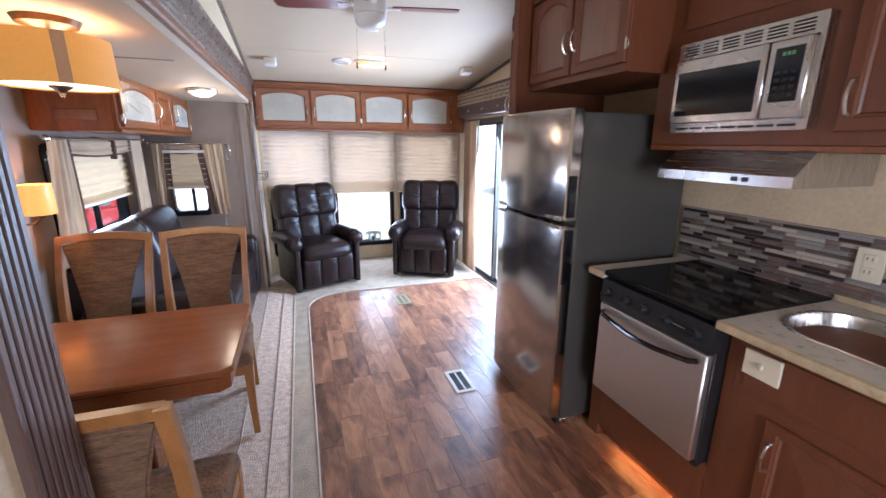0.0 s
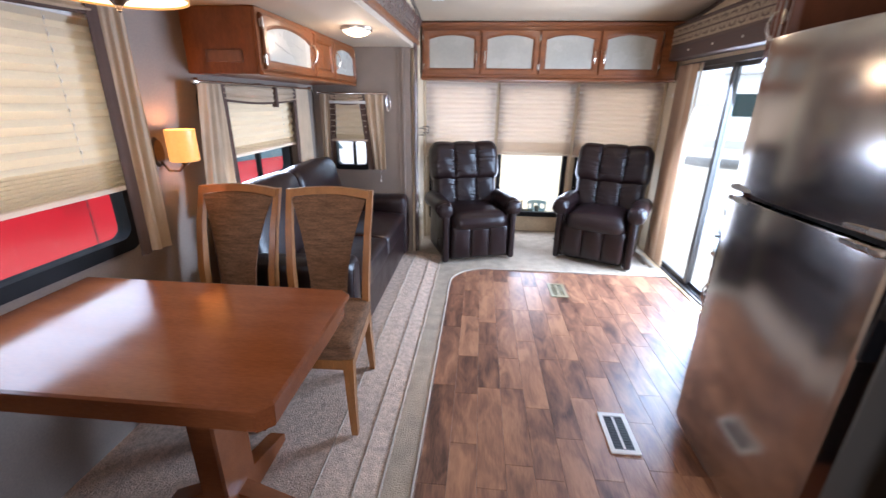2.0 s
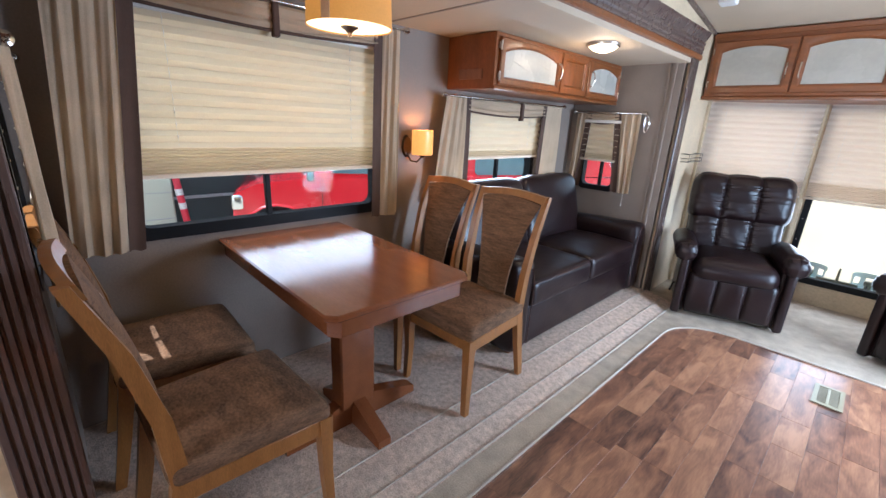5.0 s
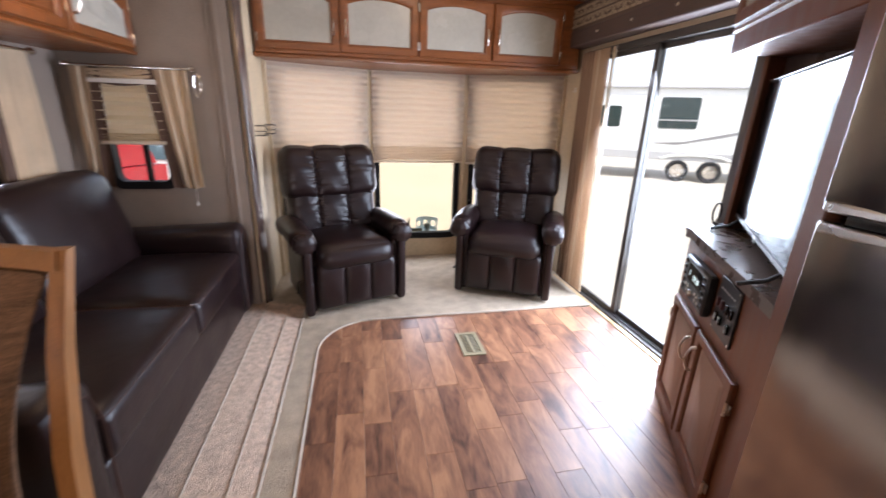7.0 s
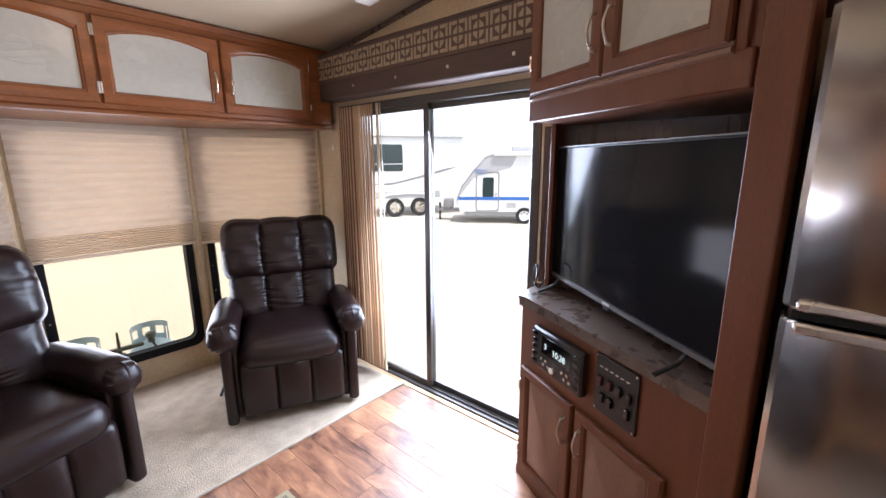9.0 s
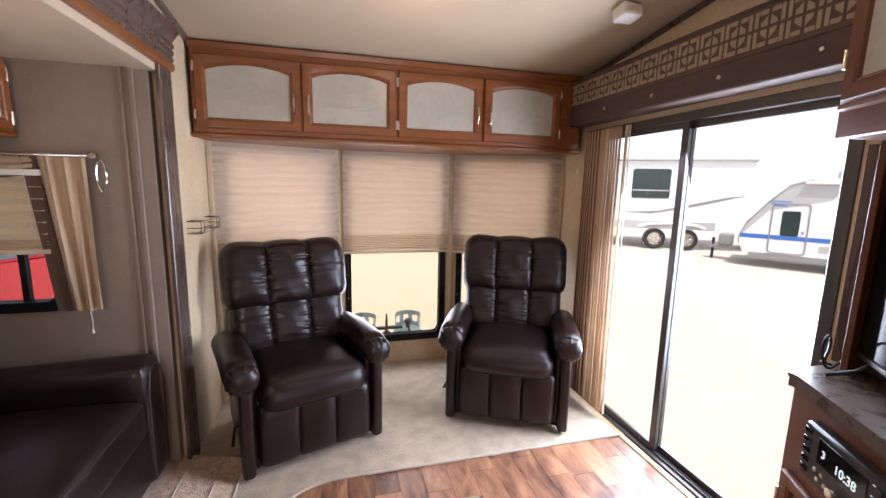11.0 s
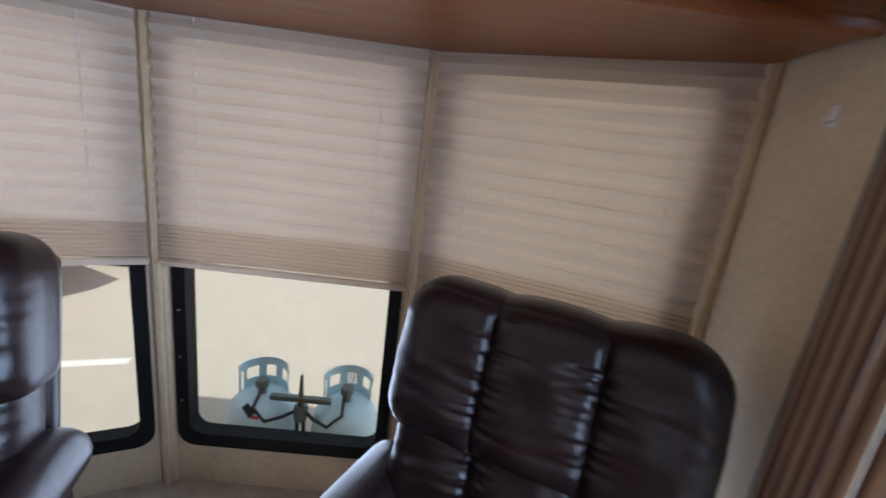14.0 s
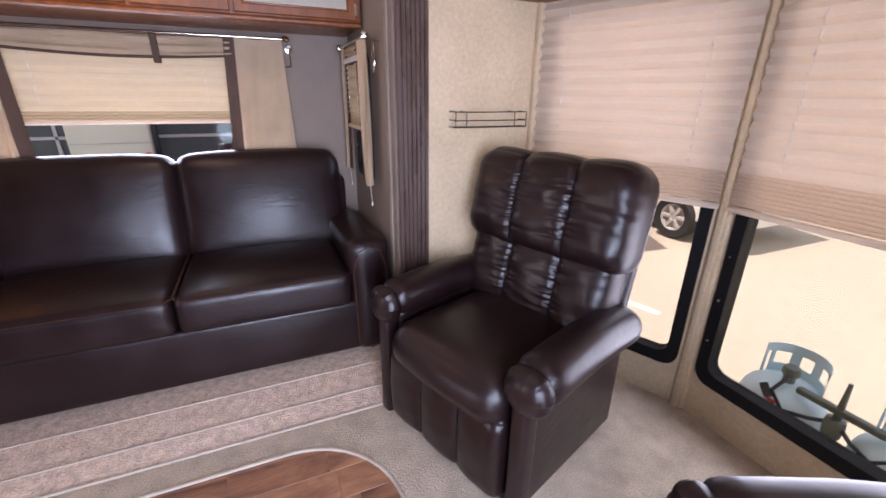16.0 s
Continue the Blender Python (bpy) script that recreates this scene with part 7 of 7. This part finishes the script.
# red estate car beside the slide-out, nose towards the rear of the trailer
tr = thing("parked_car", Matrix.Translation((-4.86, 2.80, ZG)) @ Matrix.Rotation(radians(-24), 4, "Z"), "bright red estate car parked beside the trailer", "car")
MYZ = Matrix(((0, 0, -1, 0), (1, 0, 0, 0), (0, 1, 0, 0), (0, 0, 0, 1)))   # outline (y, z) swept to -x
def arch(cy, r, n=8):
    return [(cy - r * math.cos(math.pi * k / n), 0.42 + r * math.sin(math.pi * k / n) * 0.95) for k in range(n + 1)]
body = [(0.38, 0.60), (0.42, 0.46)] + arch(0.95, 0.48) + [(1.6, 0.40), (4.8, 0.40)] + arch(5.45, 0.48) + [(6.85, 0.5), (6.9, 1.25), (4.05, 1.28), (1.35, 1.25), (0.72, 1.18), (0.42, 1.04)]
part("body", prism(B(), body, 0.0, 1.9, MYZ), RED, tr, smooth=25)
cab = [(1.3, 1.24), (2.05, 1.80), (2.4, 1.92), (6.2, 1.90), (6.6, 1.82), (6.84, 1.27)]
part("cab", prism(B(), cab, 0.10, 1.8, MYZ), RED, tr, smooth=25)
part("front_window", prism(B(), [(1.72, 1.32), (2.15, 1.78), (2.75, 1.82), (2.75, 1.30)], 0.085, 0.12, MYZ), CARGLASS, tr, "pale reflecting side window")
part("rear_window", prism(B(), rounded_rect(2.9, 1.30, 3.85, 1.80, 0.08), 0.085, 0.12, MYZ), CARGLASS, tr, "pale reflecting side window")
part("quarter_window", prism(B(), rounded_rect(4.0, 1.30, 6.2, 1.78, 0.08), 0.085, 0.12, MYZ), CARGLASS, tr, "pale reflecting side window")
part("windshield", prism(B(), [(0, 0), (1.5, 0), (1.35, 0.85), (0.15, 0.85)], -0.01, 0.02, Matrix(((-1, 0, 0, -0.2), (0, 0.79, -0.61, 1.33), (0, 0.61, 0.79, 1.29), (0, 0, 0, 1)))), CARGLASS, tr)
part("headlamp", rbox(B(), (-0.10, 0.46, 0.93), (0.13, 0.08, 0.11), 0.05, (3, 3, 3)), CHROME, tr, "clear headlamp")
mr_ = part("mirror", rbox(B(), (0.12, 1.42, 1.34), (0.09, 0.05, 0.10), 0.03, (3, 2, 3)), BLACK, tr, "door mirror")
part("door_handle", cb(B(), (-0.005, 2.55, 1.12), (0.03, 2.75, 1.16), 0.008), CHROME, tr)
part("door_handle", cb(B(), (-0.005, 3.7, 1.12), (0.03, 3.9, 1.16), 0.008), CHROME, tr)
for y in (0.95, 5.45):
    wheel(tr, Matrix.Translation((-0.10, y, 0.40)) @ Matrix.Rotation(radians(90), 4, "Y"), 0.40, NICKEL)
for y in (1.58, 2.82, 4.02):
    part("panel_gap", cb(B(), (-0.001, y - 0.006, 0.5), (0.002, y + 0.006, 1.26), 0.001), BLACK, tr)
part("arch_lip", tube(B(), [(0.0, y, z) for y, z in arch(0.95, 0.49)], 0.02, 6), RED, tr)
part("arch_lip", tube(B(), [(0.0, y, z) for y, z in arch(5.45, 0.49)], 0.02, 6), RED, tr)


# workshop behind the truck
wk = thing("workshop", Matrix.Translation((-6.5, 0, ZG)), "pale block-walled workshop with dark glazed roll-up doors", "building")
part("wall", cb(B(), (-4, -8, 0), (-0.4, 22, 0.5), 0.01), BLOCK, wk)
part("wall_upper", cb(B(), (-4, -8, 3.2), (0, 22, 5.0), 0.02), BLOCK, wk)
# canopy out of sight overhead, added to shade the ground by the doors
part("canopy", cb(B(), (-0.3, -8.2, 3.0), (1.35, 22.2, 3.15), 0.02), TGREY, wk, "unseen grey canopy added over the doors for shade")
part("roof", cb(B(), (-4.2, -8.2, 5.0), (0.25, 22.2, 5.2), 0.03), TGREY, wk)
for k, y0 in enumerate((-8.2, -3.5, 1.72, 7.2, 12.4, 17.6)):
    part("pier", cb(B(), (-0.25, y0, 0.0), (0.03, y0 + 1.1, 3.2), 0.02), BLOCK, wk)
    for j in range(6):
        part("block_joint", cb(B(), (0.028, y0, 0.4 + j * 0.42), (0.036, y0 + 1.1, 0.415 + j * 0.42), 0.001), TGREY, wk)
    w = part("roll_up_door", cb(B(), (-0.35, y0 + 1.0, 0.0), (-0.25, y0 + 6.0, 3.2), 0.01), ROLLUP, wk, "dark glazed roll-up door")
    for j in range(1, 5):
        part("rail", cb(B(), (-0.25, y0 + 1.1, j * 0.65), (-0.22, y0 + 5.6, j * 0.65 + 0.05), 0.004), TGREY, w)
    for j in range(1, 4):
        part("stile", cb(B(), (-0.25, y0 + 1.1 + j * 1.3, 0.0), (-0.22, y0 + 1.15 + j * 1.3, 3.2), 0.004), TGREY, w)
bo = thing("bollard", Matrix.Translation((-6.12, 2.93, ZG)) @ Matrix.Rotation(radians(6), 4, "X"), "red bollard with white reflective bands on a pale base", "bollard")
part("post", lathe(B(), [(0, 0.05), (0.05, 0.05), (0.05, 1.1), (0.03, 1.14), (0, 1.14)], 16), TAPE_RED, bo)
for z in (0.62, 0.84):
    part("band", lathe(B(), [(0.052, z), (0.053, z), (0.053, z + 0.1), (0.052, z + 0.1)], 16), WHITE, bo)
part("base", lathe(B(), [(0, 0), (0.2, 0), (0.17, 0.07), (0, 0.08)], 18), TANK, bo)

# white van and a blue hand trolley out in front
vn = thing("parked_van", Matrix.Translation((-6.1, 10.15, ZG)), "white van parked beyond the front windows", "van")
part("body", prism(B(), [(0.1, 0.35), (4.6, 0.35), (4.7, 1.0), (4.2, 1.2), (3.4, 1.95), (0.1, 1.95)], 0.0, 1.8, Matrix(((1, 0, 0, 0), (0, 0, 1, 0), (0, 1, 0, 0), (0, 0, 0, 1)))), TWHITE, vn, smooth=0)
for x in (0.9, 3.7):
    wheel(vn, Matrix.Translation((x, 0.02, 0.33)) @ Matrix.Rotation(radians(90), 4, "X"), 0.33, TGREY)
part("window", prism(B(), [(2.3, 1.2), (3.8, 1.2), (3.35, 1.8), (2.3, 1.8)], -0.012, 0.01, Matrix(((1, 0, 0, 0), (0, 0, 1, 0), (0, 1, 0, 0), (0, 0, 0, 1)))), CARGLASS, vn)
ht = thing("utility_cart", Matrix.Translation((-2.08, 8.03, ZG)) @ Matrix.Rotation(radians(-40), 4, "Z"), "low blue flat-bed cart on the lot", "cart")
part("bed", cb(B(), (-0.22, -0.16, 0.26), (0.12, 0.14, 0.38), 0.02), SHADOWBLUE, ht)
part("tow_bar", tube(B(), [(0.2, 0, 0.36), (1.38, 0, 0.32)], 0.035, 8), TGREY, ht)
part("coupler", rbox(B(), (1.44, 0, 0.32), (0.09, 0.05, 0.05), 0.03, (3, 3, 3)), CHROME, ht)
for y in (-0.26, 0.24):
    wheel(ht, Matrix.Translation((-0.08, y, 0.15)) @ Matrix.Rotation(radians(90), 4, "X") @ Matrix.Scale(0.6, 4, (0, 0, 1)), 0.15, NICKEL)

# propane bottles on the tongue
for x in (1.01, 1.41):
    tk = thing("propane_tank", Matrix.Translation((x, 6.42, -0.42)), "white propane bottle with slotted collar on the trailer tongue", "propane tank", "propane bottles")
    part("shell", lathe(B(), [(0, 0.0), (0.1, 0.005), (0.15, 0.05), (0.16, 0.1), (0.16, 0.42), (0.157, 0.465), (0.147, 0.505), (0.128, 0.535), (0.095, 0.557), (0.05, 0.568), (0, 0.57)], 36), TANK, tk)
    bm = B()
    for a0, a1, z0, z1 in ((6, 174, 0.648, 0.690), (6, 12, 0.53, 0.65), (168, 174, 0.53, 0.65), (22, 158, 0.545, 0.588), (60, 78, 0.586, 0.65), (102, 120, 0.586, 0.65), (22, 30, 0.586, 0.65), (150, 158, 0.586, 0.65)):
        ang = [radians(a0 + (a1 - a0) * k / 10) for k in range(11)]
        inner = [Vector((0.112 * math.cos(a), 0.112 * math.sin(a), 0)) for a in ang]
        rows = [[v + Vector((0, 0, z0)) for v in inner], [v + Vector((0, 0, z1)) for v in inner], [v * 1.04 + Vector((0, 0, z1)) for v in inner], [v * 1.04 + Vector((0, 0, z0)) for v in inner]]
        vs = [[bm.verts.new(p) for p in row] for row in rows]
        for i in range(4):
            for k in range(10):
                bm.faces.new([vs[i][k], vs[i][k + 1], vs[(i + 1) % 4][k + 1], vs[(i + 1) % 4][k]])
    part("collar", bm, TANK, tk, "slotted guard collar")
    part("valve", lathe(B(), [(0, 0.565), (0.022, 0.565), (0.022, 0.60), (0.031, 0.605), (0.033, 0.625), (0.028, 0.64), (0, 0.642)], 14), GUNMETAL, tk, "dark valve knob")
rgx = thing("gas_regulator", Matrix.Translation((1.21, 6.36, 0.11)), "grey-green steel gas regulator with black hoses between the bottles", "gas regulator")
part("bar", cb(B(), (-0.14, -0.015, 0.05), (0.14, 0.015, 0.078), 0.005), GUNMETAL, rgx, "grey-green steel clamp bar")
part("regulator", lathe(B(), [(0, -0.05), (0.03, -0.045), (0.035, 0.0), (0.03, 0.03), (0, 0.035)], 18), BRASS, rgx)
part("wing_bolt", tube(B(), [(0, 0, 0.03), (0, 0, 0.19)], [0.014, 0.007], 8), GUNMETAL, rgx)
for s in (-1, 1):
    part("hose", tube(B(), [(s * 0.19, 0.05, 0.08), (s * 0.20, -0.05, 0.03), (s * 0.14, -0.07, -0.02), (s * 0.07, -0.04, -0.01), (s * 0.02, 0, 0.0)], 0.0085, 8), BLACK, rgx)
    part("down_pipe", tube(B(), [(s * 0.015, 0.0, -0.05), (s * 0.02, 0.01, -0.4)], 0.010, 8), BLACK, rgx)
part("tag", cb(B(), (-0.20, -0.075, -0.03), (-0.165, -0.07, 0.005), 0.004), TAPE_RED, rgx, "red tag")
part("grip", tube(B(), [(-0.235, -0.05, 0.04), (-0.195, -0.065, 0.0)], 0.016, 8), BLACK, rgx)
bm = B()
cb(bm, (1.18, 6.1, -0.5), (1.28, 7.6, -0.42), 0.01)
solo("tow_tongue", bm, TSKIRT, "dark steel tow tongue of the trailer", "tow tongue")

# ---- plank floor ----
floor_ob = bpy.data.objects["floor"]
rnd = random.Random(5)
plank_mesh = {}


def plank_data(w, ln):
    key = (round(w, 3), round(ln, 2))
    if key not in plank_mesh:
        bm = cb(B(), (0.0004, 0.0004, -0.012), (w - 0.0004, key[1] - 0.0004, 0.0), 0.0006)
        bmesh.ops.recalc_face_normals(bm, faces=bm.faces[:])
        me = bpy.data.meshes.new("plank")
        bm.to_mesh(me)
        bm.free()
        me.materials.append(PLANK)
        plank_mesh[key] = me
    return plank_mesh[key]


def put_plank(x, y, w, ln):
    ob = new("plank", plank_data(w, ln))
    ob.parent = floor_ob
    ob.location = (x, y, 0)


PW = 0.1215
for c in range(17):
    x = 0.34 + c * PW
    y = YB
    first = rnd.uniform(0.12, 0.5)
    lim = 4.785
    while y < lim:
        ln = first or rnd.choice((0.28, 0.34, 0.42, 0.5, 0.62))
        first = 0
        ln = min(ln, lim - y)
        if ln > 0.03:
            put_plank(x, y, PW, ln)
        y += ln

# ---- mosaic tiles ----
rows = 15
th = 0.252 / rows
tile_mesh = {}
for r in range(rows):
    y = 2.248
    z = 0.945 + r * th
    while y > 0.3:
        ln = rnd.choice((0.05, 0.08, 0.1, 0.14, 0.2))
        look_ = rnd.choice((0, 1, 1, 2, 2, 3, 3, 4))
        size, ln = ln, (ln, look_)
        if ln not in tile_mesh:
            me_mat = MOSAIC[look_]
            bm = cb(B(), (-0.005, -size + 0.0012, 0.001), (0.0, -0.0012, th - 0.001), 0.0012)
            bmesh.ops.recalc_face_normals(bm, faces=bm.faces[:])
            me = bpy.data.meshes.new("tile")
            bm.to_mesh(me)
            bm.free()
            me.materials.append(me_mat)
            tile_mesh[ln] = me
        ob = new("tile", tile_mesh[ln])
        ob.parent = bs
        ob.location = (2.4115 - rnd.uniform(0, 0.0015), y, z)
        y -= size
